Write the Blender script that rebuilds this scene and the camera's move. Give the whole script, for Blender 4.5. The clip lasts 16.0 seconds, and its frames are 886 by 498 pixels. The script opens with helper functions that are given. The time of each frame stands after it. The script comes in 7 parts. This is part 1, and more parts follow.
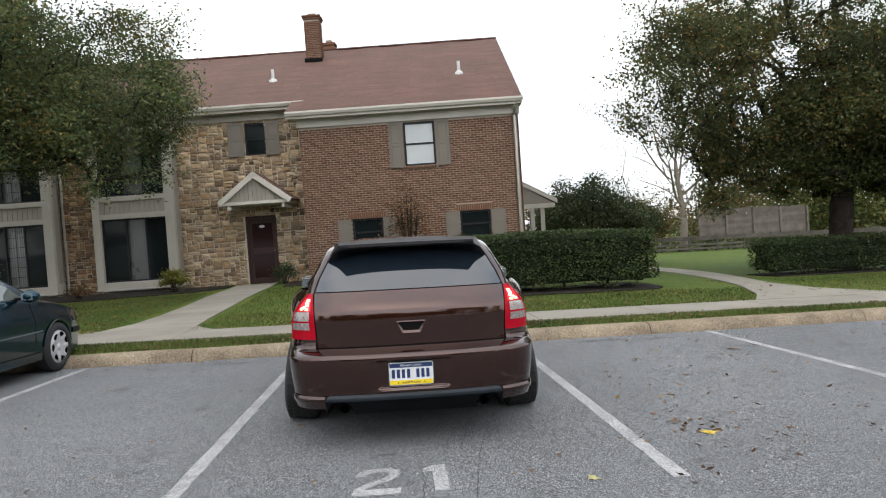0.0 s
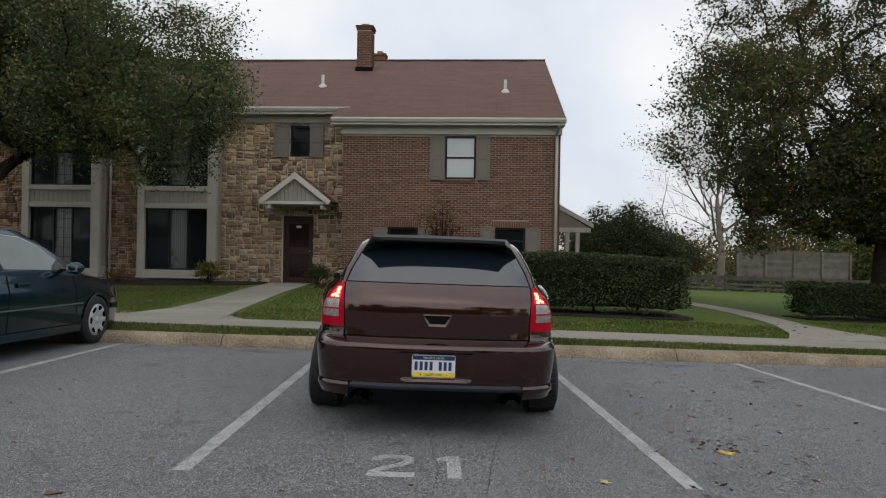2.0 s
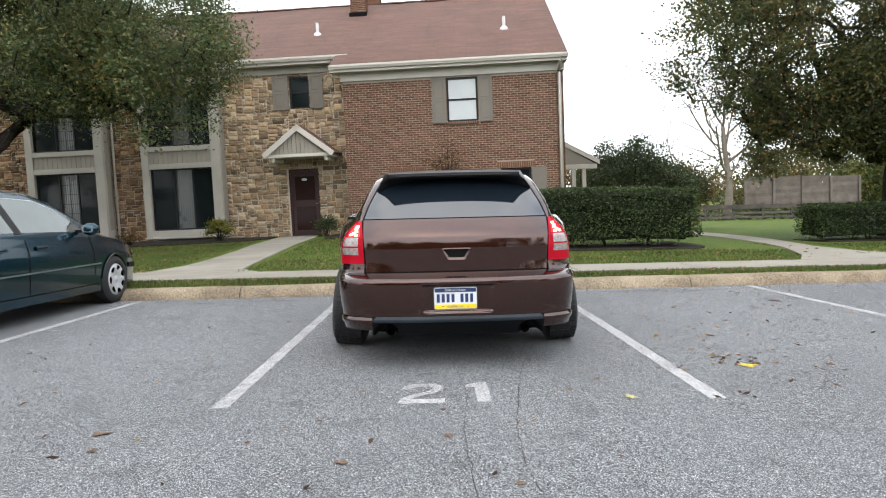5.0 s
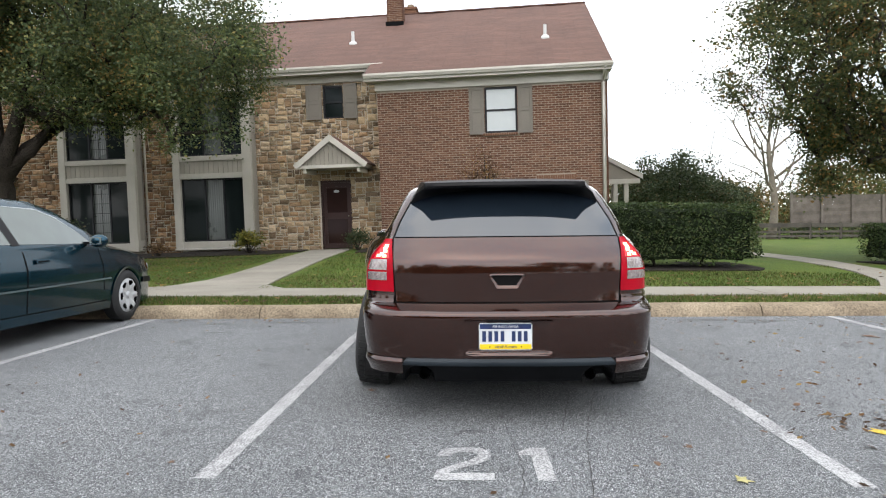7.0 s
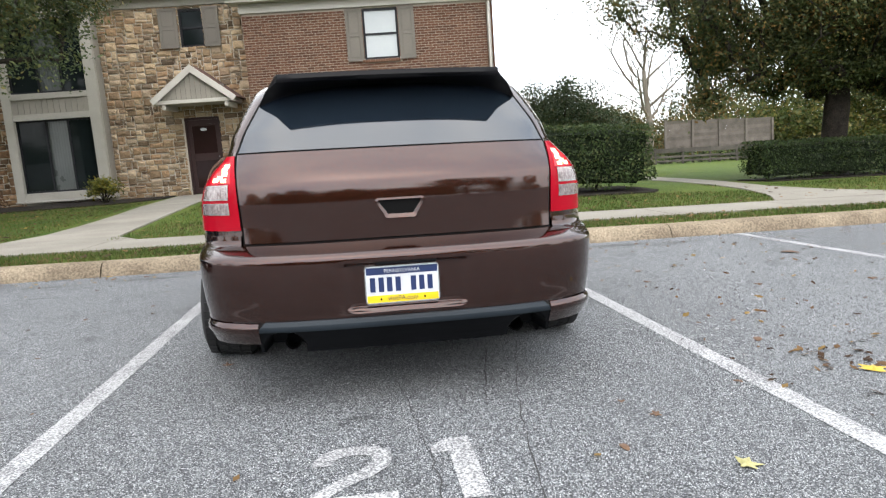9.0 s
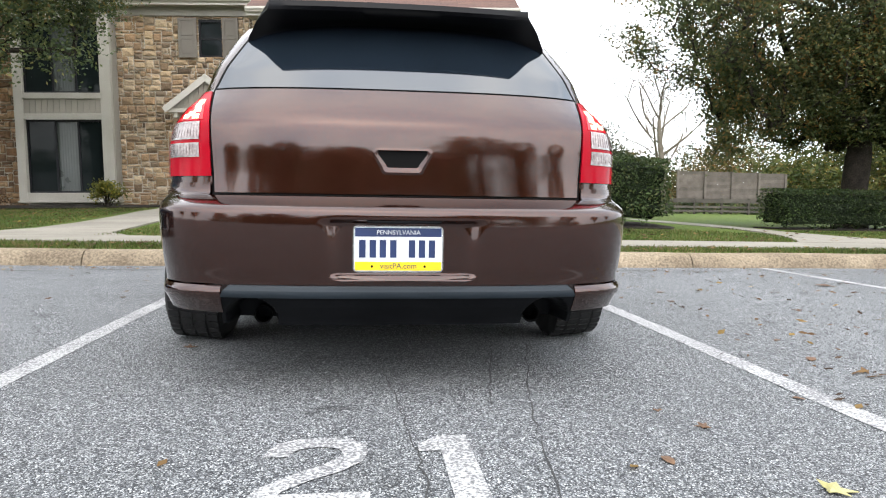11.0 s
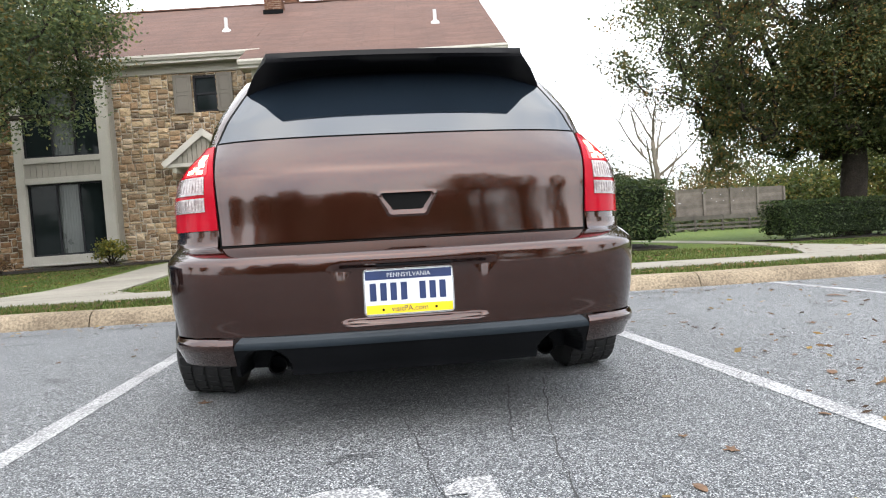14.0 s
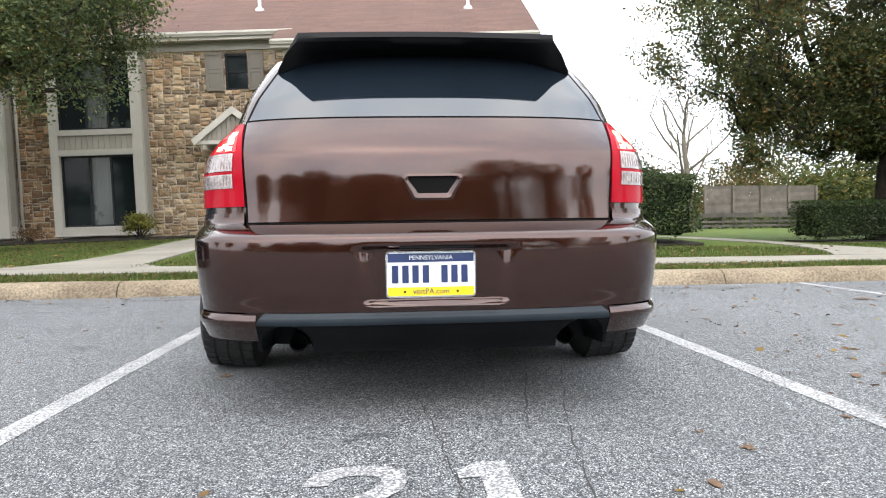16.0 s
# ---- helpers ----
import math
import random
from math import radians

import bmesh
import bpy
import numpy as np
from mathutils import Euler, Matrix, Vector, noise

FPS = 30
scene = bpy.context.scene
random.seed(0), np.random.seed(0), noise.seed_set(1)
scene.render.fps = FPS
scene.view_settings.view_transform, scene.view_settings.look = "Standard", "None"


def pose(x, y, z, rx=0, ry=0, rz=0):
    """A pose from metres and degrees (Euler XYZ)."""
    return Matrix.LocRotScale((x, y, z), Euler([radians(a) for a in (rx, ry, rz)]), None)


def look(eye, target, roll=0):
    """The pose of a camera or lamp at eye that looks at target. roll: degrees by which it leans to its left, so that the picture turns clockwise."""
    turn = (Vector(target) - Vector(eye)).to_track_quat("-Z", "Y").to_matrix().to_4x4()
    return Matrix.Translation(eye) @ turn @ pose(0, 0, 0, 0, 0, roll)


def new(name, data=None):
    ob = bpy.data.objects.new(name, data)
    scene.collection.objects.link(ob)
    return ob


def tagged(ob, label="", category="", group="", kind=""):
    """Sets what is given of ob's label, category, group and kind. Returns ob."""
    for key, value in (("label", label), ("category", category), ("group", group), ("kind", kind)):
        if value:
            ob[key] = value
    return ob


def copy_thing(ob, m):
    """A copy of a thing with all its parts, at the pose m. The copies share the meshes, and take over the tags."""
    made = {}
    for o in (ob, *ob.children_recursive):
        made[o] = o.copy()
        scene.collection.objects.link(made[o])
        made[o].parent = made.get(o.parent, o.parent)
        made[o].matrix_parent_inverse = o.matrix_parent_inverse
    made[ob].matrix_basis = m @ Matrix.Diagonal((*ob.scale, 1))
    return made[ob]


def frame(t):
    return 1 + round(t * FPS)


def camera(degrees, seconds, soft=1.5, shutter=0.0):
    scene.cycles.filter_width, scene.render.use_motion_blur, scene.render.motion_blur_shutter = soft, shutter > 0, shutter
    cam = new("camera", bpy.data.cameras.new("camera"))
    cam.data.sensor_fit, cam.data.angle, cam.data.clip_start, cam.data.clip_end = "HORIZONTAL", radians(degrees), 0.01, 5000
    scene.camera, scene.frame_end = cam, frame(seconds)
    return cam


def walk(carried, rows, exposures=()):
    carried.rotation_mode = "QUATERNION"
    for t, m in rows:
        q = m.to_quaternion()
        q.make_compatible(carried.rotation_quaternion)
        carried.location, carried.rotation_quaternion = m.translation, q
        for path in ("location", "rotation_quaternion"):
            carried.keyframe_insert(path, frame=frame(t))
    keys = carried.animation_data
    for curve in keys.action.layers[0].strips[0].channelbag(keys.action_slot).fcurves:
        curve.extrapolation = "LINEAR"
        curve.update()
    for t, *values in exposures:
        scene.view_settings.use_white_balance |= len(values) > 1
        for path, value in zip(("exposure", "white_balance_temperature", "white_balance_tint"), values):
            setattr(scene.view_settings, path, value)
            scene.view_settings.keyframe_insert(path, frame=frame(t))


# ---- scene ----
cam = camera(66.6, 16.0, soft=1.1, shutter=0.12)
PATH = [
    (0, (-0.026, -0.447, 1.279), (0.109, 1.548, 1.223), -3.93),
    (0.5, (0.014, -0.498, 1.285), (0.093, 1.500, 1.260), -4.66),
    (1, (0.010, -0.506, 1.277), (0.040, 1.491, 1.177), -1.73),
    (1.5, (-0.006, -0.454, 1.210), (0.024, 1.546, 1.188), -0.44),
    (2, (-0.032, -0.545, 1.142), (0.008, 1.454, 1.142), 0.91),
    (2.5, (-0.053, -0.599, 1.110), (-0.028, 1.400, 1.034), -0.29),
    (3, (-0.066, -0.624, 1.094), (-0.028, 1.370, 0.942), -2.02),
    (3.2, (-0.053, -0.634, 1.098), (-0.020, 1.357, 0.914), -2.90),
    (5.3, (-0.108, -0.538, 1.047), (-0.090, 1.456, 0.893), -2.49),
    (5.5, (-0.089, -0.490, 1.055), (-0.101, 1.502, 0.883), -3.50),
    (6, (-0.090, -0.215, 1.050), (-0.272, 1.770, 0.882), -3.80),
    (6.5, (-0.138, -0.037, 1.054), (-0.386, 1.943, 0.924), -2.71),
    (7, (-0.179, 0.289, 1.051), (-0.255, 2.284, 0.940), -1.75),
    (7.5, (-0.161, 0.609, 1.014), (-0.228, 2.607, 0.948), -1.40),
    (8, (-0.137, 0.853, 1.010), (-0.236, 2.848, 0.899), -0.32),
    (8.5, (-0.150, 1.075, 0.975), (-0.136, 3.066, 0.795), 0.32),
    (9, (-0.138, 1.335, 0.888), (0.100, 3.297, 0.583), -4.00),
    (9.2, (-0.102, 1.425, 0.842), (0.116, 3.377, 0.468), -5.10),
    (11.3, (-0.096, 1.759, 0.570), (0.132, 3.740, 0.415), 0.13),
    (11.5, (-0.092, 1.761, 0.570), (0.125, 3.744, 0.427), -2.34),
    (12, (-0.093, 1.750, 0.573), (0.122, 3.732, 0.425), -3.04),
    (12.5, (-0.101, 1.755, 0.565), (0.082, 3.741, 0.419), -3.44),
    (13, (-0.112, 1.753, 0.572), (0.096, 3.734, 0.388), -2.36),
    (13.5, (-0.120, 1.759, 0.585), (0.124, 3.736, 0.406), -2.52),
    (14, (-0.117, 1.759, 0.588), (0.106, 3.744, 0.497), -4.13),
    (14.5, (-0.117, 1.757, 0.583), (0.057, 3.748, 0.502), -2.87),
    (15, (-0.117, 1.749, 0.587), (0.035, 3.742, 0.507), -1.77),
    (15.5, (-0.118, 1.748, 0.585), (0.048, 3.739, 0.485), -1.84),
    (16, (-0.118, 1.754, 0.582), (0.035, 3.744, 0.455), -1.87),
]
EXPOSURES = [(0.0, -0.99), (0.5, -1.31), (0.8, -1.46), (1.5, -1.81), (2.0, -1.83), (2.5, -1.81), (3.2, -1.27), (5.4, -0.53), (6.5, -0.59), (8.0, -0.65), (8.5, -0.57), (9.0, -0.39), (12.0, -0.25), (16.0, -0.21)]
walk(cam, [(t, look(eye, target, roll)) for t, eye, target, roll in PATH], EXPOSURES)

# the parking lot falls gently to one side and towards the kerb; LOT carries its frame into the upright world
LOT = Matrix(((0.999801, 0.0, 0.019949, 0), (-0.000594, 0.999556, 0.029777, 0), (-0.019941, -0.029783, 0.999357, 0), (0, 0, 0, 1)))
HOUSE = pose(0.5, 20.39, 0.0, 0, 0, -4.5)

# ---- sky: bright overcast ----
world = bpy.data.worlds.new("overcast_sky")
scene.world = world
world.use_nodes = True
wn, wl = world.node_tree.nodes, world.node_tree.links
wn.clear()
sky = wn.new("ShaderNodeTexSky")
sky.sky_type, sky.sun_disc, sky.sun_elevation, sky.sun_rotation = "NISHITA", False, radians(46), radians(188)
sky.dust_density, sky.air_density = 4.0, 1.0
bg_sky, bg_cloud, add_bg, wout = wn.new("ShaderNodeBackground"), wn.new("ShaderNodeBackground"), wn.new("ShaderNodeAddShader"), wn.new("ShaderNodeOutputWorld")
bg_sky.inputs["Strength"].default_value = 0.07
wl.new(sky.outputs[0], bg_sky.inputs["Color"])
wc, wnoise, wramp = wn.new("ShaderNodeTexCoord"), wn.new("ShaderNodeTexNoise"), wn.new("ShaderNodeValToRGB")
wnoise.inputs["Scale"].default_value, wnoise.inputs["Detail"].default_value = 2.2, 5.0
wramp.color_ramp.elements[0].position, wramp.color_ramp.elements[0].color = 0.3, (0.60, 0.68, 0.80, 1)
wramp.color_ramp.elements[1].position, wramp.color_ramp.elements[1].color = 0.62, (1.0, 1.0, 1.0, 1)
wl.new(wc.outputs["Generated"], wnoise.inputs["Vector"])
wl.new(wnoise.outputs["Fac"], wramp.inputs["Fac"])
wl.new(wramp.outputs["Color"], bg_cloud.inputs["Color"])
# the cloud is brightest round the hidden sun
wdot, wglow = wn.new("ShaderNodeVectorMath"), wn.new("ShaderNodeMapRange")
wdot.operation = "DOT_PRODUCT"
wdot.inputs[1].default_value = (0.10, -0.72, 0.69)
wglow.interpolation_type = "SMOOTHSTEP"
wglow.inputs["From Min"].default_value, wglow.inputs["From Max"].default_value = -0.05, 1.0
wglow.inputs["To Min"].default_value, wglow.inputs["To Max"].default_value = 3.2, 5.6
wl.new(wc.outputs["Generated"], wdot.inputs[0])
wl.new(wdot.outputs["Value"], wglow.inputs["Value"])
wl.new(wglow.outputs[0], bg_cloud.inputs["Strength"])
wl.new(bg_sky.outputs[0], add_bg.inputs[0])
wl.new(bg_cloud.outputs[0], add_bg.inputs[1])
wl.new(add_bg.outputs[0], wout.inputs["Surface"])
sun_data = bpy.data.lights.new("sun", "SUN")
sun_data.energy, sun_data.angle, sun_data.color = 0.8, radians(130), (1.0, 0.96, 0.9)
new("sun", sun_data).matrix_world = look((1.8, -20, 22), (0, 0, 0))


# ---- materials ----
def nodes_of(name):
    m = bpy.data.materials.new(name)
    m.use_nodes = True
    return m, m.node_tree.nodes, m.node_tree.links, m.node_tree.nodes["Principled BSDF"]


def value_noise(n, l, vector, scale, detail=4.0):
    t = n.new("ShaderNodeTexNoise")
    t.inputs["Scale"].default_value, t.inputs["Detail"].default_value = scale, detail
    l.new(vector, t.inputs["Vector"])
    return t.outputs["Fac"]


def mixed(n, l, fac, a, b, blend="MIX"):
    m = n.new("ShaderNodeMix")
    m.data_type, m.blend_type = "RGBA", blend
    for sock, v in ((m.inputs[0], fac), (m.inputs[6], a), (m.inputs[7], b)):
        if isinstance(v, (int, float)):
            sock.default_value = v
        elif isinstance(v, tuple):
            sock.default_value = (*v, 1)
        else:
            l.new(v, sock)
    return m.outputs[2]


def ramp(n, l, fac, stops, mode="LINEAR"):
    r = n.new("ShaderNodeValToRGB")
    r.color_ramp.interpolation = mode
    while len(r.color_ramp.elements) < len(stops):
        r.color_ramp.elements.new(0.5)
    for e, (p, c) in zip(r.color_ramp.elements, stops):
        e.position, e.color = p, (*c, 1)
    l.new(fac, r.inputs["Fac"])
    return r.outputs["Color"]


def grey(v):
    return (v, v, v)


def mat(name, c1, c2, big=1.5, fine=60.0, rough=0.7, bump=0.3, depth=0.003, metal=0.0, coat=0.0, fleck=0.25, vary="", amount=0.3, palette=None, spec=0.5):
    """Two colours in soft patches, a fine grain over them, a little relief; vary: 'object' or 'island' shifts each piece."""
    m, n, l, p = nodes_of(name)
    at = n.new("ShaderNodeTexCoord").outputs["Object"]
    patches, grain = value_noise(n, l, at, big, 5.0), value_noise(n, l, at, fine, 3.0)
    if palette:
        src = n.new("ShaderNodeObjectInfo").outputs["Random"] if vary == "object" else n.new("ShaderNodeNewGeometry").outputs["Random Per Island"]
        base = ramp(n, l, src, palette)
        base = mixed(n, l, ramp(n, l, patches, [(0.35, grey(0.0)), (0.8, grey(0.4))]), base, c2)
    else:
        base = mixed(n, l, ramp(n, l, patches, [(0.32, grey(0.0)), (0.68, grey(1.0))]), c1, c2)
        if vary:
            src = n.new("ShaderNodeObjectInfo").outputs["Random"] if vary == "object" else n.new("ShaderNodeNewGeometry").outputs["Random Per Island"]
            base = mixed(n, l, 1.0, base, ramp(n, l, src, [(0, grey(1 - amount)), (1, grey(1 + amount))]), "MULTIPLY")
    base = mixed(n, l, 1.0, base, ramp(n, l, grain, [(0.3, grey(1 - fleck)), (0.7, grey(1 + fleck))]), "MULTIPLY")
    l.new(base, p.inputs["Base Color"])
    rr = n.new("ShaderNodeMapRange")
    rr.inputs["To Min"].default_value, rr.inputs["To Max"].default_value = max(0.02, rough - 0.12), min(1, rough + 0.12)
    l.new(patches, rr.inputs["Value"])
    l.new(rr.outputs[0], p.inputs["Roughness"])
    p.inputs["Metallic"].default_value, p.inputs["Coat Weight"].default_value, p.inputs["Specular IOR Level"].default_value = metal, coat, spec
    p.inputs["Coat Roughness"].default_value = 0.03
    if bump:
        b = n.new("ShaderNodeBump")
        b.inputs["Strength"].default_value, b.inputs["Distance"].default_value = bump, depth
        l.new(grain, b.inputs["Height"])
        l.new(b.outputs[0], p.inputs["Normal"])
    return m


def plain(name, c, rough=0.5, metal=0.0, coat=0.0, glow=0.0, spec=0.5):
    m, n, l, p = nodes_of(name)
    at = n.new("ShaderNodeTexCoord").outputs["Object"]
    smear = value_noise(n, l, at, 9.0, 4.0)
    l.new(mixed(n, l, 1.0, c, ramp(n, l, smear, [(0.3, grey(0.9)), (0.7, grey(1.08))]), "MULTIPLY"), p.inputs["Base Color"])
    rr = n.new("ShaderNodeMapRange")
    rr.inputs["To Min"].default_value, rr.inputs["To Max"].default_value = rough * 0.8, min(1, rough * 1.2)
    l.new(smear, rr.inputs["Value"])
    l.new(rr.outputs[0], p.inputs["Roughness"])
    p.inputs["Metallic"].default_value, p.inputs["Coat Weight"].default_value, p.inputs["Specular IOR Level"].default_value = metal, coat, spec
    p.inputs["Coat Roughness"].default_value = 0.02
    if glow:
        p.inputs["Emission Color"].default_value, p.inputs["Emission Strength"].default_value = (*c, 1), glow
    return m


def asphalt_material(name, wet):
    """Rolled asphalt: grey chips of many tones with dark gaps, worn in patches."""
    m, n, l, p = nodes_of(name)
    at = n.new("ShaderNodeTexCoord").outputs["Object"]
    v = n.new("ShaderNodeTexVoronoi")
    v.inputs["Scale"].default_value = 250.0
    l.new(at, v.inputs["Vector"])
    bw = n.new("ShaderNodeRGBToBW")
    l.new(v.outputs["Color"], bw.inputs[0])
    stones = ramp(n, l, bw.outputs[0], [(0.22, (0.02198, 0.02368, 0.02717)), (0.42, (0.08015, 0.08512, 0.09264)), (0.56, (0.139, 0.1459, 0.1544)), (0.70, (0.2683, 0.279, 0.2823)), (0.85, (0.4525, 0.464, 0.457))])
    gaps = ramp(n, l, v.outputs["Distance"], [(0.25, grey(1.08)), (0.75, grey(0.44))])
    c = mixed(n, l, 1.0, stones, gaps, "MULTIPLY")
    v2 = n.new("ShaderNodeTexVoronoi")
    v2.inputs["Scale"].default_value = 92.0
    l.new(at, v2.inputs["Vector"])
    bw2 = n.new("ShaderNodeRGBToBW")
    l.new(v2.outputs["Color"], bw2.inputs[0])
    c = mixed(n, l, 1.0, c, ramp(n, l, bw2.outputs[0], [(0.20, grey(0.78)), (0.38, grey(0.96)), (0.66, grey(1.0)), (0.82, grey(1.35))]), "MULTIPLY")
    worn = ramp(n, l, value_noise(n, l, at, 0.5, 6.0), [(0.3, grey(0.86)), (0.7, grey(1.12))])
    c = mixed(n, l, 1.0, c, worn, "MULTIPLY")
    blot = ramp(n, l, value_noise(n, l, at, 2.6, 8.0), [(0.28, grey(0.72 * wet)), (0.42, grey(wet))])
    c = mixed(n, l, 1.0, c, blot, "MULTIPLY")
    l.new(c, p.inputs["Base Color"])
    p.inputs["Roughness"].default_value = 0.78
    b = n.new("ShaderNodeBump")
    b.inputs["Strength"].default_value, b.inputs["Distance"].default_value, b.invert = 0.7, 0.004, True
    l.new(v.outputs["Distance"], b.inputs["Height"])
    l.new(b.outputs[0], p.inputs["Normal"])
    return m


def paint_line_material():
    """Worn road paint: the stones of the asphalt show through in specks."""
    m, n, l, p = nodes_of("road_paint")
    at = n.new("ShaderNodeTexCoord").outputs["Object"]
    specks = value_noise(n, l, at, 130.0, 3.0)
    broad = value_noise(n, l, at, 3.0, 3.0)
    both = n.new("ShaderNodeMath")
    both.operation = "MULTIPLY_ADD"
    both.inputs[1].default_value = 0.35
    l.new(broad, both.inputs[0])
    l.new(specks, both.inputs[2])
    c = ramp(n, l, both.outputs[0], [(0.58, (0.10, 0.10, 0.104)), (0.75, (0.37, 0.37, 0.365))])
    l.new(c, p.inputs["Base Color"])
    p.inputs["Roughness"].default_value = 0.7
    b = n.new("ShaderNodeBump")
    b.inputs["Strength"].default_value, b.inputs["Distance"].default_value = 0.5, 0.002
    l.new(specks, b.inputs["Height"])
    l.new(b.outputs[0], p.inputs["Normal"])
    return m


def shingle_material():
    m, n, l, p = nodes_of("roof_shingles")
    at = n.new("ShaderNodeTexCoord").outputs["Object"]
    br = n.new("ShaderNodeTexBrick")
    br.inputs["Scale"].default_value = 1.0
    br.inputs["Brick Width"].default_value, br.inputs["Row Height"].default_value, br.inputs["Mortar Size"].default_value = 0.92, 0.145, 0.010
    br.inputs["Color1"].default_value, br.inputs["Color2"].default_value, br.inputs["Mortar"].default_value = (0.074, 0.0345, 0.0235, 1), (0.100, 0.049, 0.0335, 1), (0.050, 0.0240, 0.0165, 1)
    l.new(at, br.inputs["Vector"])
    tone = ramp(n, l, value_noise(n, l, at, 0.9, 5.0), [(0.3, grey(0.85)), (0.7, grey(1.15))])
    c = mixed(n, l, 1.0, br.outputs["Color"], tone, "MULTIPLY")
    c = mixed(n, l, 1.0, c, ramp(n, l, value_noise(n, l, at, 70.0, 2.0), [(0.3, grey(0.8)), (0.7, grey(1.2))]), "MULTIPLY")
    l.new(c, p.inputs["Base Color"])
    p.inputs["Roughness"].default_value = 0.9
    b = n.new("ShaderNodeBump")
    b.inputs["Strength"].default_value, b.inputs["Distance"].default_value = 0.6, 0.01
    l.new(br.outputs["Fac"], b.inputs["Height"])
    b.invert = True
    l.new(b.outputs[0], p.inputs["Normal"])
    return m


def car_paint(name, c, flake, rough=0.28, coat_ior=1.6):
    m, n, l, p = nodes_of(name)
    at = n.new("ShaderNodeTexCoord").outputs["Object"]
    v = n.new("ShaderNodeTexVoronoi")
    v.inputs["Scale"].default_value = 900.0
    l.new(at, v.inputs["Vector"])
    bw = n.new("ShaderNodeRGBToBW")
    l.new(v.outputs["Color"], bw.inputs[0])
    col = ramp(n, l, bw.outputs[0], [(0.4, c), (1.0, flake)])
    l.new(col, p.inputs["Base Color"])
    p.inputs["Metallic"].default_value, p.inputs["Roughness"].default_value = 0.75, rough
    p.inputs["Specular IOR Level"].default_value = 0.12
    p.inputs["Coat Weight"].default_value, p.inputs["Coat IOR"].default_value = 1.0, coat_ior
    dust = ramp(n, l, value_noise(n, l, at, 3.0, 6.0), [(0.4, grey(0.01)), (0.8, grey(0.035))])
    l.new(dust, p.inputs["Coat Roughness"])
    b = n.new("ShaderNodeBump")
    b.inputs["Strength"].default_value, b.inputs["Distance"].default_value = 0.05, 0.001
    l.new(value_noise(n, l, at, 260.0, 2.0), b.inputs["Height"])
    l.new(b.outputs[0], p.inputs["Coat Normal"])
    return m


def leaf_material(name, palette, gloss=0.5):
    m, n, l, p = nodes_of(name)
    src = n.new("ShaderNodeNewGeometry").outputs["Random Per Island"]
    at = n.new("ShaderNodeTexCoord").outputs["Object"]
    drift = n.new("ShaderNodeMath")
    drift.operation = "MULTIPLY_ADD"
    drift.inputs[1].default_value, drift.use_clamp = 0.9, True
    less = n.new("ShaderNodeMath")
    less.operation, less.inputs[1].default_value = "SUBTRACT", 0.47
    l.new(value_noise(n, l, at, 0.45, 2.0), less.inputs[0])
    l.new(less.outputs[0], drift.inputs[0])
    l.new(src, drift.inputs[2])
    c = ramp(n, l, drift.outputs[0], palette)
    c = mixed(n, l, 1.0, c, ramp(n, l, value_noise(n, l, at, 0.8, 3.0), [(0.3, grey(0.65)), (0.7, grey(1.4))]), "MULTIPLY")
    l.new(c, p.inputs["Base Color"])
    p.inputs["Roughness"].default_value, p.inputs["Specular IOR Level"].default_value = gloss, 0.25
    tr = n.new("ShaderNodeBsdfTranslucent")
    l.new(c, tr.inputs["Color"])
    mx = n.new("ShaderNodeMixShader")
    mx.inputs[0].default_value = 0.4
    l.new(p.outputs[0], mx.inputs[1])
    l.new(tr.outputs[0], mx.inputs[2])
    l.new(mx.outputs[0], n["Material Output"].inputs["Surface"])
    return m


def tint_glass(name, c, rough=0.02, ior=1.6, coat=0.5):
    """Nearly black tinted glass: a dark gloss."""
    m, n, l, p = nodes_of(name)
    at = n.new("ShaderNodeTexCoord").outputs["Object"]
    film = value_noise(n, l, at, 4.0, 5.0)
    l.new(mixed(n, l, film, c, tuple(1.5 * v for v in c)), p.inputs["Base Color"])
    r = ramp(n, l, film, [(0.4, grey(rough)), (0.8, grey(rough + 0.05))])
    l.new(r, p.inputs["Roughness"])
    p.inputs["IOR"].default_value, p.inputs["Coat Weight"].default_value = ior, coat
    return m


ASPHALT, LINE_PAINT, SHINGLE = asphalt_material("asphalt", 1.0), paint_line_material(), shingle_material()
CRACK = mat("crack_tar", (0.0192, 0.0192, 0.02048), (0.032, 0.032, 0.032), rough=0.8)
KERB_CONCRETE = mat("kerb_concrete", (0.1455, 0.1141, 0.0799), (0.2522, 0.2042, 0.1445), big=2.2, fine=45, rough=0.9, fleck=0.35, bump=0.8, depth=0.012, spec=0.15)
WALK_CONCRETE = mat("walk_concrete", (0.1859, 0.169, 0.1408), (0.2309, 0.214, 0.1802), big=1.2, fine=80, rough=0.9, fleck=0.15, vary="object", amount=0.07, spec=0.15)
LAWN = mat("lawn", (0.0384, 0.07168, 0.00832), (0.0768, 0.09472, 0.01664), big=0.7, fine=24, rough=0.95, bump=0.8, depth=0.02, fleck=0.45, spec=0.15)
MULCH = mat("mulch", (0.0128, 0.01024, 0.00832), (0.03328, 0.02688, 0.02176), big=5, fine=40, rough=1.0, bump=0.9, depth=0.03, fleck=0.5, spec=0.15)
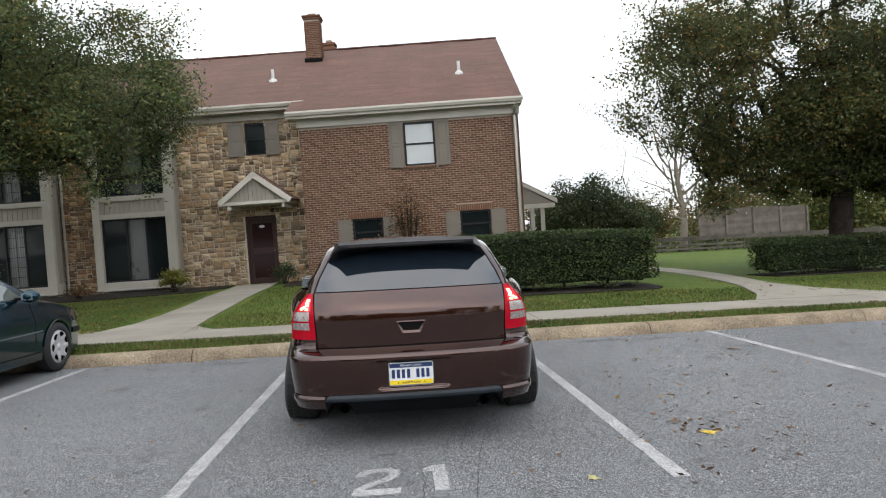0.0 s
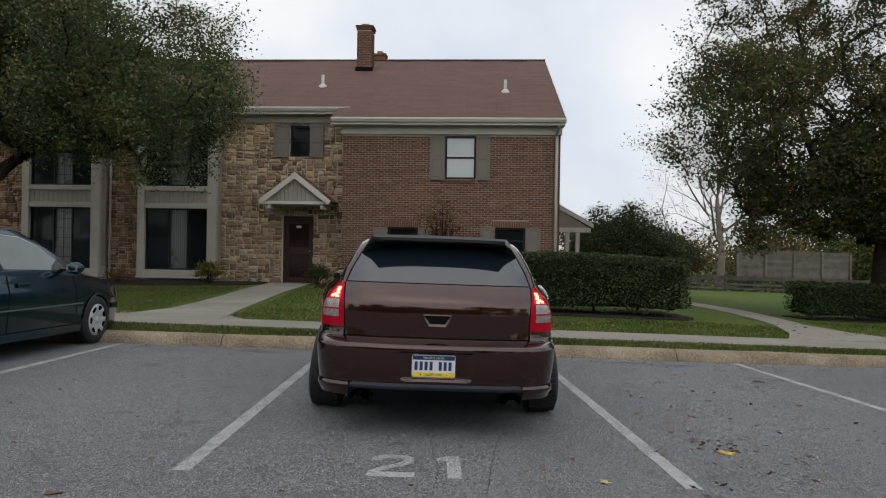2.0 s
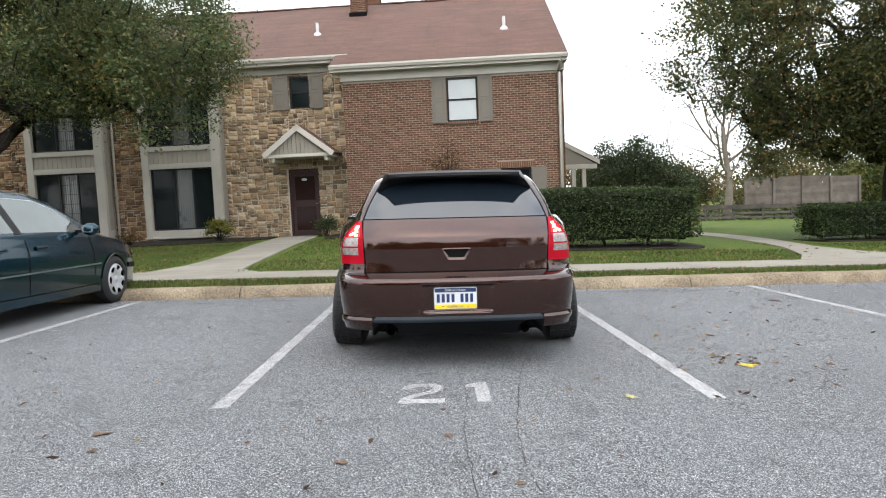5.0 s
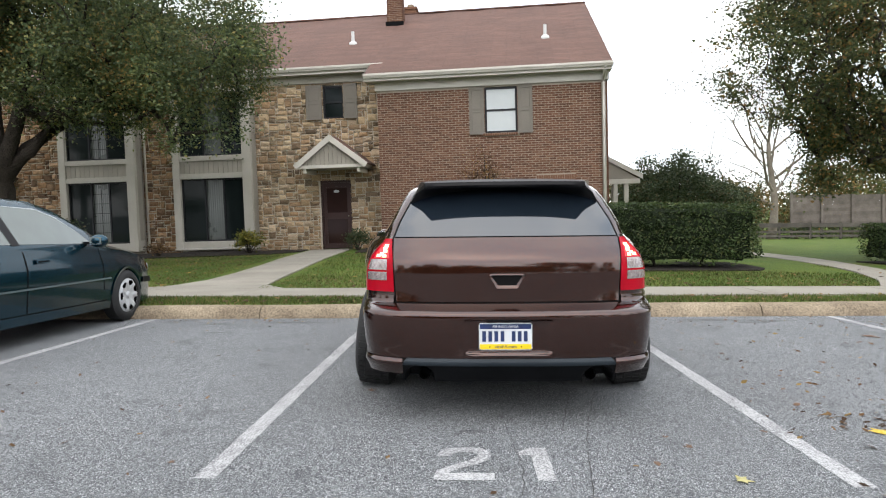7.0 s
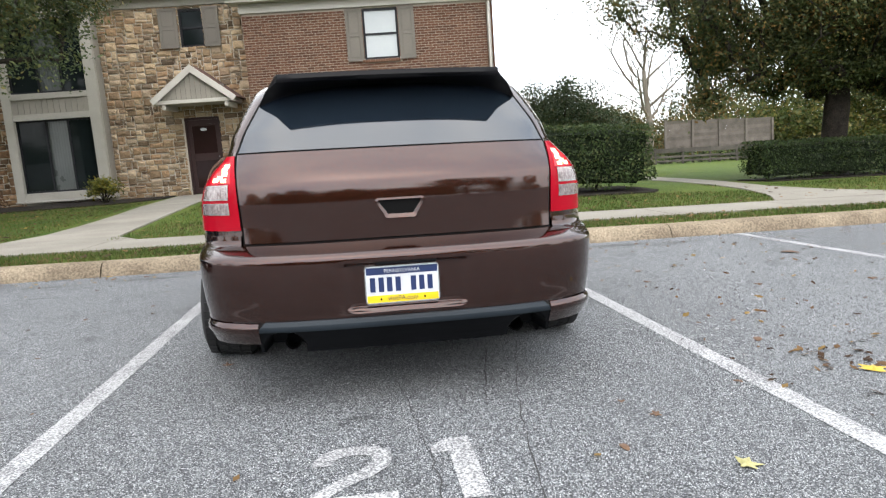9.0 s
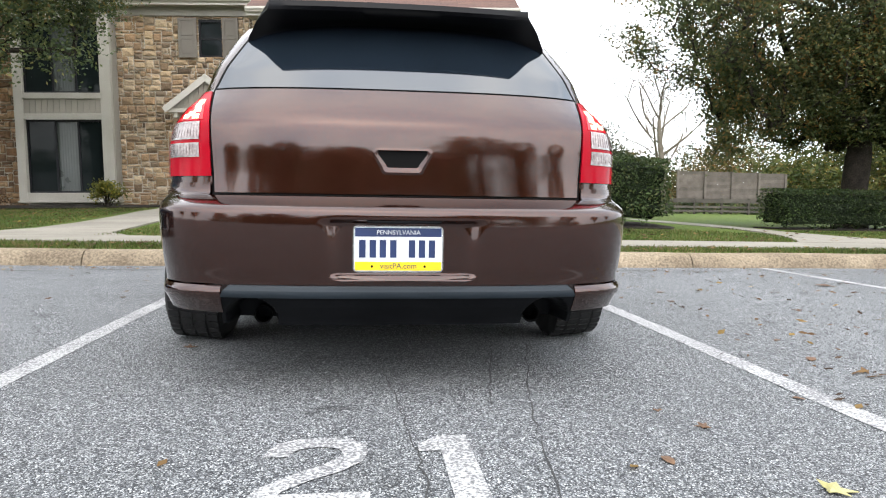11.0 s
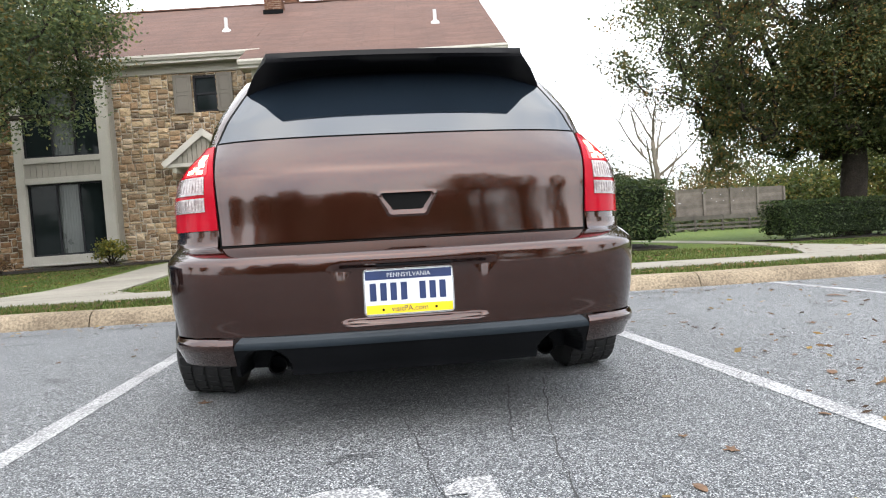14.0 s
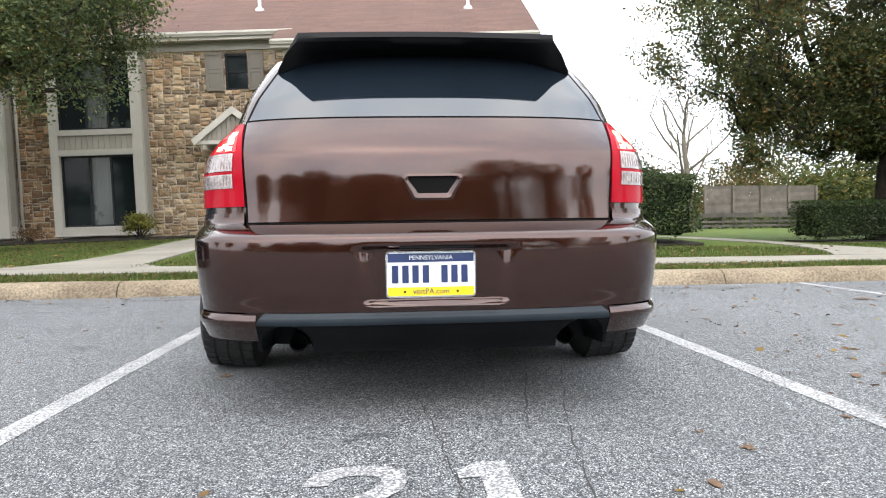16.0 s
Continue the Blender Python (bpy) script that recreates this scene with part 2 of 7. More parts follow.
GRASS_BLADE = leaf_material("grass_blades", [(0.0, (0.032, 0.05504, 0.0096)), (0.55, (0.06144, 0.08832, 0.01728)), (0.82, (0.096, 0.1011, 0.02688)), (0.92, (0.1088, 0.0896, 0.0384)), (1.0, (0.1408, 0.1024, 0.0512))], 0.75)
BRICK = mat("brick", (0.1096, 0.05, 0.03311), (0.085, 0.044, 0.03122), big=0.8, fine=55, rough=0.9, fleck=0.2, vary="island", palette=[(0.0, (0.06854, 0.033, 0.02081)), (0.35, (0.09433, 0.04499, 0.02744)), (0.75, (0.1124, 0.055, 0.03359)), (1.0, (0.1371, 0.07399, 0.04636))], spec=0.15)
MORTAR = mat("mortar", (0.224, 0.192, 0.1536), (0.2688, 0.2317, 0.1869), big=2, fine=90, rough=1.0)
STONE_PALETTE = [(0.0, (0.06292, 0.04336, 0.02834)), (0.12, (0.1762, 0.1167, 0.06688)), (0.26, (0.2963, 0.2049, 0.1177)), (0.38, (0.4512, 0.3368, 0.2085)), (0.5, (0.1323, 0.09981, 0.06908)), (0.62, (0.3097, 0.1971, 0.1077)), (0.74, (0.2189, 0.1434, 0.08501)), (0.87, (0.3634, 0.2837, 0.1965)), (1.0, (0.4987, 0.3802, 0.2463))]
STONE = mat("fieldstone", (0.192, 0.128, 0.0768), (0.192, 0.1536, 0.1088), big=3.0, fine=26, rough=0.9, bump=0.7, depth=0.02, fleck=0.28, vary="object", palette=STONE_PALETTE, spec=0.15)
# redder stones beside the bays; the tree's shade is darkened into this palette
STONE_JOINED_SHADED = mat("fieldstone_joined_shaded", (0.192, 0.128, 0.0768), (0.1408, 0.1024, 0.0736), big=3.0, fine=26, rough=0.9, bump=0.7, depth=0.02, fleck=0.28, vary="island", palette=[(p, (0.74 * c[0], 0.64 * c[1], 0.58 * c[2])) for p, c in STONE_PALETTE], spec=0.15)
STONE_MORTAR = mat("stone_mortar", (0.3712, 0.3328, 0.2752), (0.4352, 0.3904, 0.3264), big=2, fine=60, rough=1.0)
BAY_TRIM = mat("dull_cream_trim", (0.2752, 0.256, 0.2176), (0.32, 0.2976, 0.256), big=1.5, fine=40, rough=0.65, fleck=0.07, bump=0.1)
TRIM = mat("cream_trim", (0.3968, 0.3712, 0.3264), (0.4416, 0.416, 0.368), big=1.5, fine=40, rough=0.6, fleck=0.05, bump=0.1)
TAUPE = mat("taupe_paint", (0.112, 0.0992, 0.08), (0.1312, 0.1152, 0.09472), big=1.5, fine=40, rough=0.7, fleck=0.07, bump=0.15)
SIDING = mat("taupe_siding", (0.2112, 0.192, 0.16), (0.2368, 0.2144, 0.1792), big=1.5, fine=40, rough=0.75, fleck=0.07, bump=0.15, vary="object", amount=0.05)
DARK_FRAME = plain("dark_window_frame", (0.010, 0.010, 0.012), 0.45, spec=0.2)
DOOR_PAINT = mat("dark_maroon_door", (0.024, 0.0105, 0.0095), (0.034, 0.0155, 0.0135), rough=0.5, fleck=0.08, bump=0.1, spec=0.25)
# the red-brown reflection in the door panes is put into their base colour
DOOR_GLASS = tint_glass("maroon_reflection_door_glass", (0.016, 0.008, 0.0075), 0.04, 1.36, 0.0)
WINDOW_GLASS = tint_glass("dark_window_glass", (0.006, 0.0085, 0.0085), 0.03, 1.25, 0.0)
BLIND_GLASS = mat("window_blinds", (0.3328, 0.3584, 0.3584), (0.3712, 0.3968, 0.3968), rough=0.35, fleck=0.03, bump=0.0, coat=0.5)
CURTAIN = mat("curtain_behind_glass", (0.0544, 0.0608, 0.05632), (0.0672, 0.0736, 0.06848), rough=0.3, fleck=0.05, coat=0.8, bump=0.0)
WHITE_METAL = plain("white_metal", (0.448, 0.448, 0.4352), 0.5)
BARK = mat("bark", (0.01664, 0.01344, 0.01088), (0.03328, 0.02752, 0.02176), big=4, fine=30, rough=1.0, bump=1.0, depth=0.03, fleck=0.4, spec=0.15)
PALE_BARK = mat("pale_bark", (0.1024, 0.0864, 0.0672), (0.1664, 0.1472, 0.1184), big=1.2, fine=16, rough=0.9, fleck=0.25, spec=0.15)
FENCE_WOOD = mat("weathered_fence_wood", (0.0832, 0.07168, 0.06144), (0.128, 0.1126, 0.096), big=1.5, fine=30, rough=0.95, vary="object", amount=0.15, spec=0.15)
RAIL_WOOD = mat("dark_rail_wood", (0.048, 0.043, 0.037), (0.085, 0.076, 0.065), big=1.5, fine=30, rough=0.95, vary="object", amount=0.15, spec=0.15)
GREEN_LEAVES = leaf_material("green_leaves", [(0.0, (0.03379, 0.04815, 0.01935)), (0.5, (0.06144, 0.07734, 0.02765)), (0.80, (0.096, 0.1007, 0.03594)), (0.93, (0.169, 0.1313, 0.04147)), (1.0, (0.2304, 0.1313, 0.04147))])
LEFT_LEAVES = leaf_material("dark_green_leaves", [(0.0, (0.04248, 0.06148, 0.02912)), (0.45, (0.07316, 0.09976, 0.04032)), (0.78, (0.1109, 0.1299, 0.04816)), (0.93, (0.1711, 0.1566, 0.05152)), (1.0, (0.2124, 0.145, 0.04704))])
HEDGE_LEAVES = leaf_material("hedge_leaves", [(0.0, (0.016, 0.028, 0.010)), (0.5, (0.034, 0.054, 0.017)), (0.85, (0.056, 0.080, 0.026)), (1.0, (0.080, 0.085, 0.032))])
# near-black green: the shade deep inside a hedge, put into the colour
HEDGE_INNER_SHADE = mat("hedge_inner_shade", (0.00768, 0.01152, 0.00512), (0.0128, 0.0192, 0.00768), big=4, fine=20, rough=1.0, bump=1.0, depth=0.05, spec=0.15)
FAR_LEAVES = leaf_material("autumn_leaves", [(0.0, (0.0384, 0.048, 0.016)), (0.4, (0.0704, 0.0704, 0.0224)), (0.75, (0.1216, 0.0832, 0.0288)), (1.0, (0.1792, 0.1024, 0.032))])
BUSH_LEAVES = leaf_material("bush_leaves", [(0.0, (0.0224, 0.0384, 0.01792)), (0.5, (0.0448, 0.064, 0.02688)), (0.85, (0.0672, 0.08, 0.0352)), (1.0, (0.096, 0.0768, 0.0384))])
BRUSH_LEAVES = leaf_material("brush_leaves", [(0.0, (0.032, 0.048, 0.01408)), (0.5, (0.064, 0.08, 0.02048)), (0.85, (0.1088, 0.1056, 0.0256)), (1.0, (0.16, 0.1216, 0.032))])
YELLOW_LEAVES = leaf_material("yellow_green_leaves", [(0.0, (0.0512, 0.0704, 0.0128)), (0.6, (0.128, 0.128, 0.0192)), (1.0, (0.2304, 0.1728, 0.0256))])
FALLEN = leaf_material("fallen_leaves", [(0.0, (0.030, 0.017, 0.010)), (0.45, (0.075, 0.042, 0.021)), (0.85, (0.14, 0.080, 0.034)), (1.0, (0.22, 0.145, 0.045))], 0.7)
YELLOW_LEAF = mat("yellow_leaf", (0.3968, 0.2688, 0.0192), (0.4352, 0.32, 0.0384), big=20, fine=90, rough=0.6, fleck=0.15)
PALE_LEAF = mat("pale_yellow_leaf", (0.288, 0.2688, 0.1024), (0.32, 0.288, 0.128), big=20, fine=90, rough=0.6, fleck=0.15)
BROWN_LEAF = mat("brown_leaf", (0.0832, 0.0416, 0.0192), (0.128, 0.0704, 0.0352), big=20, fine=90, rough=0.7, fleck=0.2)
BROWN_PAINT = car_paint("brown_car_paint", (0.024, 0.0060, 0.0030), (0.054, 0.0165, 0.0088), 0.20, 1.54)
GREEN_PAINT = car_paint("dark_green_car_paint", (0.004, 0.026, 0.042), (0.010, 0.056, 0.085), 0.25, 1.3)
CAR_GLASS = tint_glass("black_tinted_glass", (0.006, 0.009, 0.013), 0.015, 1.64, 0.5)
# opaque; the raised base colour stands in for daylight seen through the cabin
SEDAN_GLASS_DAYLIT = tint_glass("sedan_glass_daylit", (0.048, 0.06272, 0.0576), 0.01, 1.7, 0.15)
GLOSS_BLACK = plain("satin_black_plastic", (0.004, 0.004, 0.005), 0.35, spec=0.14)
SEAM = plain("dark_seam_rubber", (0.003, 0.003, 0.003), 0.8, spec=0.1)
STRIP_PLASTIC = mat("grey_blue_strip_plastic", (0.010, 0.014, 0.018), (0.014, 0.019, 0.024), big=4, fine=150, rough=0.36, fleck=0.08, bump=0.15, depth=0.001, spec=0.2)
BLACK_PLASTIC = mat("black_plastic", (0.0032, 0.00352, 0.00416), (0.00512, 0.00544, 0.0064), spec=0.07, big=4, fine=150, rough=0.5, fleck=0.1, bump=0.2, depth=0.001)
UNDERBODY = mat("grey_underbody", (0.00256, 0.00288, 0.0032), (0.00448, 0.0048, 0.00512), big=4, fine=60, rough=0.85, spec=0.08)
TYRE = mat("tyre_rubber", (0.0064, 0.0064, 0.00704), (0.01152, 0.01152, 0.01152), big=6, fine=80, rough=0.75, fleck=0.15)
ALLOY = plain("silver_wheel_trim", (0.55, 0.56, 0.57), 0.3, metal=0.7)
WHEEL_COVER = plain("silver_plastic_cover", (0.384, 0.3904, 0.3968), 0.35, metal=0.15)
CHROME = plain("chrome", (0.7, 0.7, 0.7), 0.12, metal=1.0)
RED_LENS = plain("red_lens", (0.27, 0.004, 0.012), 0.12, coat=0.0, glow=0.02, spec=0.08)
LIT_RED = plain("lit_brake_lamp", (0.62, 0.012, 0.018), 0.12, coat=0.3, glow=0.34, spec=0.3)
LIT_CORE = plain("lit_brake_bulb", (1.0, 0.70, 0.42), 0.2, glow=2.2)
CLEAR_LENS = mat("clear_lens", (0.20, 0.155, 0.15), (0.34, 0.30, 0.29), big=50, fine=160, rough=0.2, metal=0.4, coat=0.8, fleck=0.2, bump=0.3)
MIRROR_GLASS = plain("mirror_glass", (0.30, 0.33, 0.33), 0.05, metal=1.0)
SATIN_TRIM = plain("satin_window_trim", (0.42, 0.43, 0.43), 0.25, metal=1.0)
MOULDING = plain("pale_grey_moulding", (0.0825, 0.105, 0.1087), 0.35)
DAMP = asphalt_material("damp_asphalt", 0.55)
AMBER = plain("amber_lens", (0.4875, 0.1875, 0.03), 0.1, coat=1.0)
PLATE_WHITE = plain("plate_white", (0.492, 0.5043, 0.5166), 0.35)
PLATE_BLUE = plain("plate_blue", (0.0075, 0.0195, 0.075), 0.35)
PLATE_YELLOW = plain("plate_yellow", (0.6375, 0.465, 0.0075), 0.35)


# ---- mesh helpers ----
def link(name, verts, faces, material, parent=None, label="", smooth=False, sharp=None, matrix=None):
    me = bpy.data.meshes.new(name)
    me.from_pydata([tuple(v) for v in verts], [], [tuple(f) for f in faces])
    for m in material if isinstance(material, (list, tuple)) else [material]:
        me.materials.append(m)
    if smooth:
        me.shade_smooth()
        if sharp:
            me.set_sharp_from_angle(angle=radians(sharp))
    ob = new(name, me)
    if parent is not None:
        ob.parent = parent
    if matrix is not None:
        ob.matrix_local = matrix
    if label:
        ob["label"] = label
    return ob


def part(name, bm, material, parent=None, label="", smooth=False, matrix=None):
    me = bpy.data.meshes.new(name)
    bm.to_mesh(me)
    bm.free()
    me.materials.append(material)
    if smooth:
        me.shade_smooth()
        me.set_sharp_from_angle(angle=radians(35))
    ob = new(name, me)
    if parent is not None:
        ob.parent = parent
    if matrix is not None:
        ob.matrix_local = matrix
    if label:
        ob["label"] = label
    return ob


def empty(name, matrix, label, category, group="", kind=""):
    ob = new(name)
    ob.matrix_world = matrix
    return tagged(ob, label, category, group, kind)


def boxes(spans, bevel=0.0):
    """A bmesh of boxes, each (x0, x1, y0, y1, z0, z1)."""
    bm = bmesh.new()
    for x0, x1, y0, y1, z0, z1 in spans:
        bmesh.ops.create_cube(bm, size=1.0, matrix=Matrix.LocRotScale(((x0 + x1) / 2, (y0 + y1) / 2, (z0 + z1) / 2), None, (x1 - x0, y1 - y0, z1 - z0)))
    if bevel:
        bmesh.ops.bevel(bm, geom=bm.edges[:], offset=bevel, segments=1, affect="EDGES")
    return bm


def tube(path, radii, sides=8, cap=True):
    """Verts and faces of a tube along points."""
    verts, faces = [], []
    pts = [Vector(p) for p in path]
    for i, p in enumerate(pts):
        d = (pts[min(i + 1, len(pts) - 1)] - pts[max(i - 1, 0)]).normalized()
        a = d.orthogonal().normalized()
        b = d.cross(a)
        for k in range(sides):
            w = 2 * math.pi * k / sides
            verts.append(p + float(radii[i]) * (math.cos(w) * a + math.sin(w) * b))
    for i in range(len(pts) - 1):
        for k in range(sides):
            j = (k + 1) % sides
            faces.append((i * sides + k, i * sides + j, (i + 1) * sides + j, (i + 1) * sides + k))
    if cap:
        faces += [tuple(range(sides))[::-1], tuple(range((len(pts) - 1) * sides, len(pts) * sides))]
    return verts, faces


def grid_faces(rows, cols):
    return [(r * cols + c, r * cols + c + 1, (r + 1) * cols + c + 1, (r + 1) * cols + c) for r in range(rows - 1) for c in range(cols - 1)]


def step(a, b, x):
    k = min(1.0, max(0.0, (x - a) / (b - a)))
    return k * k * (3 - 2 * k)


SAMPLED = {}


def table(pairs, x):
    if id(pairs) in SAMPLED:
        return float(np.interp(x, *SAMPLED[id(pairs)]))
    return float(np.interp(x, [p[0] for p in pairs], [p[1] for p in pairs]))


def foliage(name, centres, spread, per, size, material, parent, seed, flat=0.6, label=""):
    """Many small leaves, each a bent quad, in clumps round the centres: one mesh."""
    rng = np.random.default_rng(seed)
    c = np.repeat(np.asarray(centres, float), per, axis=0)
    n = len(c)
    off = rng.normal(size=(n, 3)) * np.array([1, 1, flat])
    p = c + off * (np.repeat(np.asarray(spread, float), per)[:, None] if np.ndim(spread) else spread)
    a = rng.normal(size=(n, 3)) * np.array([1, 1, 0.7])
    a /= np.linalg.norm(a, axis=1)[:, None]
    b = np.cross(a, rng.normal(size=(n, 3)) * 0.7 + np.array([0, 0, 0.5]))
    b /= np.linalg.norm(b, axis=1)[:, None]
    s = size * rng.uniform(0.6, 1.35, n)[:, None]
    quad = np.stack([p - a * s, p + b * s * 0.55, p + a * s, p - b * s * 0.55], 1).reshape(-1, 3)
    return quads(name, quad, material, parent, label)


def quads(name, v, material, parent=None, label=""):
    n = len(v) // 4
    me = bpy.data.meshes.new(name)
    me.vertices.add(4 * n)
    me.vertices.foreach_set("co", np.ascontiguousarray(v, dtype=np.float32).ravel())
    me.loops.add(4 * n)
    me.loops.foreach_set("vertex_index", np.arange(4 * n, dtype=np.int32))
    me.polygons.add(n)
    me.polygons.foreach_set("loop_start", np.arange(0, 4 * n, 4, dtype=np.int32))
    me.update(calc_edges=True)
    me.validate()
    me.materials.append(material)
    ob = new(name, me)
    if parent is not None:
        ob.parent = parent
    if label:
        ob["label"] = label
    return ob


# ---- ground ----
def plane_z(x, y):
    return -0.01994 * min(45.0, max(-25.0, x)) - 0.0298 * min(62.0, max(-30.0, y))


def ground_z(x, y):
    if y < 8.5:
        return plane_z(x, y)
    w = step(9.5, 18.0, y) * step(9.0, 3.0, x)
    return (plane_z(x, y) + 0.14) * (1 - w) - 0.05 * w


KERB_Y = 8.44
xs = sorted({*np.linspace(-400, -40, 10), *np.linspace(-40, 50, 61), *np.linspace(50, 400, 10)})
ys = [-400, -200, -100, -60, -40, -25, -10, 0, 8.0, 8.49, 8.58] + list(np.linspace(8.7, 30, 46)) + list(np.linspace(31, 70, 20)) + [80, 100, 150, 250, 450]
gv = [(x, y, ground_z(x, y) - (0.12 if y <= 8.49 else 0.035 if y < 8.6 else 0.0)) for y in ys for x in xs]
tagged(link("ground", gv, grid_faces(len(ys), len(xs)), LAWN, smooth=True), "short green lawn sprinkled with fallen leaves", "lawn", kind="structure")

lot_xs, lot_ys = np.linspace(-45, 45, 46), np.linspace(-30, KERB_Y, 30)
lot = tagged(link("road", [(x, y, 0) for y in lot_ys for x in lot_xs], grid_faces(30, 46), ASPHALT, matrix=LOT), "worn grey asphalt parking lot with exposed stones", "parking lot", kind="structure")


# kerb in lengths with joints between
def kerb_length(x0, x1):
    prof = [(0.0, -0.06), (0.012, 0.02), (0.05, 0.10), (0.085, 0.13), (0.13, 0.142), (0.24, 0.146), (0.25, -0.05)]
    xs_ = np.linspace(x0 + 0.006, x1 - 0.006, 7)
    v = [(x, KERB_Y + dy, dz + 0.004 * math.sin(x * 3.1)) for x in xs_ for dy, dz in prof]
    f = grid_faces(7, len(prof)) + [tuple(range(len(prof))), tuple(range(6 * len(prof), 7 * len(prof)))[::-1]]
    return v, f


kerb = tagged(new("kerb"), "low tan concrete kerb with rounded worn edge", "kerb", kind="structure")
kerb.matrix_world = LOT
for i in range(15):
    x0 = 3.32 + (i - 8) * 3.05
    v, f = kerb_length(x0, x0 + 3.05)
    link("kerb_stone", v, f, KERB_CONCRETE, kerb, smooth=True, sharp=40)


def slab(name, corners, parent, thick=0.08, lift=0.022, material=None):
    """A concrete slab on the ground; corners in order round it."""
    bm = bmesh.new()
    vs = [bm.verts.new((x, y, ground_z(x, y) + lift)) for x, y in corners]
    face = bm.faces.new(vs)
    ret = bmesh.ops.extrude_face_region(bm, geom=[face])
    for g in ret["geom"]:
        if isinstance(g, bmesh.types.BMVert):
            g.co.z -= thick
    bmesh.ops.recalc_face_normals(bm, faces=bm.faces)
    return part(name, bm, material or WALK_CONCRETE, parent)


def walk_front(x):
    return 9.62 - 0.035 * x


walkway = tagged(new("pavement"), "pale concrete pavement along the kerb", "pavement", kind="structure")
for i in range(19):
    x0, x1 = -22.0 + i * 1.85 + 0.008, -22.0 + (i + 1) * 1.85 - 0.008
    slab("slab", [(x0, walk_front(x0)), (x1, walk_front(x1)), (x1, walk_front(x1) + 1.2), (x0, walk_front(x0) + 1.2)], walkway)
door_path = tagged(new("pavement"), "concrete path crossing the lawn to the front door", "path", kind="structure")
stops = [(10.9, -5.9, -3.15), (11.6, -5.25, -3.62), (12.6, -5.05, -3.72), (14.0, -5.02, -3.78), (15.6, -5.0, -3.8), (17.4, -5.05, -3.8), (19.2, -5.08, -3.82), (21.35, -5.12, -3.85)]
for (y0, l0, r0), (y1, l1, r1) in zip(stops, stops[1:]):
    slab("slab", [(l0, y0 + 0.006), (r0, y0 + 0.006), (r1, y1 - 0.006), (l1, y1 - 0.006)], door_path, lift=0.024)
side_path = tagged(new("pavement"), "concrete path leading off between the two hedges", "path", kind="structure")
stops = [(6.0, 10.62, 8.6, 10.52), (6.55, 11.6, 8.2, 12.4), (7.3, 13.6, 8.35, 14.2), (7.9, 15.8, 8.9, 16.2), (8.5, 18.2, 9.5, 18.5), (9.0, 21.0, 10.0, 21.2), (9.4, 24.5, 10.4, 24.6), (9.6, 30.0, 10.6, 30.0)]
for (a0, b0, c0, d0), (a1, b1, c1, d1) in zip(stops, stops[1:]):
    slab("slab", [(a0, b0), (c0, d0), (c1, d1), (a1, b1)], side_path, lift=0.026)


def bed(corners, label):
    """A mulch bed, slightly raised."""
    return tagged(slab("ground", corners, None, 0.14, 0.03, MULCH), label, "mulch bed", kind="structure")


bed([(0.6, 13.4), (1.6, 13.22), (2.7, 13.3), (3.6, 13.18), (4.7, 13.28), (5.4, 13.4), (5.66, 13.8), (5.6, 14.5), (5.3, 14.9), (1.2, 15.0)], "dark mulch bed under the long hedge")
bed([(-3.4, 19.3), (4.6, 18.7), (4.6, 20.2), (-3.4, 21.3)], "dark mulch bed along the brick wall")
bed([(-24.0, 20.0), (-10.0, 19.3), (-6.0, 19.6), (-5.3, 20.6), (-5.3, 21.6), (-24.0, 22.6)], "dark mulch bed along the stone wall")
bed([(9.9, 16.6), (12.0, 16.42), (15.8, 16.4), (16.0, 18.2), (9.9, 18.2)], "mulch bed under the low hedge")


# painted stall lines and stall number
def stripe(name, x, y0, y1, label):
    n = 24
    v = []
    for i in range(n + 1):
        y = y0 + (y1 - y0) * i / n
        w = 0.047 + 0.003 * math.sin(i * 2.3)
        v += [(x - w, y, 0.0025), (x + w, y, 0.0025)]
    return tagged(link(name, v, grid_faces(n + 1, 2), LINE_PAINT, matrix=LOT), label, "road marking", kind="structure")


for x, y0 in ((-6.78, 3.1), (-4.07, 3.1), (-1.345, 3.09), (1.402, 3.02), (4.085, 3.05), (6.83, 3.05)):
    stripe("stall_line", x, y0, KERB_Y - 0.03, "worn white painted stall line on the asphalt")


def flat_shape(name, rings, material, label, category):
    v, f = [], []
    for ring in rings:
        f.append(tuple(range(len(v), len(v) + len(ring))))
        v += [(x, y, 0.003) for x, y in ring]
    return tagged(link(name, v, f, material, matrix=LOT), label, category, kind="structure")


def digit_two(x0, x1, y0, y1):
    """The stencilled 2 as flat strips: an arched top, a slanting neck, a foot."""
    w, h = x1 - x0, y1 - y0
    arc = [(0.0, 0.70), (0.02, 0.80), (0.10, 0.91), (0.28, 0.985), (0.55, 1.0), (0.82, 0.965), (0.96, 0.87), (0.985, 0.74), (0.93, 0.60), (0.74, 0.47), (0.48, 0.36), (0.27, 0.24), (0.24, 0.2)]
    inn = [(0.24, 0.70), (0.26, 0.76), (0.33, 0.815), (0.43, 0.835), (0.55, 0.84), (0.66, 0.82), (0.73, 0.78), (0.74, 0.72), (0.70, 0.66), (0.56, 0.56), (0.33, 0.45), (0.06, 0.28), (0.0, 0.2)]
    rings = [[arc[i], arc[i + 1], inn[i + 1], inn[i]] for i in range(len(arc) - 1)]
    rings.append([(0.0, 0.0), (1.0, 0.0), (1.0, 0.2), (0.0, 0.2)])
    return [[(x0 + w * a, y0 + h * b) for a, b in r] for r in rings]


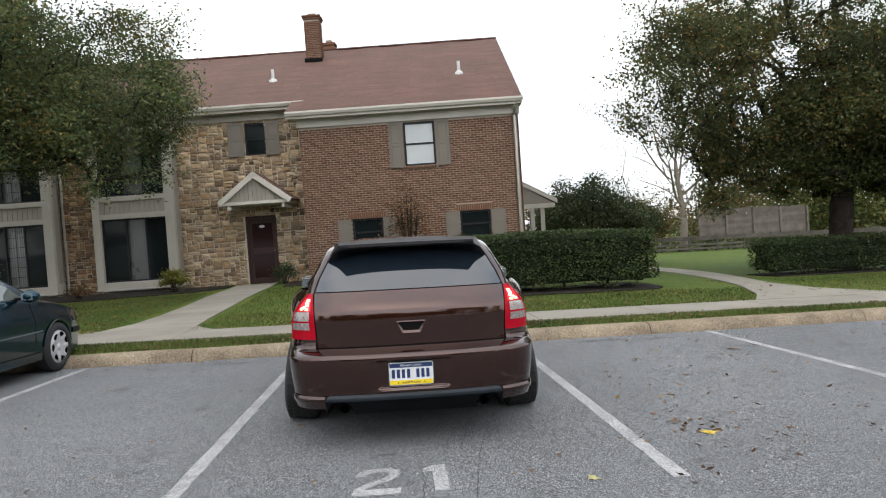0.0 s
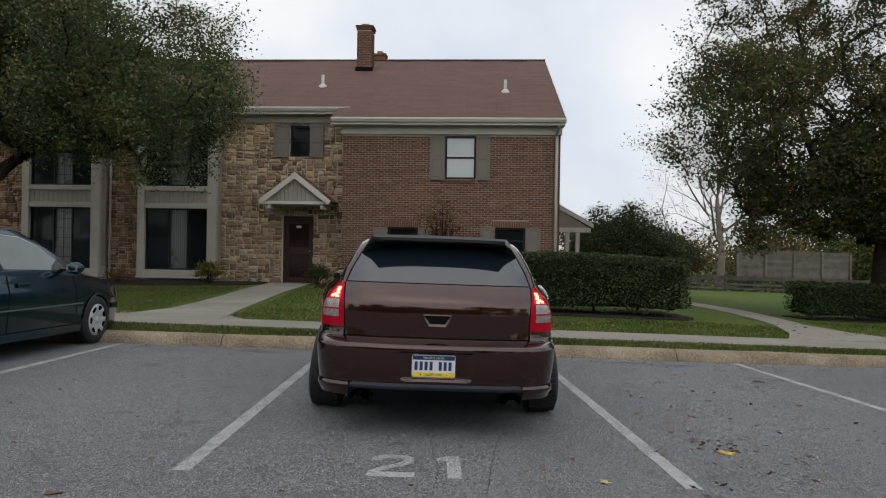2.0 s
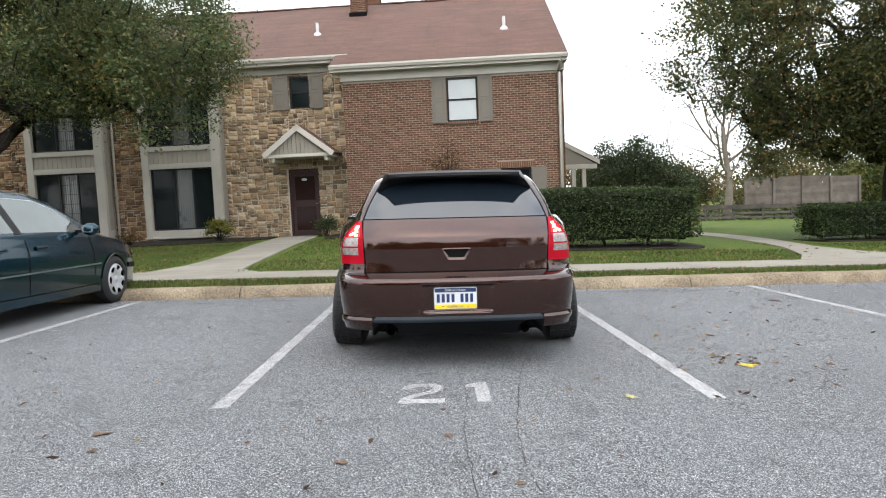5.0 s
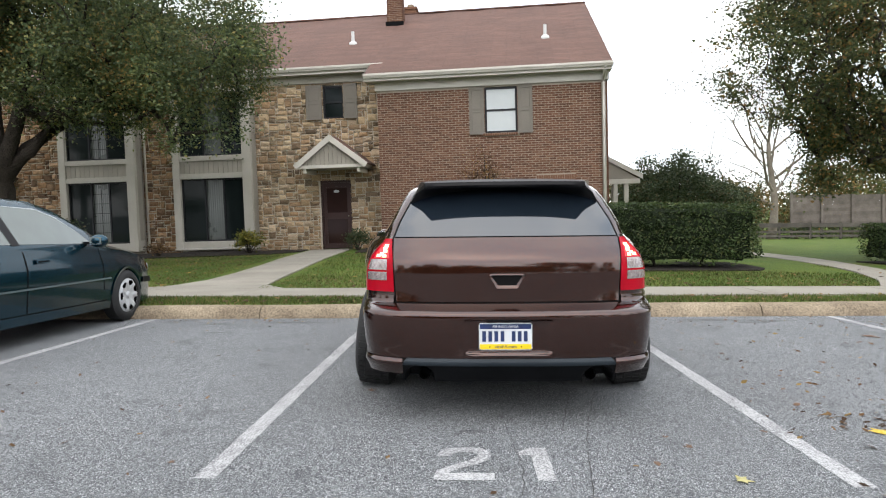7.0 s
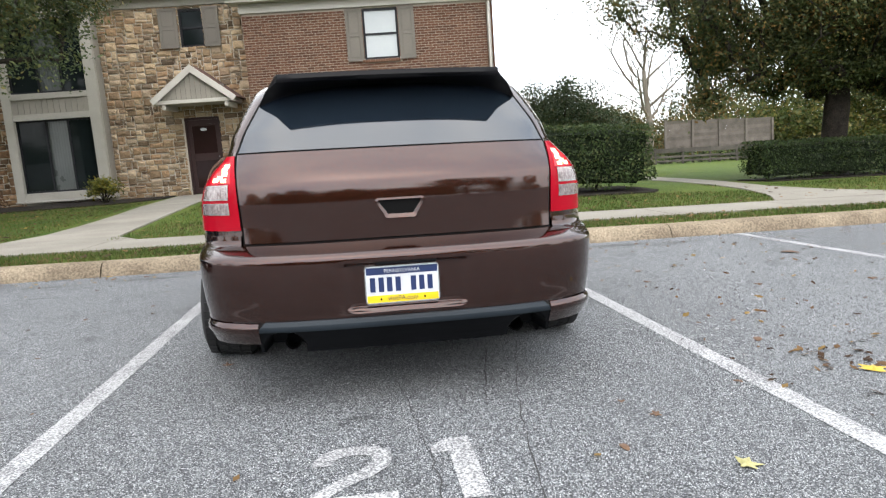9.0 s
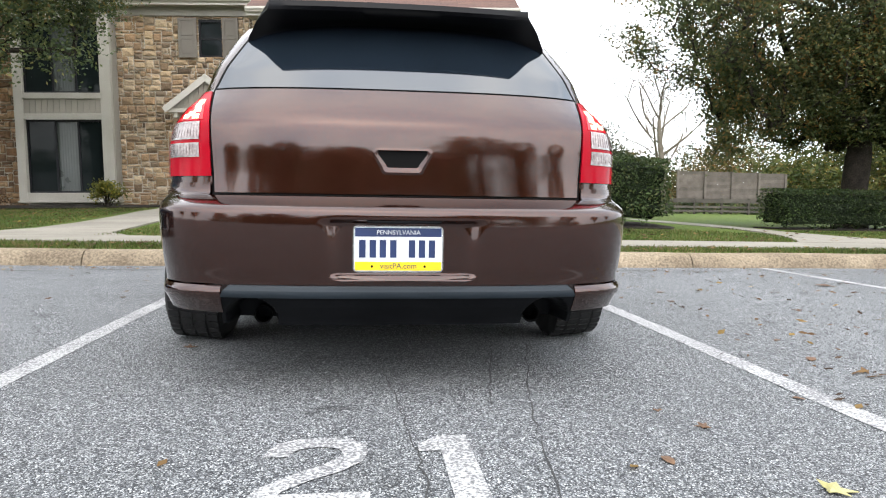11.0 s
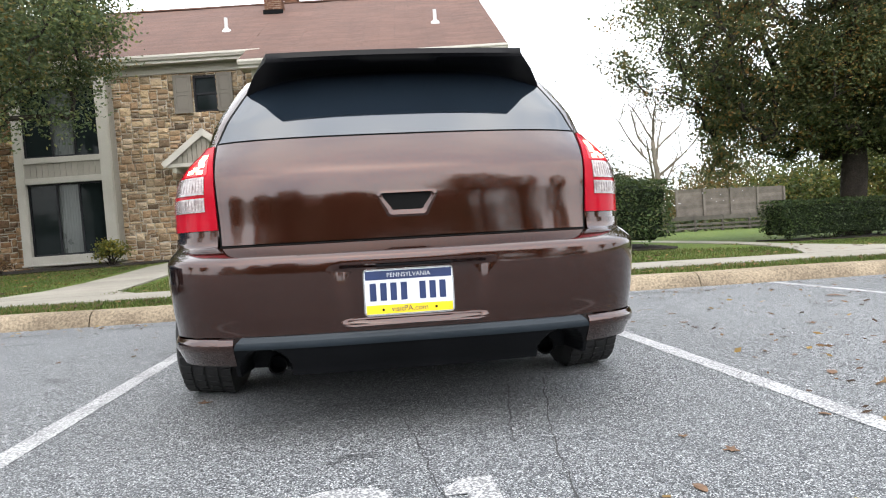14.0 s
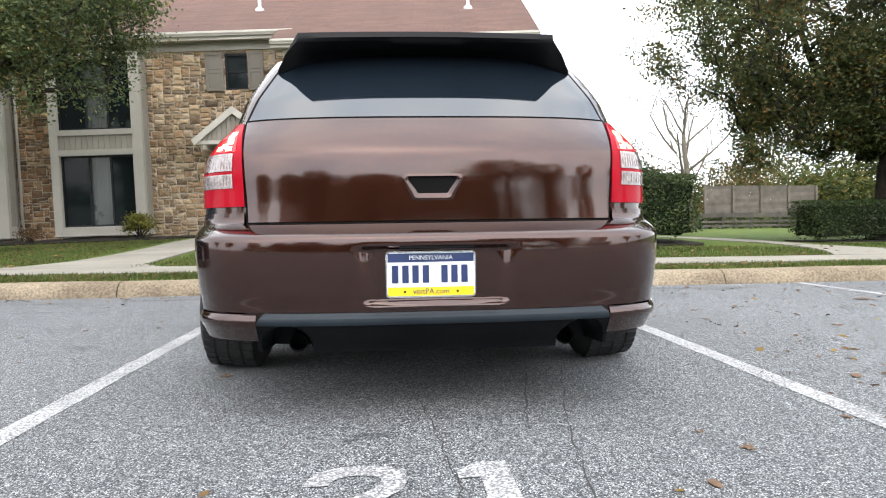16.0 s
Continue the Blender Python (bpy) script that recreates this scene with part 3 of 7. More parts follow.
flat_shape("stall_number", digit_two(-0.355, -0.095, 3.08, 3.515), LINE_PAINT, "white stencilled digit two painted on asphalt", "road marking")
flat_shape("stall_number", [[(0.085, 3.08), (0.165, 3.08), (0.165, 3.51), (0.085, 3.51)], [(0.03, 3.40), (0.085, 3.40), (0.085, 3.51), (0.06, 3.48), (0.03, 3.45)]], LINE_PAINT, "white stencilled digit one painted on asphalt", "road marking")


def crack(points, w, seed):
    rng = random.Random(seed)
    v = []
    dense = []
    for (xa, ya), (xb, yb) in zip(points, points[1:]):
        for k in range(8):
            dense.append((xa + (xb - xa) * k / 8, ya + (yb - ya) * k / 8))
    dense.append(points[-1])
    for x, y in dense:
        x += rng.uniform(-0.008, 0.008)
        ww = w * rng.uniform(0.4, 1.2)
        v += [(x - ww, y, 0.002), (x + ww, y, 0.002)]
    return tagged(link("asphalt_crack", v, grid_faces(len(dense), 2), CRACK, matrix=LOT), "thin dark crack running through the asphalt", "crack", kind="structure")


crack([(-0.04, 4.2), (-0.0, 3.82), (0.02, 3.47), (0.03, 3.2), (-0.01, 2.62), (0.0, 1.86), (0.03, 0.6)], 0.0026, 1)
crack([(0.46, 4.7), (0.33, 4.05), (0.29, 3.78)], 0.003, 2)
crack([(0.62, 4.67), (0.46, 4.03), (0.39, 3.66), (0.34, 3.32), (0.26, 2.76), (0.22, 2.2), (0.25, 1.82)], 0.0026, 3)


def blot(x, y, rx, ry, seed, label, material=DAMP):
    rng = random.Random(seed)
    ring = [(x + rx * rng.uniform(0.5, 1.1) * math.cos(a), y + ry * rng.uniform(0.5, 1.1) * math.sin(a)) for a in np.linspace(0, 2 * math.pi, 22)[:-1]]
    v = [(x, y, 0.0014)] + [(a, b, 0.0014) for a, b in ring]
    return tagged(link("oil_stain", v, [(0, i + 1, (i + 1) % 21 + 1) for i in range(21)], material, matrix=LOT), label, "stain", kind="structure")


blot(-0.19, 3.78, 0.075, 0.035, 4, "small dark oil stain on the asphalt")
blot(-0.27, 3.74, 0.03, 0.02, 5, "small dark oil stain on the asphalt")
for k, (x, y, rx, ry) in enumerate(((2.5, 8.12, 0.45, 0.09), (3.25, 8.05, 0.38, 0.06), (2.95, 7.9, 0.28, 0.035), (-2.2, 8.05, 0.5, 0.07), (-3.1, 7.95, 0.4, 0.05), (-2.7, 7.72, 0.24, 0.03), (-2.9, 7.3, 0.3, 0.03))):
    blot(x, y, rx, ry, 6 + k, "dark damp streak on the asphalt beside the kerb", DAMP)


# ---- house ----
house = empty("house", HOUSE, "two-storey row house of brown brick and fieldstone, red-brown shingle roof", "house")


def wall_grid(u0, u1, z0, z1, openings, v0, v1):
    """One connected slab from v0 to v1 with openings cut through it."""
    us = sorted({u0, u1, *[q for o in openings for q in o[:2] if u0 < q < u1]})
    zz = sorted({z0, z1, *[q for o in openings for q in o[2:] if z0 < q < z1]})
    solid = lambda i, j: 0 <= i < len(us) - 1 and 0 <= j < len(zz) - 1 and not any(o[0] - 1e-6 <= us[i] and us[i + 1] <= o[1] + 1e-6 and o[2] - 1e-6 <= zz[j] and zz[j + 1] <= o[3] + 1e-6 for o in openings)
    bm = bmesh.new()
    made = {}

    def at(i, j, k):
        if (i, j, k) not in made:
            made[i, j, k] = bm.verts.new((us[i], (v0, v1)[k], zz[j]))
        return made[i, j, k]

    for i in range(len(us) - 1):
        for j in range(len(zz) - 1):
            if not solid(i, j):
                continue
            bm.faces.new([at(i, j, 0), at(i + 1, j, 0), at(i + 1, j + 1, 0), at(i, j + 1, 0)])
            bm.faces.new([at(i, j + 1, 1), at(i + 1, j + 1, 1), at(i + 1, j, 1), at(i, j, 1)])
            for ni, nj, a, b in ((i - 1, j, (i, j + 1), (i, j)), (i + 1, j, (i + 1, j), (i + 1, j + 1)), (i, j - 1, (i, j), (i + 1, j)), (i, j + 1, (i + 1, j + 1), (i, j + 1))):
                if not solid(ni, nj):
                    bm.faces.new([at(*b, 0), at(*a, 0), at(*a, 1), at(*b, 1)])
    bmesh.ops.recalc_face_normals(bm, faces=bm.faces)
    return bm


BRICK_OPEN = [(-0.09, 0.86, 3.32, 4.66), (-1.86, -0.91, 0.95, 1.80), (1.48, 2.42, 1.0, 1.83)]
STONE_OPEN = [(-5.27, -4.6, 4.1, 5.14), (-5.47, -4.45, -0.06, 2.15)]
V_STONE, V_BAY = 1.0, 0.55
BRICK_U0, BRICK_U1, BRICK_TOP = -3.3, 3.46, 4.70

part("wall", wall_grid(BRICK_U0, BRICK_U1, -0.5, BRICK_TOP, BRICK_OPEN, 0.02, 0.25), MORTAR, house, "brown brick wall with pale mortar")
part("wall", boxes([(BRICK_U1 - 0.25, BRICK_U1 - 0.012, 0.25, 14.2, -1.2, 5.2)]), MORTAR, house)
part("wall", boxes([(BRICK_U0 + 0.012, BRICK_U0 + 0.25, 0.25, 1.2, -0.5, BRICK_TOP)]), MORTAR, house)


def brick_field(u0, u1, z0, z1, openings, seed, at, across):
    """Bricks in running bond, as real blocks, in one mesh; at + u * across gives the place on the wall."""
    rng = np.random.default_rng(seed)
    v, f = [], []
    course, length, gap = 0.0677, 0.203, 0.0135
    for k in range(int((z1 - z0) / course)):
        za = z0 + k * course
        zb = za + course - gap
        u = u0 - (length / 2 if k % 2 else 0)
        while u < u1:
            a, b = max(u, u0), min(u + length - gap, u1)
            u += length
            spans = [(a, b)]
            for o in openings:
                if o[2] - 0.005 < (za + zb) / 2 < o[3] + 0.005:
                    spans = [s for p, q in spans for s in ((p, min(q, o[0])), (max(p, o[1]), q)) if s[1] - s[0] > 0.02]
            for p, q in spans:
                if q - p < 0.02:
                    continue
                out = -0.003 - rng.uniform(0, 0.004)
                i = len(v)
                for uu, zz in ((p, za), (q, za), (q, zb), (p, zb)):
                    base = Vector(at) + uu * Vector(across)
                    nrm = Vector((across[1], -across[0], 0))
                    v.append(base + nrm * -out + Vector((0, 0, zz)))
                    v.append(base - nrm * 0.03 + Vector((0, 0, zz)))
                f += [(i, i + 2, i + 4, i + 6), (i, i + 1, i + 3, i + 2), (i + 2, i + 3, i + 5, i + 4), (i + 4, i + 5, i + 7, i + 6), (i + 6, i + 7, i + 1, i)]
    return v, f


heads = [(a - 0.1, b + 0.1, d, d + 0.2) for a, b, c, d in BRICK_OPEN[1:]] + [(BRICK_OPEN[0][0] - 0.06, BRICK_OPEN[0][1] + 0.06, BRICK_OPEN[0][2] - 0.1, BRICK_OPEN[0][2])]
v, f = brick_field(BRICK_U0, BRICK_U1, -0.5, BRICK_TOP, BRICK_OPEN + heads, 3, (0, 0.02, 0), (1, 0, 0))
tagged(link("brickwork", v, f, BRICK, house, "brown and reddish bricks in running bond"), kind="stuff")
v, f = brick_field(0.0, 14.0, -1.2, 5.2, [], 4, (BRICK_U1 - 0.012, 0.02, 0), (0, 1, 0))
tagged(link("brickwork", v, f, BRICK, house), kind="stuff")
# soldier courses over the lower windows, sloped sill under the upper one
for a, b, c, d in BRICK_OPEN[1:]:
    u = a - 0.1
    while u < b + 0.06:
        part("brick", boxes([(u, u + 0.058, -0.006, 0.05, d + 0.004, d + 0.195)]), BRICK, house)
        u += 0.068
a, b, c, d = BRICK_OPEN[0]
u = a - 0.06
while u < b:
    part("brick", boxes([(u, u + 0.058, -0.045, 0.05, c - 0.085, c - 0.012)]), BRICK, house)
    u += 0.068

STONE_HOLES = STONE_OPEN + [(-10.2, -7.56, 0.1, 5.2), (-14.14, -11.48, 0.1, 5.2), (-17.5, -16.5, -0.06, 2.15)]
part("wall", wall_grid(-30.0, BRICK_U0 + 0.01, -0.5, 5.22, STONE_HOLES, V_STONE + 0.02, V_STONE + 0.3), STONE_MORTAR, house, "fieldstone wall with raked mortar")


def stone_layout(u0, u1, z0, z1, openings, seed):
    """Rectangles of random ashlar on a fine grid."""
    rng = random.Random(seed)
    cell = 0.079
    nu, nz = int(round((u1 - u0) / cell)), int(round((z1 - z0) / cell))
    taken = np.zeros((nu, nz), bool)
    for i in range(nu):
        for j in range(nz):
            u, z = u0 + (i + 0.5) * cell, z0 + (j + 0.5) * cell
            taken[i, j] = any(o[0] < u < o[1] and o[2] < z < o[3] for o in openings)
    out = []
    for j in range(nz):
        i = 0
        while i < nu:
            if taken[i, j]:
                i += 1
                continue
            w, hh = rng.choice([(2, 1), (3, 1), (4, 1), (5, 1), (2, 2), (3, 2), (4, 2), (5, 2), (3, 2), (4, 2), (4, 3), (3, 3), (1, 1), (2, 2)])
            k = 0
            while k < w and i + k < nu and not taken[i + k, j]:
                k += 1
            w = k
            while hh > 1 and (j + hh > nz or taken[i:i + w, j:j + hh].any()):
                hh -= 1
            taken[i:i + w, j:j + hh] = True
            out.append((u0 + i * cell, u0 + (i + w) * cell, z0 + j * cell, z0 + (j + hh) * cell))
            i += w
    return out


def stone_mesh(w, hgt, rng):
    """A rough-faced stone centred on its place: irregular outline, humped face."""
    g = 0.012
    x, z = w / 2 - g, hgt / 2 - g
    j = lambda s: rng.uniform(-s, s)
    ring = [(-x, -z), (0, -z), (x, -z), (x, 0), (x, z), (0, z), (-x, z), (-x, 0)]
    ring = [(a + j(0.013), b + j(0.012)) for a, b in ring]
    v = [(a, 0.05, b) for a, b in ring] + [(a, -0.012 + j(0.006), b) for a, b in ring] + [(a * 0.75 + j(0.008), -0.035 + j(0.012), b * 0.7 + j(0.006)) for a, b in ring]
    v.append((j(0.02), -0.045 + j(0.012), j(0.01)))
    f = []
    for k in range(8):
        n = (k + 1) % 8
        f += [(k, n, 8 + n, 8 + k), (8 + k, 8 + n, 16 + n, 16 + k), (16 + k, 16 + n, 24)]
    return v, f


rng_s = random.Random(11)
stones_main = stone_layout(-7.56, BRICK_U0, -0.15, 5.22, STONE_OPEN, 5)
rest = []
for u0, u1 in ((-11.46, -10.22), (-18.1, -14.16)):
    rest += stone_layout(u0, u1, -0.15, 5.22, [(-17.5, -16.5, -0.06, 2.15)], 6)
v, f = [], []
for a, b, c, d in rest:
    sv, sf = stone_mesh(b - a, d - c, rng_s)
    i = len(v)
    v += [(x + (a + b) / 2, y + V_STONE + 0.015, z + (c + d) / 2) for x, y, z in sv]
    f += [tuple(i + q for q in t) for t in sf]
tagged(link("fieldstone", v, f, STONE_JOINED_SHADED, house, "tan and brown fieldstones, redder and darkened for tree shade"), kind="stuff")

# frieze boards, eaves, gutters
part("frieze", boxes([(BRICK_U0 - 0.06, BRICK_U1 + 0.04, -0.05, 0.22, BRICK_TOP, 4.95)], 0.006), TRIM, house, "cream frieze board")
part("soffit", boxes([(BRICK_U0 - 0.3, BRICK_U1 + 0.1, -0.36, 0.25, 4.95, 5.0)]), TRIM, house)
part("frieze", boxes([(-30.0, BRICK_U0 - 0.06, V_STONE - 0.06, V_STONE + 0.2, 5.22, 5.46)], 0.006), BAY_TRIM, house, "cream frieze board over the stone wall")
part("soffit", boxes([(-30.0, BRICK_U0 - 0.1, 0.64, V_STONE + 0.2, 5.46, 5.5)]), TRIM, house)


def gutter(u0, u1, v, z, parent):
    prof = [(0.0, 0.0), (-0.08, 0.0), (-0.10, 0.04), (-0.125, 0.07), (-0.125, 0.125), (-0.115, 0.125), (-0.112, 0.08), (-0.075, 0.02), (-0.01, 0.02), (-0.01, 0.125), (0.0, 0.125)]
    n = len(prof)
    vv = [(u, v + a, z + b) for u in (u0, u1) for a, b in prof]
    ff = [(i, (i + 1) % n, n + (i + 1) % n, n + i) for i in range(n)] + [tuple(range(n))[::-1], tuple(range(n, 2 * n))]
    return link("gutter", vv, ff, TRIM, parent, "cream metal gutter")


part("fascia", boxes([(BRICK_U0 - 0.3, BRICK_U1 + 0.1, -0.39, -0.36, 4.93, 5.14)]), TRIM, house)
gutter(BRICK_U0 - 0.3, BRICK_U1 + 0.12, -0.39, 5.01, house)
part("fascia", boxes([(-30.0, BRICK_U0 - 0.1, 0.61, 0.64, 5.44, 5.66)]), TRIM, house)
gutter(-30.0, BRICK_U0 + 0.1, 0.61, 5.53, house)

SLOPE = 0.508
RIDGE_V, RIDGE_Z = 7.1, 8.98


def roof_panel(name, u0, u1, v_eave, v_top, parent, mat_, z_off=0.0):
    """A roof slope with its own frame: x along the eave, y up the slope."""
    ang = math.atan(SLOPE)
    length = (v_top - v_eave) / math.cos(ang)
    z = RIDGE_Z - (RIDGE_V - v_eave) * SLOPE + z_off
    rows = int(length / 0.3)
    rngp = random.Random(8)
    vv = []
    for r in range(rows + 1):
        for c in range(41):
            sag = 0.012 * math.sin(c * 0.7) + rngp.uniform(-0.004, 0.004)
            vv.append(((u1 - u0) * c / 40, length * r / rows, sag))
    ff = grid_faces(rows + 1, 41)
    m = Matrix.Translation((u0, v_eave, z)) @ Matrix.Rotation(ang, 4, "X")
    ob = link(name, vv, ff, mat_, parent, "red-brown asphalt shingles", matrix=m)
    solid = ob.modifiers.new("thickness", "SOLIDIFY")
    solid.thickness, solid.offset = 0.05, -1
    return ob


roof_panel("roof", BRICK_U0 - 0.28, BRICK_U1 + 0.1, -0.46, RIDGE_V, house, SHINGLE)
roof_panel("roof", -30.0, BRICK_U0 - 0.28, 0.54, RIDGE_V, house, SHINGLE)
link("roof", [(-30, RIDGE_V, RIDGE_Z), (BRICK_U1 + 0.1, RIDGE_V, RIDGE_Z), (BRICK_U1 + 0.1, 14.6, RIDGE_Z - 7.5 * SLOPE), (-30, 14.6, RIDGE_Z - 7.5 * SLOPE), (-30, RIDGE_V, RIDGE_Z - 0.06), (BRICK_U1 + 0.1, RIDGE_V, RIDGE_Z - 0.06), (BRICK_U1 + 0.1, 14.6, RIDGE_Z - 7.5 * SLOPE - 0.06), (-30, 14.6, RIDGE_Z - 7.5 * SLOPE - 0.06)], [(0, 1, 2, 3), (7, 6, 5, 4), (1, 5, 6, 2), (2, 6, 7, 3)], SHINGLE, house)
part("roof_ridge", boxes([(-30, BRICK_U1 + 0.1, RIDGE_V - 0.12, RIDGE_V + 0.12, RIDGE_Z - 0.03, RIDGE_Z + 0.02)]), SHINGLE, house)
# gable end and its rake board
link("gable_wall", [(BRICK_U1 - 0.02, 0.1, 4.9), (BRICK_U1 - 0.02, 14.2, 4.9), (BRICK_U1 - 0.02, RIDGE_V, RIDGE_Z - 0.08), (BRICK_U1 - 0.25, 0.1, 4.9), (BRICK_U1 - 0.25, 14.2, 4.9), (BRICK_U1 - 0.25, RIDGE_V, RIDGE_Z - 0.08)], [(0, 1, 2), (5, 4, 3), (0, 2, 5, 3), (1, 4, 5, 2), (0, 3, 4, 1)], SIDING, house)
z0r = RIDGE_Z - (RIDGE_V + 0.44) * SLOPE
link("rake_board", [(u, v_, z) for u in (BRICK_U1 + 0.06, BRICK_U1 + 0.095) for v_, z in ((-0.44, z0r - 0.06), (RIDGE_V, RIDGE_Z - 0.06), (RIDGE_V, RIDGE_Z - 0.24), (-0.44, z0r - 0.22))], [(0, 1, 2, 3), (7, 6, 5, 4), (0, 4, 5, 1), (2, 6, 7, 3), (3, 7, 4, 0)], TRIM, house)
part("wall", boxes([(-30, BRICK_U1 - 0.25, 14.0, 14.2, -1.2, 5.2), (-30.2, -30, 0.9, 14.2, -0.5, 5.5)]), MORTAR, house)

# downspouts
v, f = tube([(3.36, -0.42, 5.02), (3.36, -0.40, 4.92), (3.34, -0.09, 4.72), (3.335, -0.075, 4.6), (3.335, -0.075, 0.0)], [0.055] * 5, 8)
link("downspout", v, f, TRIM, house, "cream metal downspout", smooth=True)
v, f = tube([(-11.33, 0.9, 5.5), (-11.33, 0.93, 5.2), (-11.33, 0.93, 0.0)], [0.04] * 3, 8)
link("downspout", v, f, TRIM, house, smooth=True)

# chimney stacks and roof vents
ch = part("chimney", boxes([(-3.92, -3.36, 5.35, 5.9, 7.9, 9.72)]), MORTAR, house, "square brick chimney stack")
for k, (at, ac, ln) in enumerate((((-3.93, 5.345, 0), (1, 0, 0), 0.58), ((-3.35, 5.345, 0), (0, 1, 0), 0.57), ((-3.93, 5.905, 0), (0, -1, 0), 0.57))):
    v, f = brick_field(0.0, ln, 7.9, 9.72, [], 20 + k, at, ac)
    tagged(link("brickwork", v, f, BRICK, ch), kind="stuff")
part("cap", boxes([(-3.97, -3.31, 5.3, 5.95, 9.72, 9.80), (-3.995, -3.285, 5.275, 5.975, 9.80, 9.875)], 0.008), BRICK, ch)
part("flue", boxes([(-3.8, -3.48, 5.47, 5.78, 9.875, 9.99)], 0.02), KERB_CONCRETE, ch)
part("flashing", boxes([(-3.98, -3.3, 5.27, 5.345, 7.92, 8.22)]), UNDERBODY, ch)
ch2 = part("chimney", boxes([(-3.8, -3.3, 8.6, 9.1, 7.6, 9.70), (-3.84, -3.26, 8.56, 9.14, 9.62, 9.72)]), BRICK, house, "brick chimney stack behind the ridge")
part("flue", boxes([(-3.68, -3.42, 8.7, 9.0, 9.70, 9.86)], 0.02), KERB_CONCRETE, ch2)
for u in (-4.7, 1.81):
    vv_ = 3.0 if u < 0 else 2.35
    z = RIDGE_Z - (RIDGE_V - vv_) * SLOPE
    v, f = tube([(u, vv_, z - 0.1), (u, vv_, z + 0.42)], [0.055, 0.055], 10)
    vp = link("vent_pipe", v, f, WHITE_METAL, house, "white plumbing vent pipe", smooth=True, sharp=40)
    v, f = tube([(u, vv_, z - 0.12), (u, vv_, z + 0.05), (u, vv_, z + 0.10)], [0.17, 0.13, 0.06], 10)
    link("collar", v, f, WHITE_METAL, vp, smooth=True)


def sash_window(u0, u1, z0, z1, v, glass, top_only=None):
    """A double-hung window set back in its opening."""
    w = part("window", wall_grid(u0, u1, z0, z1, [(u0 + 0.055, u1 - 0.055, z0 + 0.06, z1 - 0.06)], v, v + 0.09), DARK_FRAME, house, "dark-framed double-hung window")
    zm = (z0 + z1) / 2
    part("meeting_rail", boxes([(u0 + 0.055, u1 - 0.055, v + 0.02, v + 0.075, zm - 0.025, zm + 0.03)]), DARK_FRAME, w)
    part("pane", boxes([(u0 + 0.05, u1 - 0.05, v + 0.04, v + 0.05, zm, z1 - 0.05)]), glass, w)
    part("pane", boxes([(u0 + 0.05, u1 - 0.05, v + 0.055, v + 0.065, z0 + 0.05, zm)]), glass, w)
    return w


def shutter(u0, u1, z0, z1, v):
    """A two-panel shutter with raised rails."""
    zm = z0 + (z1 - z0) * 0.5
    s = part("shutter", boxes([(u0, u1, v - 0.025, v, z0, z1)], 0.004), TAUPE, house, "taupe panelled shutter")
    part("rail_frame", wall_grid(u0, u1, z0, z1, [(u0 + 0.06, u1 - 0.06, z0 + 0.075, zm - 0.04), (u0 + 0.06, u1 - 0.06, zm + 0.035, z1 - 0.075)], v - 0.042, v - 0.024), TAUPE, s)
    for za, zb in ((z0 + 0.1, zm - 0.06), (zm + 0.055, z1 - 0.1)):
        part("panel", boxes([(u0 + 0.085, u1 - 0.085, v - 0.036, v - 0.025, za, zb)], 0.006), TAUPE, s)
    return s


a, b, c, d = BRICK_OPEN[0]
sash_window(a, b, c, d, 0.06, BLIND_GLASS)
shutter(a - 0.46, a - 0.02, c - 0.03, d, 0.0)
shutter(b + 0.02, b + 0.45, c - 0.03, d, 0.0)
for a, b, c, d in BRICK_OPEN[1:]:
    sash_window(a, b, c, d, 0.08, WINDOW_GLASS)
    for z in np.arange(c + 0.1, d - 0.1, 0.05):
        part("blind_slat", boxes([(a + 0.06, b - 0.06, 0.155, 0.16, z, z + 0.04)]), CURTAIN, house)
    shutter(a - 0.44, a - 0.02, c - 0.03, d + 0.0, 0.0)
    shutter(b + 0.02, b + 0.46, c - 0.03, d + 0.0, 0.0)
a, b, c, d = STONE_OPEN[0]
sash_window(a, b, c, d, V_STONE + 0.02, WINDOW_GLASS)
shutter(a - 0.53, a - 0.02, c - 0.02, d + 0.02, V_STONE - 0.06)
shutter(b + 0.02, b + 0.46, c - 0.02, d + 0.02, V_STONE - 0.06)


def front_door(u0, u1, z0, z1, v):
    part("door_frame", wall_grid(u0, u1, z0, z1, [(u0 + 0.06, u1 - 0.06, z0, z1 - 0.07)], v - 0.02, v + 0.12), DOOR_PAINT, house)
    dr = part("door", boxes([(u0 + 0.06, u1 - 0.06, v + 0.03, v + 0.075, z0 + 0.03, z1 - 0.07)], 0.004), DOOR_PAINT, house, "dark maroon front door with a storm door")
    mid = z0 + 1.02
    part("rail_frame", wall_grid(u0 + 0.07, u1 - 0.07, z0 + 0.04, z1 - 0.08, [(u0 + 0.17, u1 - 0.17, z0 + 0.16, mid), (u0 + 0.17, u1 - 0.17, mid + 0.12, z1 - 0.2)], v + 0.012, v + 0.031), DOOR_PAINT, dr)
    for za, zb in ((z0 + 0.2, mid - 0.05), (mid + 0.16, z1 - 0.25)):
        part("pane", boxes([(u0 + 0.18, u1 - 0.18, v + 0.02, v + 0.028, za, zb)]), DOOR_GLASS, dr)
    part("handle", boxes([(u1 - 0.15, u1 - 0.11, v - 0.03, v + 0.012, mid + 0.02, mid + 0.07)], 0.008), CHROME, dr)
    part("door_step", boxes([(u0 - 0.05, u1 + 0.05, v - 0.5, v + 0.1, z0 - 0.12, z0 + 0.005)], 0.012), WALK_CONCRETE, house)
    return dr


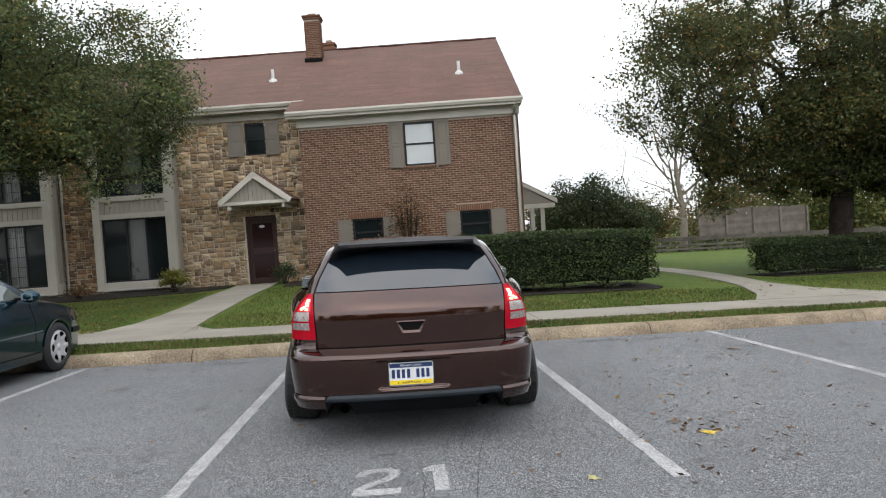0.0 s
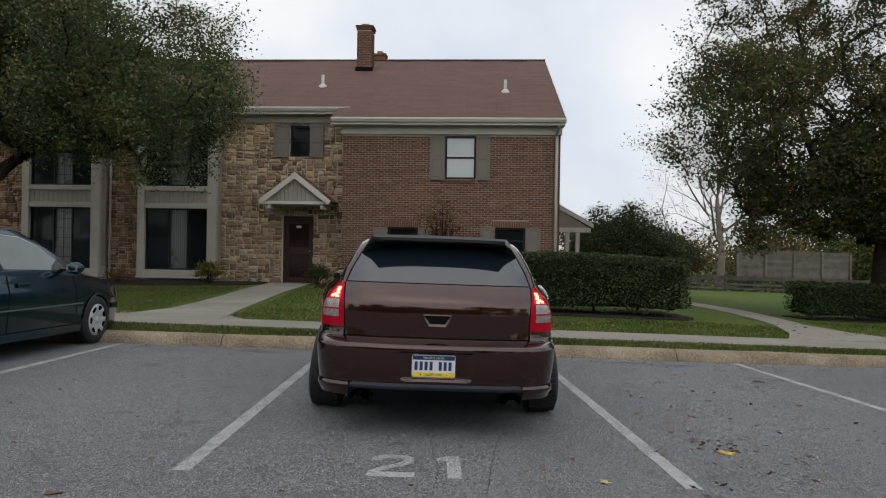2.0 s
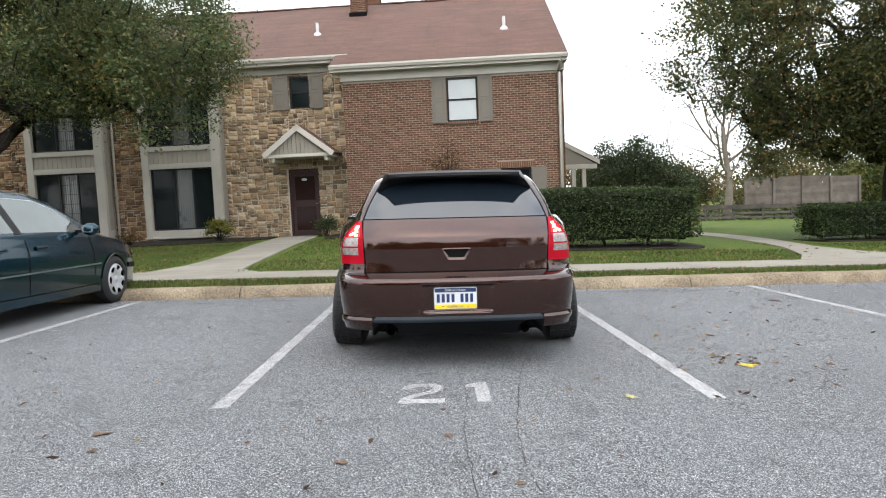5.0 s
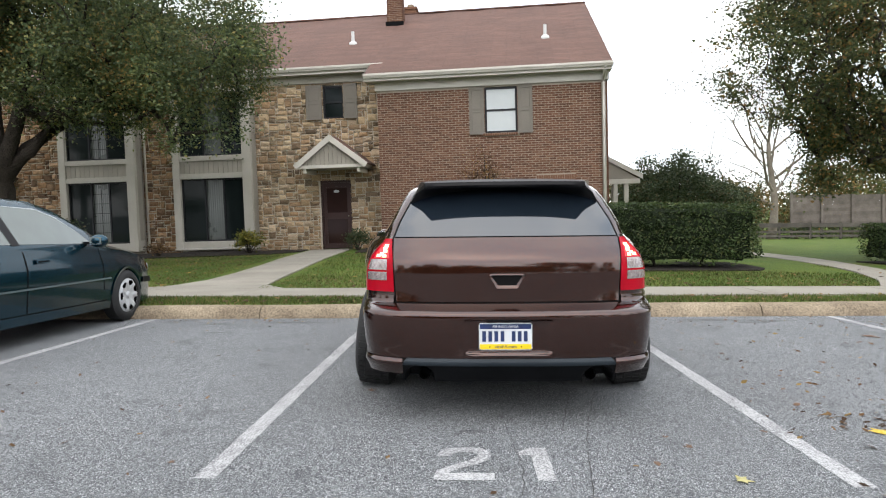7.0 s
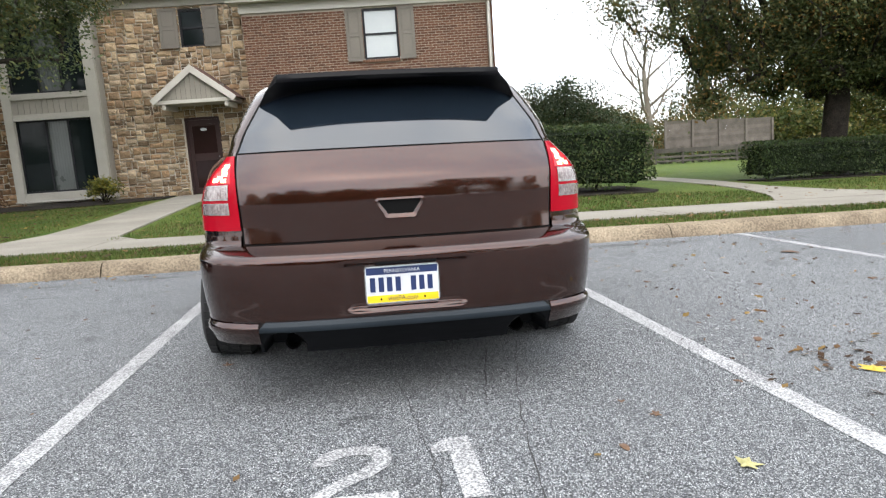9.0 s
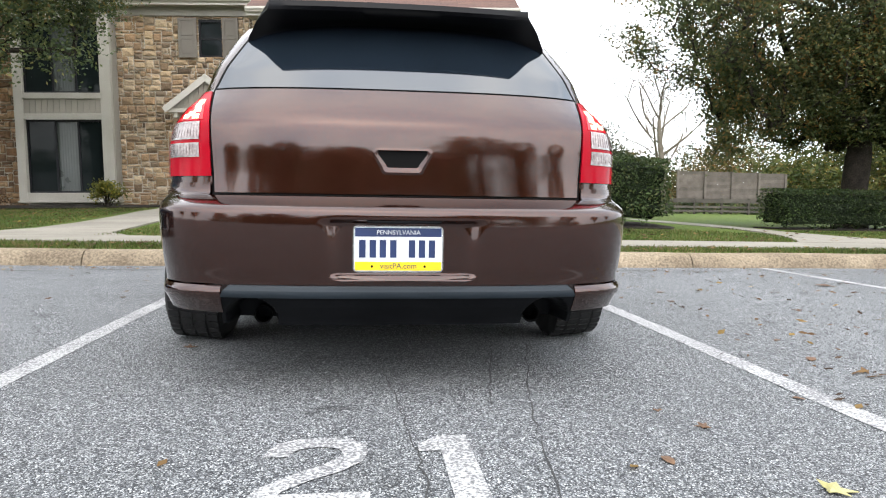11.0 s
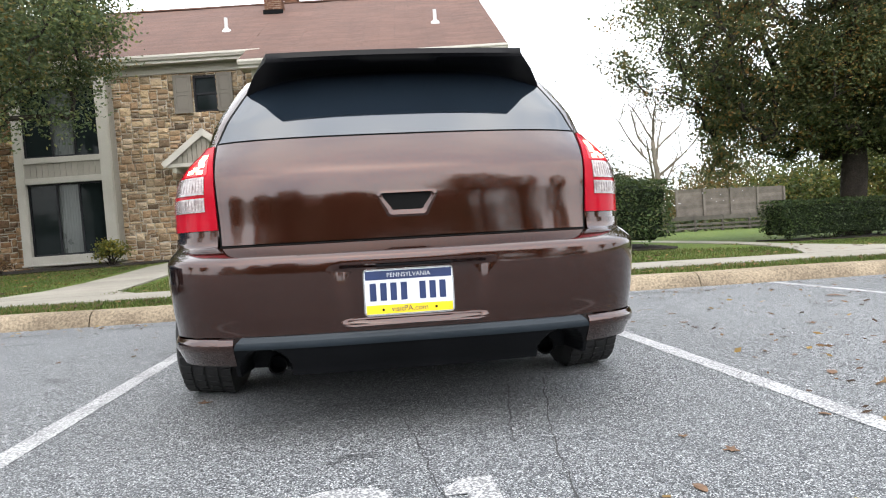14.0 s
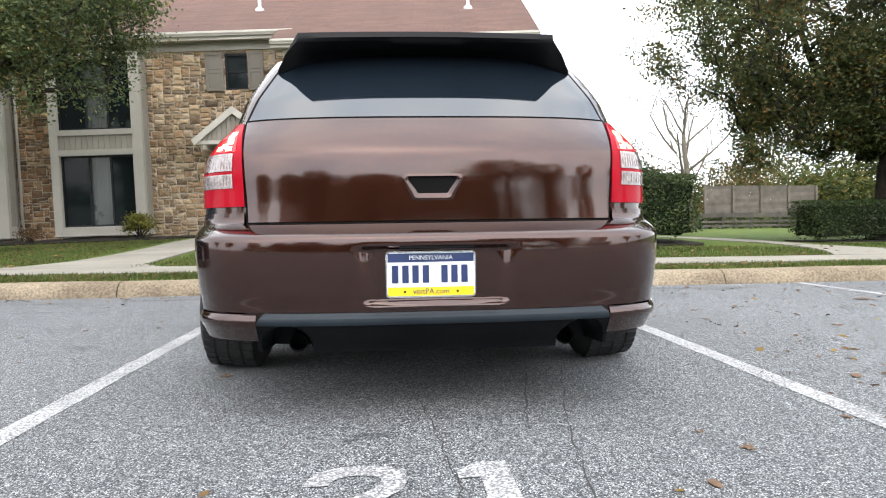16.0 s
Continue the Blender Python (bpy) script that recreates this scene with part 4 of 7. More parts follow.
dr = front_door(*STONE_OPEN[1], V_STONE + 0.08)
bm = bmesh.new()
bmesh.ops.create_uvsphere(bm, u_segments=20, v_segments=8, radius=1.0, matrix=Matrix.LocRotScale((-4.96, V_STONE + 0.075, 1.80), None, (0.095, 0.012, 0.045)))
part("plaque", bm, PLATE_WHITE, dr, "small oval white plaque", smooth=True)
front_door(-17.5, -16.5, -0.06, 2.15, V_STONE + 0.08)


def canopy(u, zb, half, rise, v0, v1):
    """A small gabled canopy on brackets over a door."""
    c = part("canopy", boxes([(u - half + 0.08, u + half - 0.08, v0, v1, zb, zb + 0.10)], 0.006), TRIM, house, "cream gabled canopy over the front door")
    ang = math.atan2(rise, half)
    ln = math.hypot(rise, half)
    for sgn in (-1, 1):
        m = Matrix.Translation((u + sgn * half / 2, (v0 + v1) / 2 - 0.03, zb + 0.10 + rise / 2)) @ Matrix.Rotation(sgn * ang, 4, "Y")
        part("slope", boxes([(-ln / 2 - 0.02, ln / 2 + 0.02, -(v1 - v0) / 2 - 0.03, (v1 - v0) / 2 + 0.03, -0.02, 0.03)]), SHINGLE, c, matrix=m)
        part("barge_board", boxes([(-ln / 2 - 0.02, ln / 2 + 0.02, -(v1 - v0) / 2 - 0.055, -(v1 - v0) / 2 - 0.03, -0.13, 0.034)], 0.004), TRIM, c, matrix=m)
        part("bracket", boxes([(u + sgn * (half - 0.28) - 0.05, u + sgn * (half - 0.28) + 0.05, v0 + 0.05, v1, zb - 0.14, zb)], 0.012), TRIM, c)
    n = 15
    w = (2 * half - 0.24) / n
    for k in range(n):
        x0 = u - half + 0.12 + k * w
        top = rise * (1 - abs(x0 + w / 2 - u) / half) - 0.05
        if top > 0.04:
            part("board", boxes([(x0 + 0.006, x0 + w - 0.006, v0 + 0.02, v0 + 0.045, zb + 0.10, zb + 0.10 + top)]), SIDING, c)
    part("backing", boxes([(u - half + 0.3, u + half - 0.3, v0 + 0.045, v0 + 0.06, zb + 0.1, zb + 0.1 + rise * 0.42)]), TAUPE, c)
    return c


canopy(-4.78, 2.47, 1.12, 0.86, -0.1, V_STONE + 0.02)
canopy(-17.1, 2.5, 1.12, 0.86, -0.1, V_STONE + 0.02)


def bay(u0, u1, label, grid=False):
    """A shallow two-storey window bay: posts, bars, siding panel, sliding windows."""
    z0, z1 = 0.1, 5.22
    post = 0.24
    by = part("bay", boxes([(u0 + 0.1, u1 - 0.1, V_STONE + 0.1, V_STONE + 0.28, z0, z1)]), WINDOW_GLASS, house, label)
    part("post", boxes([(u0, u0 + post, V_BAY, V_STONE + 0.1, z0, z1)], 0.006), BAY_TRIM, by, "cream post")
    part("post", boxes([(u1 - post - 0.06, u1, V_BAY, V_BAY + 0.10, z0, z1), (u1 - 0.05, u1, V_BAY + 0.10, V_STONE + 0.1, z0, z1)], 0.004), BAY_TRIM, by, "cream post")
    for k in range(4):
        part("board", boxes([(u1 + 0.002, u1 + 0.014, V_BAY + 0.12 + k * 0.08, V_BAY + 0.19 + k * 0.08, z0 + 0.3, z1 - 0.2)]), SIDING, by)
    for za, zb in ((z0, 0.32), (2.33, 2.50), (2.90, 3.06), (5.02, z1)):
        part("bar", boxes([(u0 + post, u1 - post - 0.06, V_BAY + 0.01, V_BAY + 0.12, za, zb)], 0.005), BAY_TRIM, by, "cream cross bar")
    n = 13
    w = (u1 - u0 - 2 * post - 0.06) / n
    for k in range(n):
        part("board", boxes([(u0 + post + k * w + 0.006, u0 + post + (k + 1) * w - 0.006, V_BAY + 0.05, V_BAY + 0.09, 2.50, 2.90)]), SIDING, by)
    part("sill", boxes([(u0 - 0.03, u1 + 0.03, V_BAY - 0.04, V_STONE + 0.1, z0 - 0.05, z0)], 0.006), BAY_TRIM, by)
    ga, gb = u0 + post, u1 - post - 0.06
    for za, zb in ((0.32, 2.33), (3.06, 5.02)):
        q1, q2 = ga + (gb - ga) * 0.36, ga + (gb - ga) * 0.66
        wn_ = part("window", wall_grid(ga, gb, za, zb, [(ga + 0.05, q1, za + 0.05, zb - 0.05), (q1 + 0.05, q2, za + 0.05, zb - 0.05), (q2 + 0.05, gb - 0.05, za + 0.05, zb - 0.05)], V_BAY + 0.12, V_BAY + 0.16), DARK_FRAME, by, "dark sliding window")
        part("pane", boxes([(ga + 0.03, ga + (gb - ga) * 0.37, V_BAY + 0.145, V_BAY + 0.15, za + 0.03, zb - 0.03)]), WINDOW_GLASS, wn_)
        part("pane", boxes([(ga + (gb - ga) * 0.67, gb - 0.03, V_BAY + 0.145, V_BAY + 0.15, za + 0.03, zb - 0.03)]), WINDOW_GLASS, wn_)
        folds = 9
        fa, fb = ga + (gb - ga) * 0.37, ga + (gb - ga) * 0.68
        vv, ff = [], []
        for k in range(folds * 4 + 1):
            x = fa + (fb - fa) * k / (folds * 4)
            y = V_BAY + 0.20 + 0.004 * math.sin(k * math.pi / 2)
            vv += [(x, y, za + 0.04), (x, y, zb - 0.04)]
        link("curtain", vv, [(2 * k, 2 * k + 2, 2 * k + 3, 2 * k + 1) for k in range(folds * 4)], CURTAIN, wn_, "pale curtain behind glass", smooth=True)
        if grid:
            for k in range(1, 6):
                z = za + 0.05 + (zb - za - 0.1) * k / 6
                part("muntin", boxes([(q1 + 0.05, q2, V_BAY + 0.185, V_BAY + 0.19, z - 0.008, z + 0.008)]), DARK_FRAME, wn_)
            part("muntin", boxes([((q1 + 0.05 + q2) / 2 - 0.008, (q1 + 0.05 + q2) / 2 + 0.008, V_BAY + 0.18, V_BAY + 0.184, za + 0.05, zb - 0.05)]), DARK_FRAME, wn_)
    return by


bay(-10.2, -7.56, "two-storey window bay with cream posts and dark sliding windows")
bay(-14.14, -11.48, "two-storey window bay with cream posts and dark sliding windows", True)
# next brick projection of the row
part("wall", boxes([(-30.0, -18.3, -0.1, V_STONE + 0.1, -0.5, 5.5)]), MORTAR, house)
v, f = brick_field(0.0, 11.7, -0.5, 5.5, [], 31, (-30.0, -0.1, 0), (1, 0, 0))
tagged(link("brickwork", v, f, BRICK, house), kind="stuff")
v, f = brick_field(0.0, 1.2, -0.5, 5.5, [], 32, (-18.3, -0.1, 0), (0, 1, 0))
tagged(link("brickwork", v, f, BRICK, house), kind="stuff")

# side porch at the far corner of the house
porch = empty("porch", HOUSE, "cream side porch with a gabled roof on posts", "porch")
link("roof", [(3.3, 5.9, 3.43), (5.42, 5.9, 2.22), (5.42, 10, 2.22), (3.3, 10, 3.43), (3.3, 5.9, 3.33), (5.42, 5.9, 2.12), (5.42, 10, 2.12), (3.3, 10, 3.33)], [(0, 1, 2, 3), (7, 6, 5, 4), (0, 4, 5, 1), (1, 5, 6, 2)], SHINGLE, porch)
link("barge_board", [(3.4, y, z) for y in (5.86, 5.895) for z in (3.38, 3.18)] + [(5.45, y, z) for y in (5.86, 5.895) for z in (2.22, 2.04)], [(0, 4, 5, 1), (2, 3, 7, 6), (0, 2, 6, 4), (1, 5, 7, 3), (4, 6, 7, 5)], TRIM, porch)
link("gable_board", [(3.5, 5.92, 2.05), (5.3, 5.92, 2.05), (3.5, 5.92, 3.2), (3.5, 5.97, 2.05), (5.3, 5.97, 2.05), (3.5, 5.97, 3.2)], [(0, 1, 2), (5, 4, 3), (0, 3, 4, 1), (1, 4, 5, 2)], SIDING, porch)
part("beam", boxes([(3.5, 5.35, 5.9, 6.05, 1.88, 2.06)], 0.01), TRIM, porch)
for u, v_ in ((4.85, 5.95), (4.45, 5.95), (4.85, 9.5)):
    part("post", boxes([(u - 0.08, u + 0.08, v_, v_ + 0.16, -0.9, 1.90)], 0.012), TRIM, porch)
part("floor", boxes([(3.5, 5.2, 5.9, 10, -0.9, -0.45)]), KERB_CONCRETE, porch)


# ---- the brown wagon ----
CX = 0.015


def profile(pairs):
    """A smooth curve through the pairs that never overshoots, sampled finely."""
    x, y = np.array([q[0] for q in pairs]), np.array([q[1] for q in pairs])
    h, d = np.diff(x), np.diff(y) / np.diff(x)
    m = np.zeros(len(x))
    m[0], m[-1] = d[0], d[-1]
    for i in range(1, len(x) - 1):
        if d[i - 1] * d[i] > 0:
            w1, w2 = 2 * h[i] + h[i - 1], h[i] + 2 * h[i - 1]
            m[i] = (w1 + w2) / (w1 / d[i - 1] + w2 / d[i])
    xs_ = np.linspace(x[0], x[-1], 500)
    i = np.clip(np.searchsorted(x, xs_) - 1, 0, len(x) - 2)
    t = (xs_ - x[i]) / h[i]
    ys_ = (2 * t ** 3 - 3 * t ** 2 + 1) * y[i] + (t ** 3 - 2 * t ** 2 + t) * h[i] * m[i] + (3 * t ** 2 - 2 * t ** 3) * y[i + 1] + (t ** 3 - t ** 2) * h[i] * m[i + 1]
    return list(zip(xs_.tolist(), ys_.tolist()))


wagon = empty("wagon", LOT @ Matrix.Translation((CX, 0, 0)), "lowered dark brown metallic wagon with tinted glass and lit brake lamps", "car")

W_BODY = profile([(0.20, 0.795), (0.30, 0.814), (0.325, 0.824), (0.36, 0.818), (0.45, 0.828), (0.55, 0.836), (0.62, 0.838), (0.66, 0.837), (0.72, 0.840), (0.80, 0.838), (0.88, 0.818), (0.95, 0.775), (1.0, 0.728), (1.03, 0.712), (1.12, 0.682), (1.22, 0.638), (1.30, 0.597), (1.35, 0.552), (1.375, 0.49)])
Y_BODY = profile([(0.20, 3.99), (0.24, 3.97), (0.30, 3.925), (0.34, 3.905), (0.36, 3.92), (0.42, 3.912), (0.55, 3.905), (0.598, 3.907), (0.608, 3.912), (0.617, 3.926), (0.640, 3.986), (0.655, 4.037), (0.72, 4.036), (0.80, 4.035), (0.88, 4.038), (0.905, 4.046), (0.95, 4.072), (1.0, 4.112), (1.03, 4.138), (1.12, 4.216), (1.22, 4.305), (1.30, 4.385), (1.35, 4.53), (1.375, 4.80)])
D_BODY = profile([(0.2, 0.40), (0.62, 0.40), (0.72, 0.40), (1.02, 0.26), (1.12, 0.18), (1.375, 0.18)])
N_BODY = profile([(0.2, 3.2), (0.62, 3.2), (0.72, 3.0), (1.02, 2.8), (1.15, 2.6), (1.375, 2.6)])
W_SIDE = profile([(0.2, 0.90), (0.45, 0.925), (0.62, 0.93), (0.8, 0.915), (0.95, 0.885), (1.03, 0.85), (1.12, 0.78), (1.22, 0.705), (1.30, 0.64), (1.35, 0.58), (1.375, 0.5)])
SAMPLED.update({id(t): (np.array([q[0] for q in t]), np.array([q[1] for q in t])) for t in (W_BODY, Y_BODY, D_BODY, N_BODY, W_SIDE)})


def tail_y(x, z):
    """How far forward the tail surface lies at a place across and a height."""
    k = min(0.9999, abs(x) / table(W_BODY, z))
    n = table(N_BODY, z)
    return table(Y_BODY, z) + table(D_BODY, z) * (1 - (1 - k ** n) ** (1 / n))


def tail_patch(name, zs, left, right, cols, material, out=0.0, label="", parent=None, dip=None, thick=0.012, sharp=30):
    """A panel on the tail between two edges given by height, lifted out, with its rim turned in."""
    verts = []
    for z in zs:
        a, b = left(z), right(z)
        w = table(W_BODY, z)
        ta, tb = math.asin(max(-1, min(1, a / w))), math.asin(max(-1, min(1, b / w)))
        for c in range(cols + 1):
            x = w * math.sin(ta + (tb - ta) * c / cols)
            y = tail_y(x, z) - out + (dip(x, z) if dip else 0.0)
            verts.append((x, y, z))
    rows, n = len(zs), cols + 1
    faces = grid_faces(rows, n)
    rim = [c for c in range(n)] + [r * n + cols for r in range(1, rows)] + [(rows - 1) * n + c for c in range(cols - 1, -1, -1)] + [r * n for r in range(rows - 2, 0, -1)]
    base = len(verts)
    verts += [(verts[i][0] * 0.998, verts[i][1] + thick, verts[i][2]) for i in rim]
    for k in range(len(rim)):
        j = (k + 1) % len(rim)
        faces.append((rim[j], rim[k], base + k, base + j))
    return link(name, verts, faces, material, parent or wagon, label, smooth=True, sharp=sharp)


WHEEL_Y, WHEEL_Z, ARCH = 4.97, 0.345, 0.385
FRONT_Y = 8.02


def arch_z(y, low):
    z = low
    for c in (WHEEL_Y, FRONT_Y):
        if abs(y - c) < ARCH:
            z = max(z, WHEEL_Z + math.sqrt(ARCH ** 2 - (y - c) ** 2))
    return z


def body_shell():
    """Everything painted: the tail, the corners, the sides with wheel arches, bonnet end."""
    side_y = [4.5, 4.58, 4.6, 4.65, 4.72, 4.8, 4.9, 5.0, 5.1, 5.2, 5.28, 5.33, 5.36, 5.6, 6.0, 6.5, 7.0, 7.5, 7.63, 7.66, 7.75, 7.88, 8.02, 8.16, 8.29, 8.38, 8.41, 8.6, 8.8, 8.9]
    thetas = [math.radians(a) for a in (0, 8, 16, 24, 32, 40, 48, 54, 60, 66, 72, 78, 84, 90)]
    zs = [0.27, 0.285, 0.30, 0.315, 0.325, 0.34, 0.36, 0.38, 0.45, 0.50, 0.55, 0.59, 0.605, 0.615, 0.622, 0.633, 0.645, 0.655, 0.68, 0.72, 0.76, 0.80, 0.84, 0.88, 0.895, 0.905, 0.93, 0.96, 1.0, 1.03]
    cols = []
    for th in thetas:
        cols.append(("r", th))
    for y in side_y:
        cols.append(("s", y))
    verts, n = [], len(cols) * 2 - 1
    for z in zs:
        row = []
        w, y0, d, nn = table(W_BODY, z), table(Y_BODY, z), table(D_BODY, z), table(N_BODY, z)
        for kind, q in cols:
            if kind == "r":
                k = math.sin(q)
                x = w * k ** 1.0
                y = tail_y(x, z) if q < math.radians(89) else y0 + d
                if z < 0.66:
                    y += 0.2 * step(1.0, 0.93, k)
                zz = z
            else:
                y = q
                g = step(4.4, 4.95, y)
                x = w + (table(W_SIDE, z) - w) * g
                nose = step(8.1, 8.9, y)
                x *= 1 - 0.22 * nose ** 2
                top = table([(4.4, 1.03), (6.8, 1.0), (7.6, 0.95), (8.6, 0.86), (8.9, 0.74)], y)
                low = arch_z(y, 0.27)
                zz = low + (z - 0.27) / (1.03 - 0.27) * (top - low)
            row.append((x, y, zz))
        verts += [(-x, y, zz) for x, y, zz in row[:0:-1]] + row
    return verts, grid_faces(len(zs), n), n


v, f, n = body_shell()
top_row = len(v) - n
# the bonnet closes the front
mid = n // 2
bon = []
for k in range(mid + 22, n - 1):
    a, b = top_row + k, top_row + k + 1
    c, d = top_row + (n - 1 - k), top_row + (n - 2 - k)
    bon.append((c, d, b, a)[::-1])
body = link("body", v, f + bon, BROWN_PAINT, wagon, "dark brown metallic body", smooth=True, sharp=28)


def greenhouse():
    """The upper body: D-pillars and roof, with side windows let in below."""
    zs = [1.03, 1.06, 1.10, 1.15, 1.20, 1.25, 1.30, 1.33, 1.355, 1.375]
    thetas = [math.radians(a) for a in range(0, 91, 6)]
    side = [0.02, 0.1, 0.2, 0.35, 0.5, 0.65, 0.8, 0.9, 1.0]
    verts = []
    for z in zs:
        w, y0, d = table(W_BODY, z), table(Y_BODY, z), table(D_BODY, z)
        ws = table(W_SIDE, z)
        yf = table([(1.03, 7.25), (1.2, 6.72), (1.30, 6.38), (1.375, 5.95)], z)
        row = []
        for q in thetas:
            x = w * math.sin(q)
            row.append((x, tail_y(x, z) if q < math.radians(89) else y0 + d, z))
        for s in side:
            y = y0 + d + (yf - y0 - d) * s
            row.append((w + (ws - w) * step(0, 0.35, s), y, z))
        row.append((0.6 * ws, yf + 0.16 * (1 - (z - 1.03) / 0.345) + 0.04, z))
        verts += [(-x, y, zz) for x, y, zz in row[:0:-1]] + row
    n = 2 * (len(thetas) + len(side) + 1) - 1
    faces = grid_faces(len(zs), n)
    base = len(verts) - n
    crown = len(verts)
    for i in range(n):
        x, y, z = verts[base + i]
        verts.append((x * 0.72, 5.45 + (y - 5.45) * 0.72, 1.40))
    for i in range(n - 1):
        faces.append((base + i, base + i + 1, crown + i + 1, crown + i))
    faces.append(tuple(range(crown, crown + n)))
    # windscreen gap
    for r in range(len(zs) - 1):
        faces.append((r * n + n - 1, r * n, (r + 1) * n, (r + 1) * n + n - 1))
    faces.append((base + n - 1, base, crown, crown + n - 1))
    return verts, faces


v, f = greenhouse()
link("cabin", v, f, BROWN_PAINT, wagon, "brown pillars and roof", smooth=True, sharp=35)

glass_half = lambda z: table([(1.015, 0.650), (1.12, 0.612), (1.22, 0.565), (1.30, 0.525), (1.335, 0.50)], z)
zs_glass = list(np.linspace(1.024, 1.325, 14))
tail_patch("rear_seal", list(np.linspace(1.019, 1.335, 14)), lambda z: -glass_half(z) - 0.012, lambda z: glass_half(z) + 0.012, 40, SEAM, 0.004)
rear_glass = tail_patch("rear_window", zs_glass, lambda z: -glass_half(z), lambda z: glass_half(z), 40, CAR_GLASS, 0.009, "black tinted rear window")
# side glass
for sgn in (-1, 1):
    vv = []
    for z in np.linspace(1.05, 1.315, 6):
        w, ws = table(W_BODY, z), table(W_SIDE, z)
        y0 = table(Y_BODY, z) + table(D_BODY, z)
        yf = table([(1.03, 7.25), (1.2, 6.72), (1.30, 6.38), (1.375, 5.95)], z)
        for s in np.linspace(0.12, 0.93, 12):
            x = w + (ws - w) * step(0, 0.35, s) + 0.004
            vv.append((sgn * x, y0 + (yf - y0) * s, z))
    ff = grid_faces(6, 12)
    link("side_window", vv, ff if sgn < 0 else [t[::-1] for t in ff], CAR_GLASS, wagon, smooth=True)

# tailgate: a panel of its own with a dark gap round it
gate_half = lambda z: table([(0.652, 0.629), (0.72, 0.632), (1.012, 0.652)], z)
zs_gate = [0.657, 0.69, 0.72, 0.75, 0.78, 0.81, 0.84, 0.87, 0.89, 0.90, 0.91, 0.94, 0.97, 1.0, 1.017]
tail_patch("gate_seam", [0.648, 0.655, 0.72, 0.8, 0.895, 0.91, 0.95, 1.0, 1.022], lambda z: -gate_half(z) - 0.009, lambda z: gate_half(z) + 0.009, 30, SEAM, 0.003)


def handle_dip(x, z):
    k = abs(x) - table([(0.732, 0.0620), (0.806, 0.0900)], z)
    inside = min(step(0.0, -0.006, k), step(0.738, 0.746, z), step(0.807, 0.802, z))
    return 0.062 * inside


zs_fine = sorted(set(zs_gate + list(np.linspace(0.725, 0.815, 31))))
gate = tail_patch("tailgate", zs_fine, lambda z: -gate_half(z), lambda z: gate_half(z), 250, BROWN_PAINT, 0.010, "brown tailgate with a crease below the window", dip=handle_dip)


def tail_ring(name, outline, inner, y_out, y_in, material, parent, label=""):
    """A moulded ring between two outlines on the tail."""
    n = len(outline)
    vv = [(x, tail_y(x, z) - y_out, z) for x, z in outline] + [(x, tail_y(x, z) - y_in, z) for x, z in inner]
    ff = [(i, (i + 1) % n, n + (i + 1) % n, n + i) for i in range(n)]
    return link(name, vv, ff, material, parent, label, smooth=True)


def trapezium(cx, z0, z1, top, bottom, r, n=6):
    pts = []
    for x, z, a0 in ((cx + top, z1, 0), (cx - top, z1, 90), (cx - bottom, z0, 180), (cx + bottom, z0, 270)):
        sx, sz = (1 if x > cx else -1), (1 if z > (z0 + z1) / 2 else -1)
        for k in range(n + 1):
            a = math.radians(a0 + 90 * k / n)
            pts.append((x - sx * r + r * math.cos(a), z - sz * r + r * math.sin(a)))
    return pts


o1, o2, o3 = trapezium(0, 0.724, 0.814, 0.104, 0.074, 0.018), trapezium(0, 0.732, 0.806, 0.094, 0.066, 0.014), trapezium(0, 0.748, 0.803, 0.083, 0.056, 0.010)
handle = tail_ring("handle", o1, o2, 0.0105, 0.0125, BROWN_PAINT, gate, "recessed tailgate handle")
tail_ring("bezel", o2, o3, 0.0125, 0.004, BROWN_PAINT, handle)
n_ = len(o3)
hv = [(x, tail_y(x, z) - 0.004, z) for x, z in o3] + [(x * 0.9, tail_y(x, z) + 0.045, z + 0.004) for x, z in o3]
link("cavity", hv, [(i, (i + 1) % n_, n_ + (i + 1) % n_, n_ + i) for i in range(n_)] + [tuple(range(n_, 2 * n_))], SEAM, handle)

# bumper with the plate recess
RX, RZ0, RZ1 = 0.258, 0.392, 0.572


def plate_dip(x, z):
    a = step(RX - 0.10 * (RZ1 - z) + 0.006, RX - 0.10 * (RZ1 - z) - 0.050, abs(x))
    return 0.030 * a * step(RZ1 + 0.004, RZ1 - 0.012, z) * step(RZ0 - 0.006, RZ0 + 0.006, z)


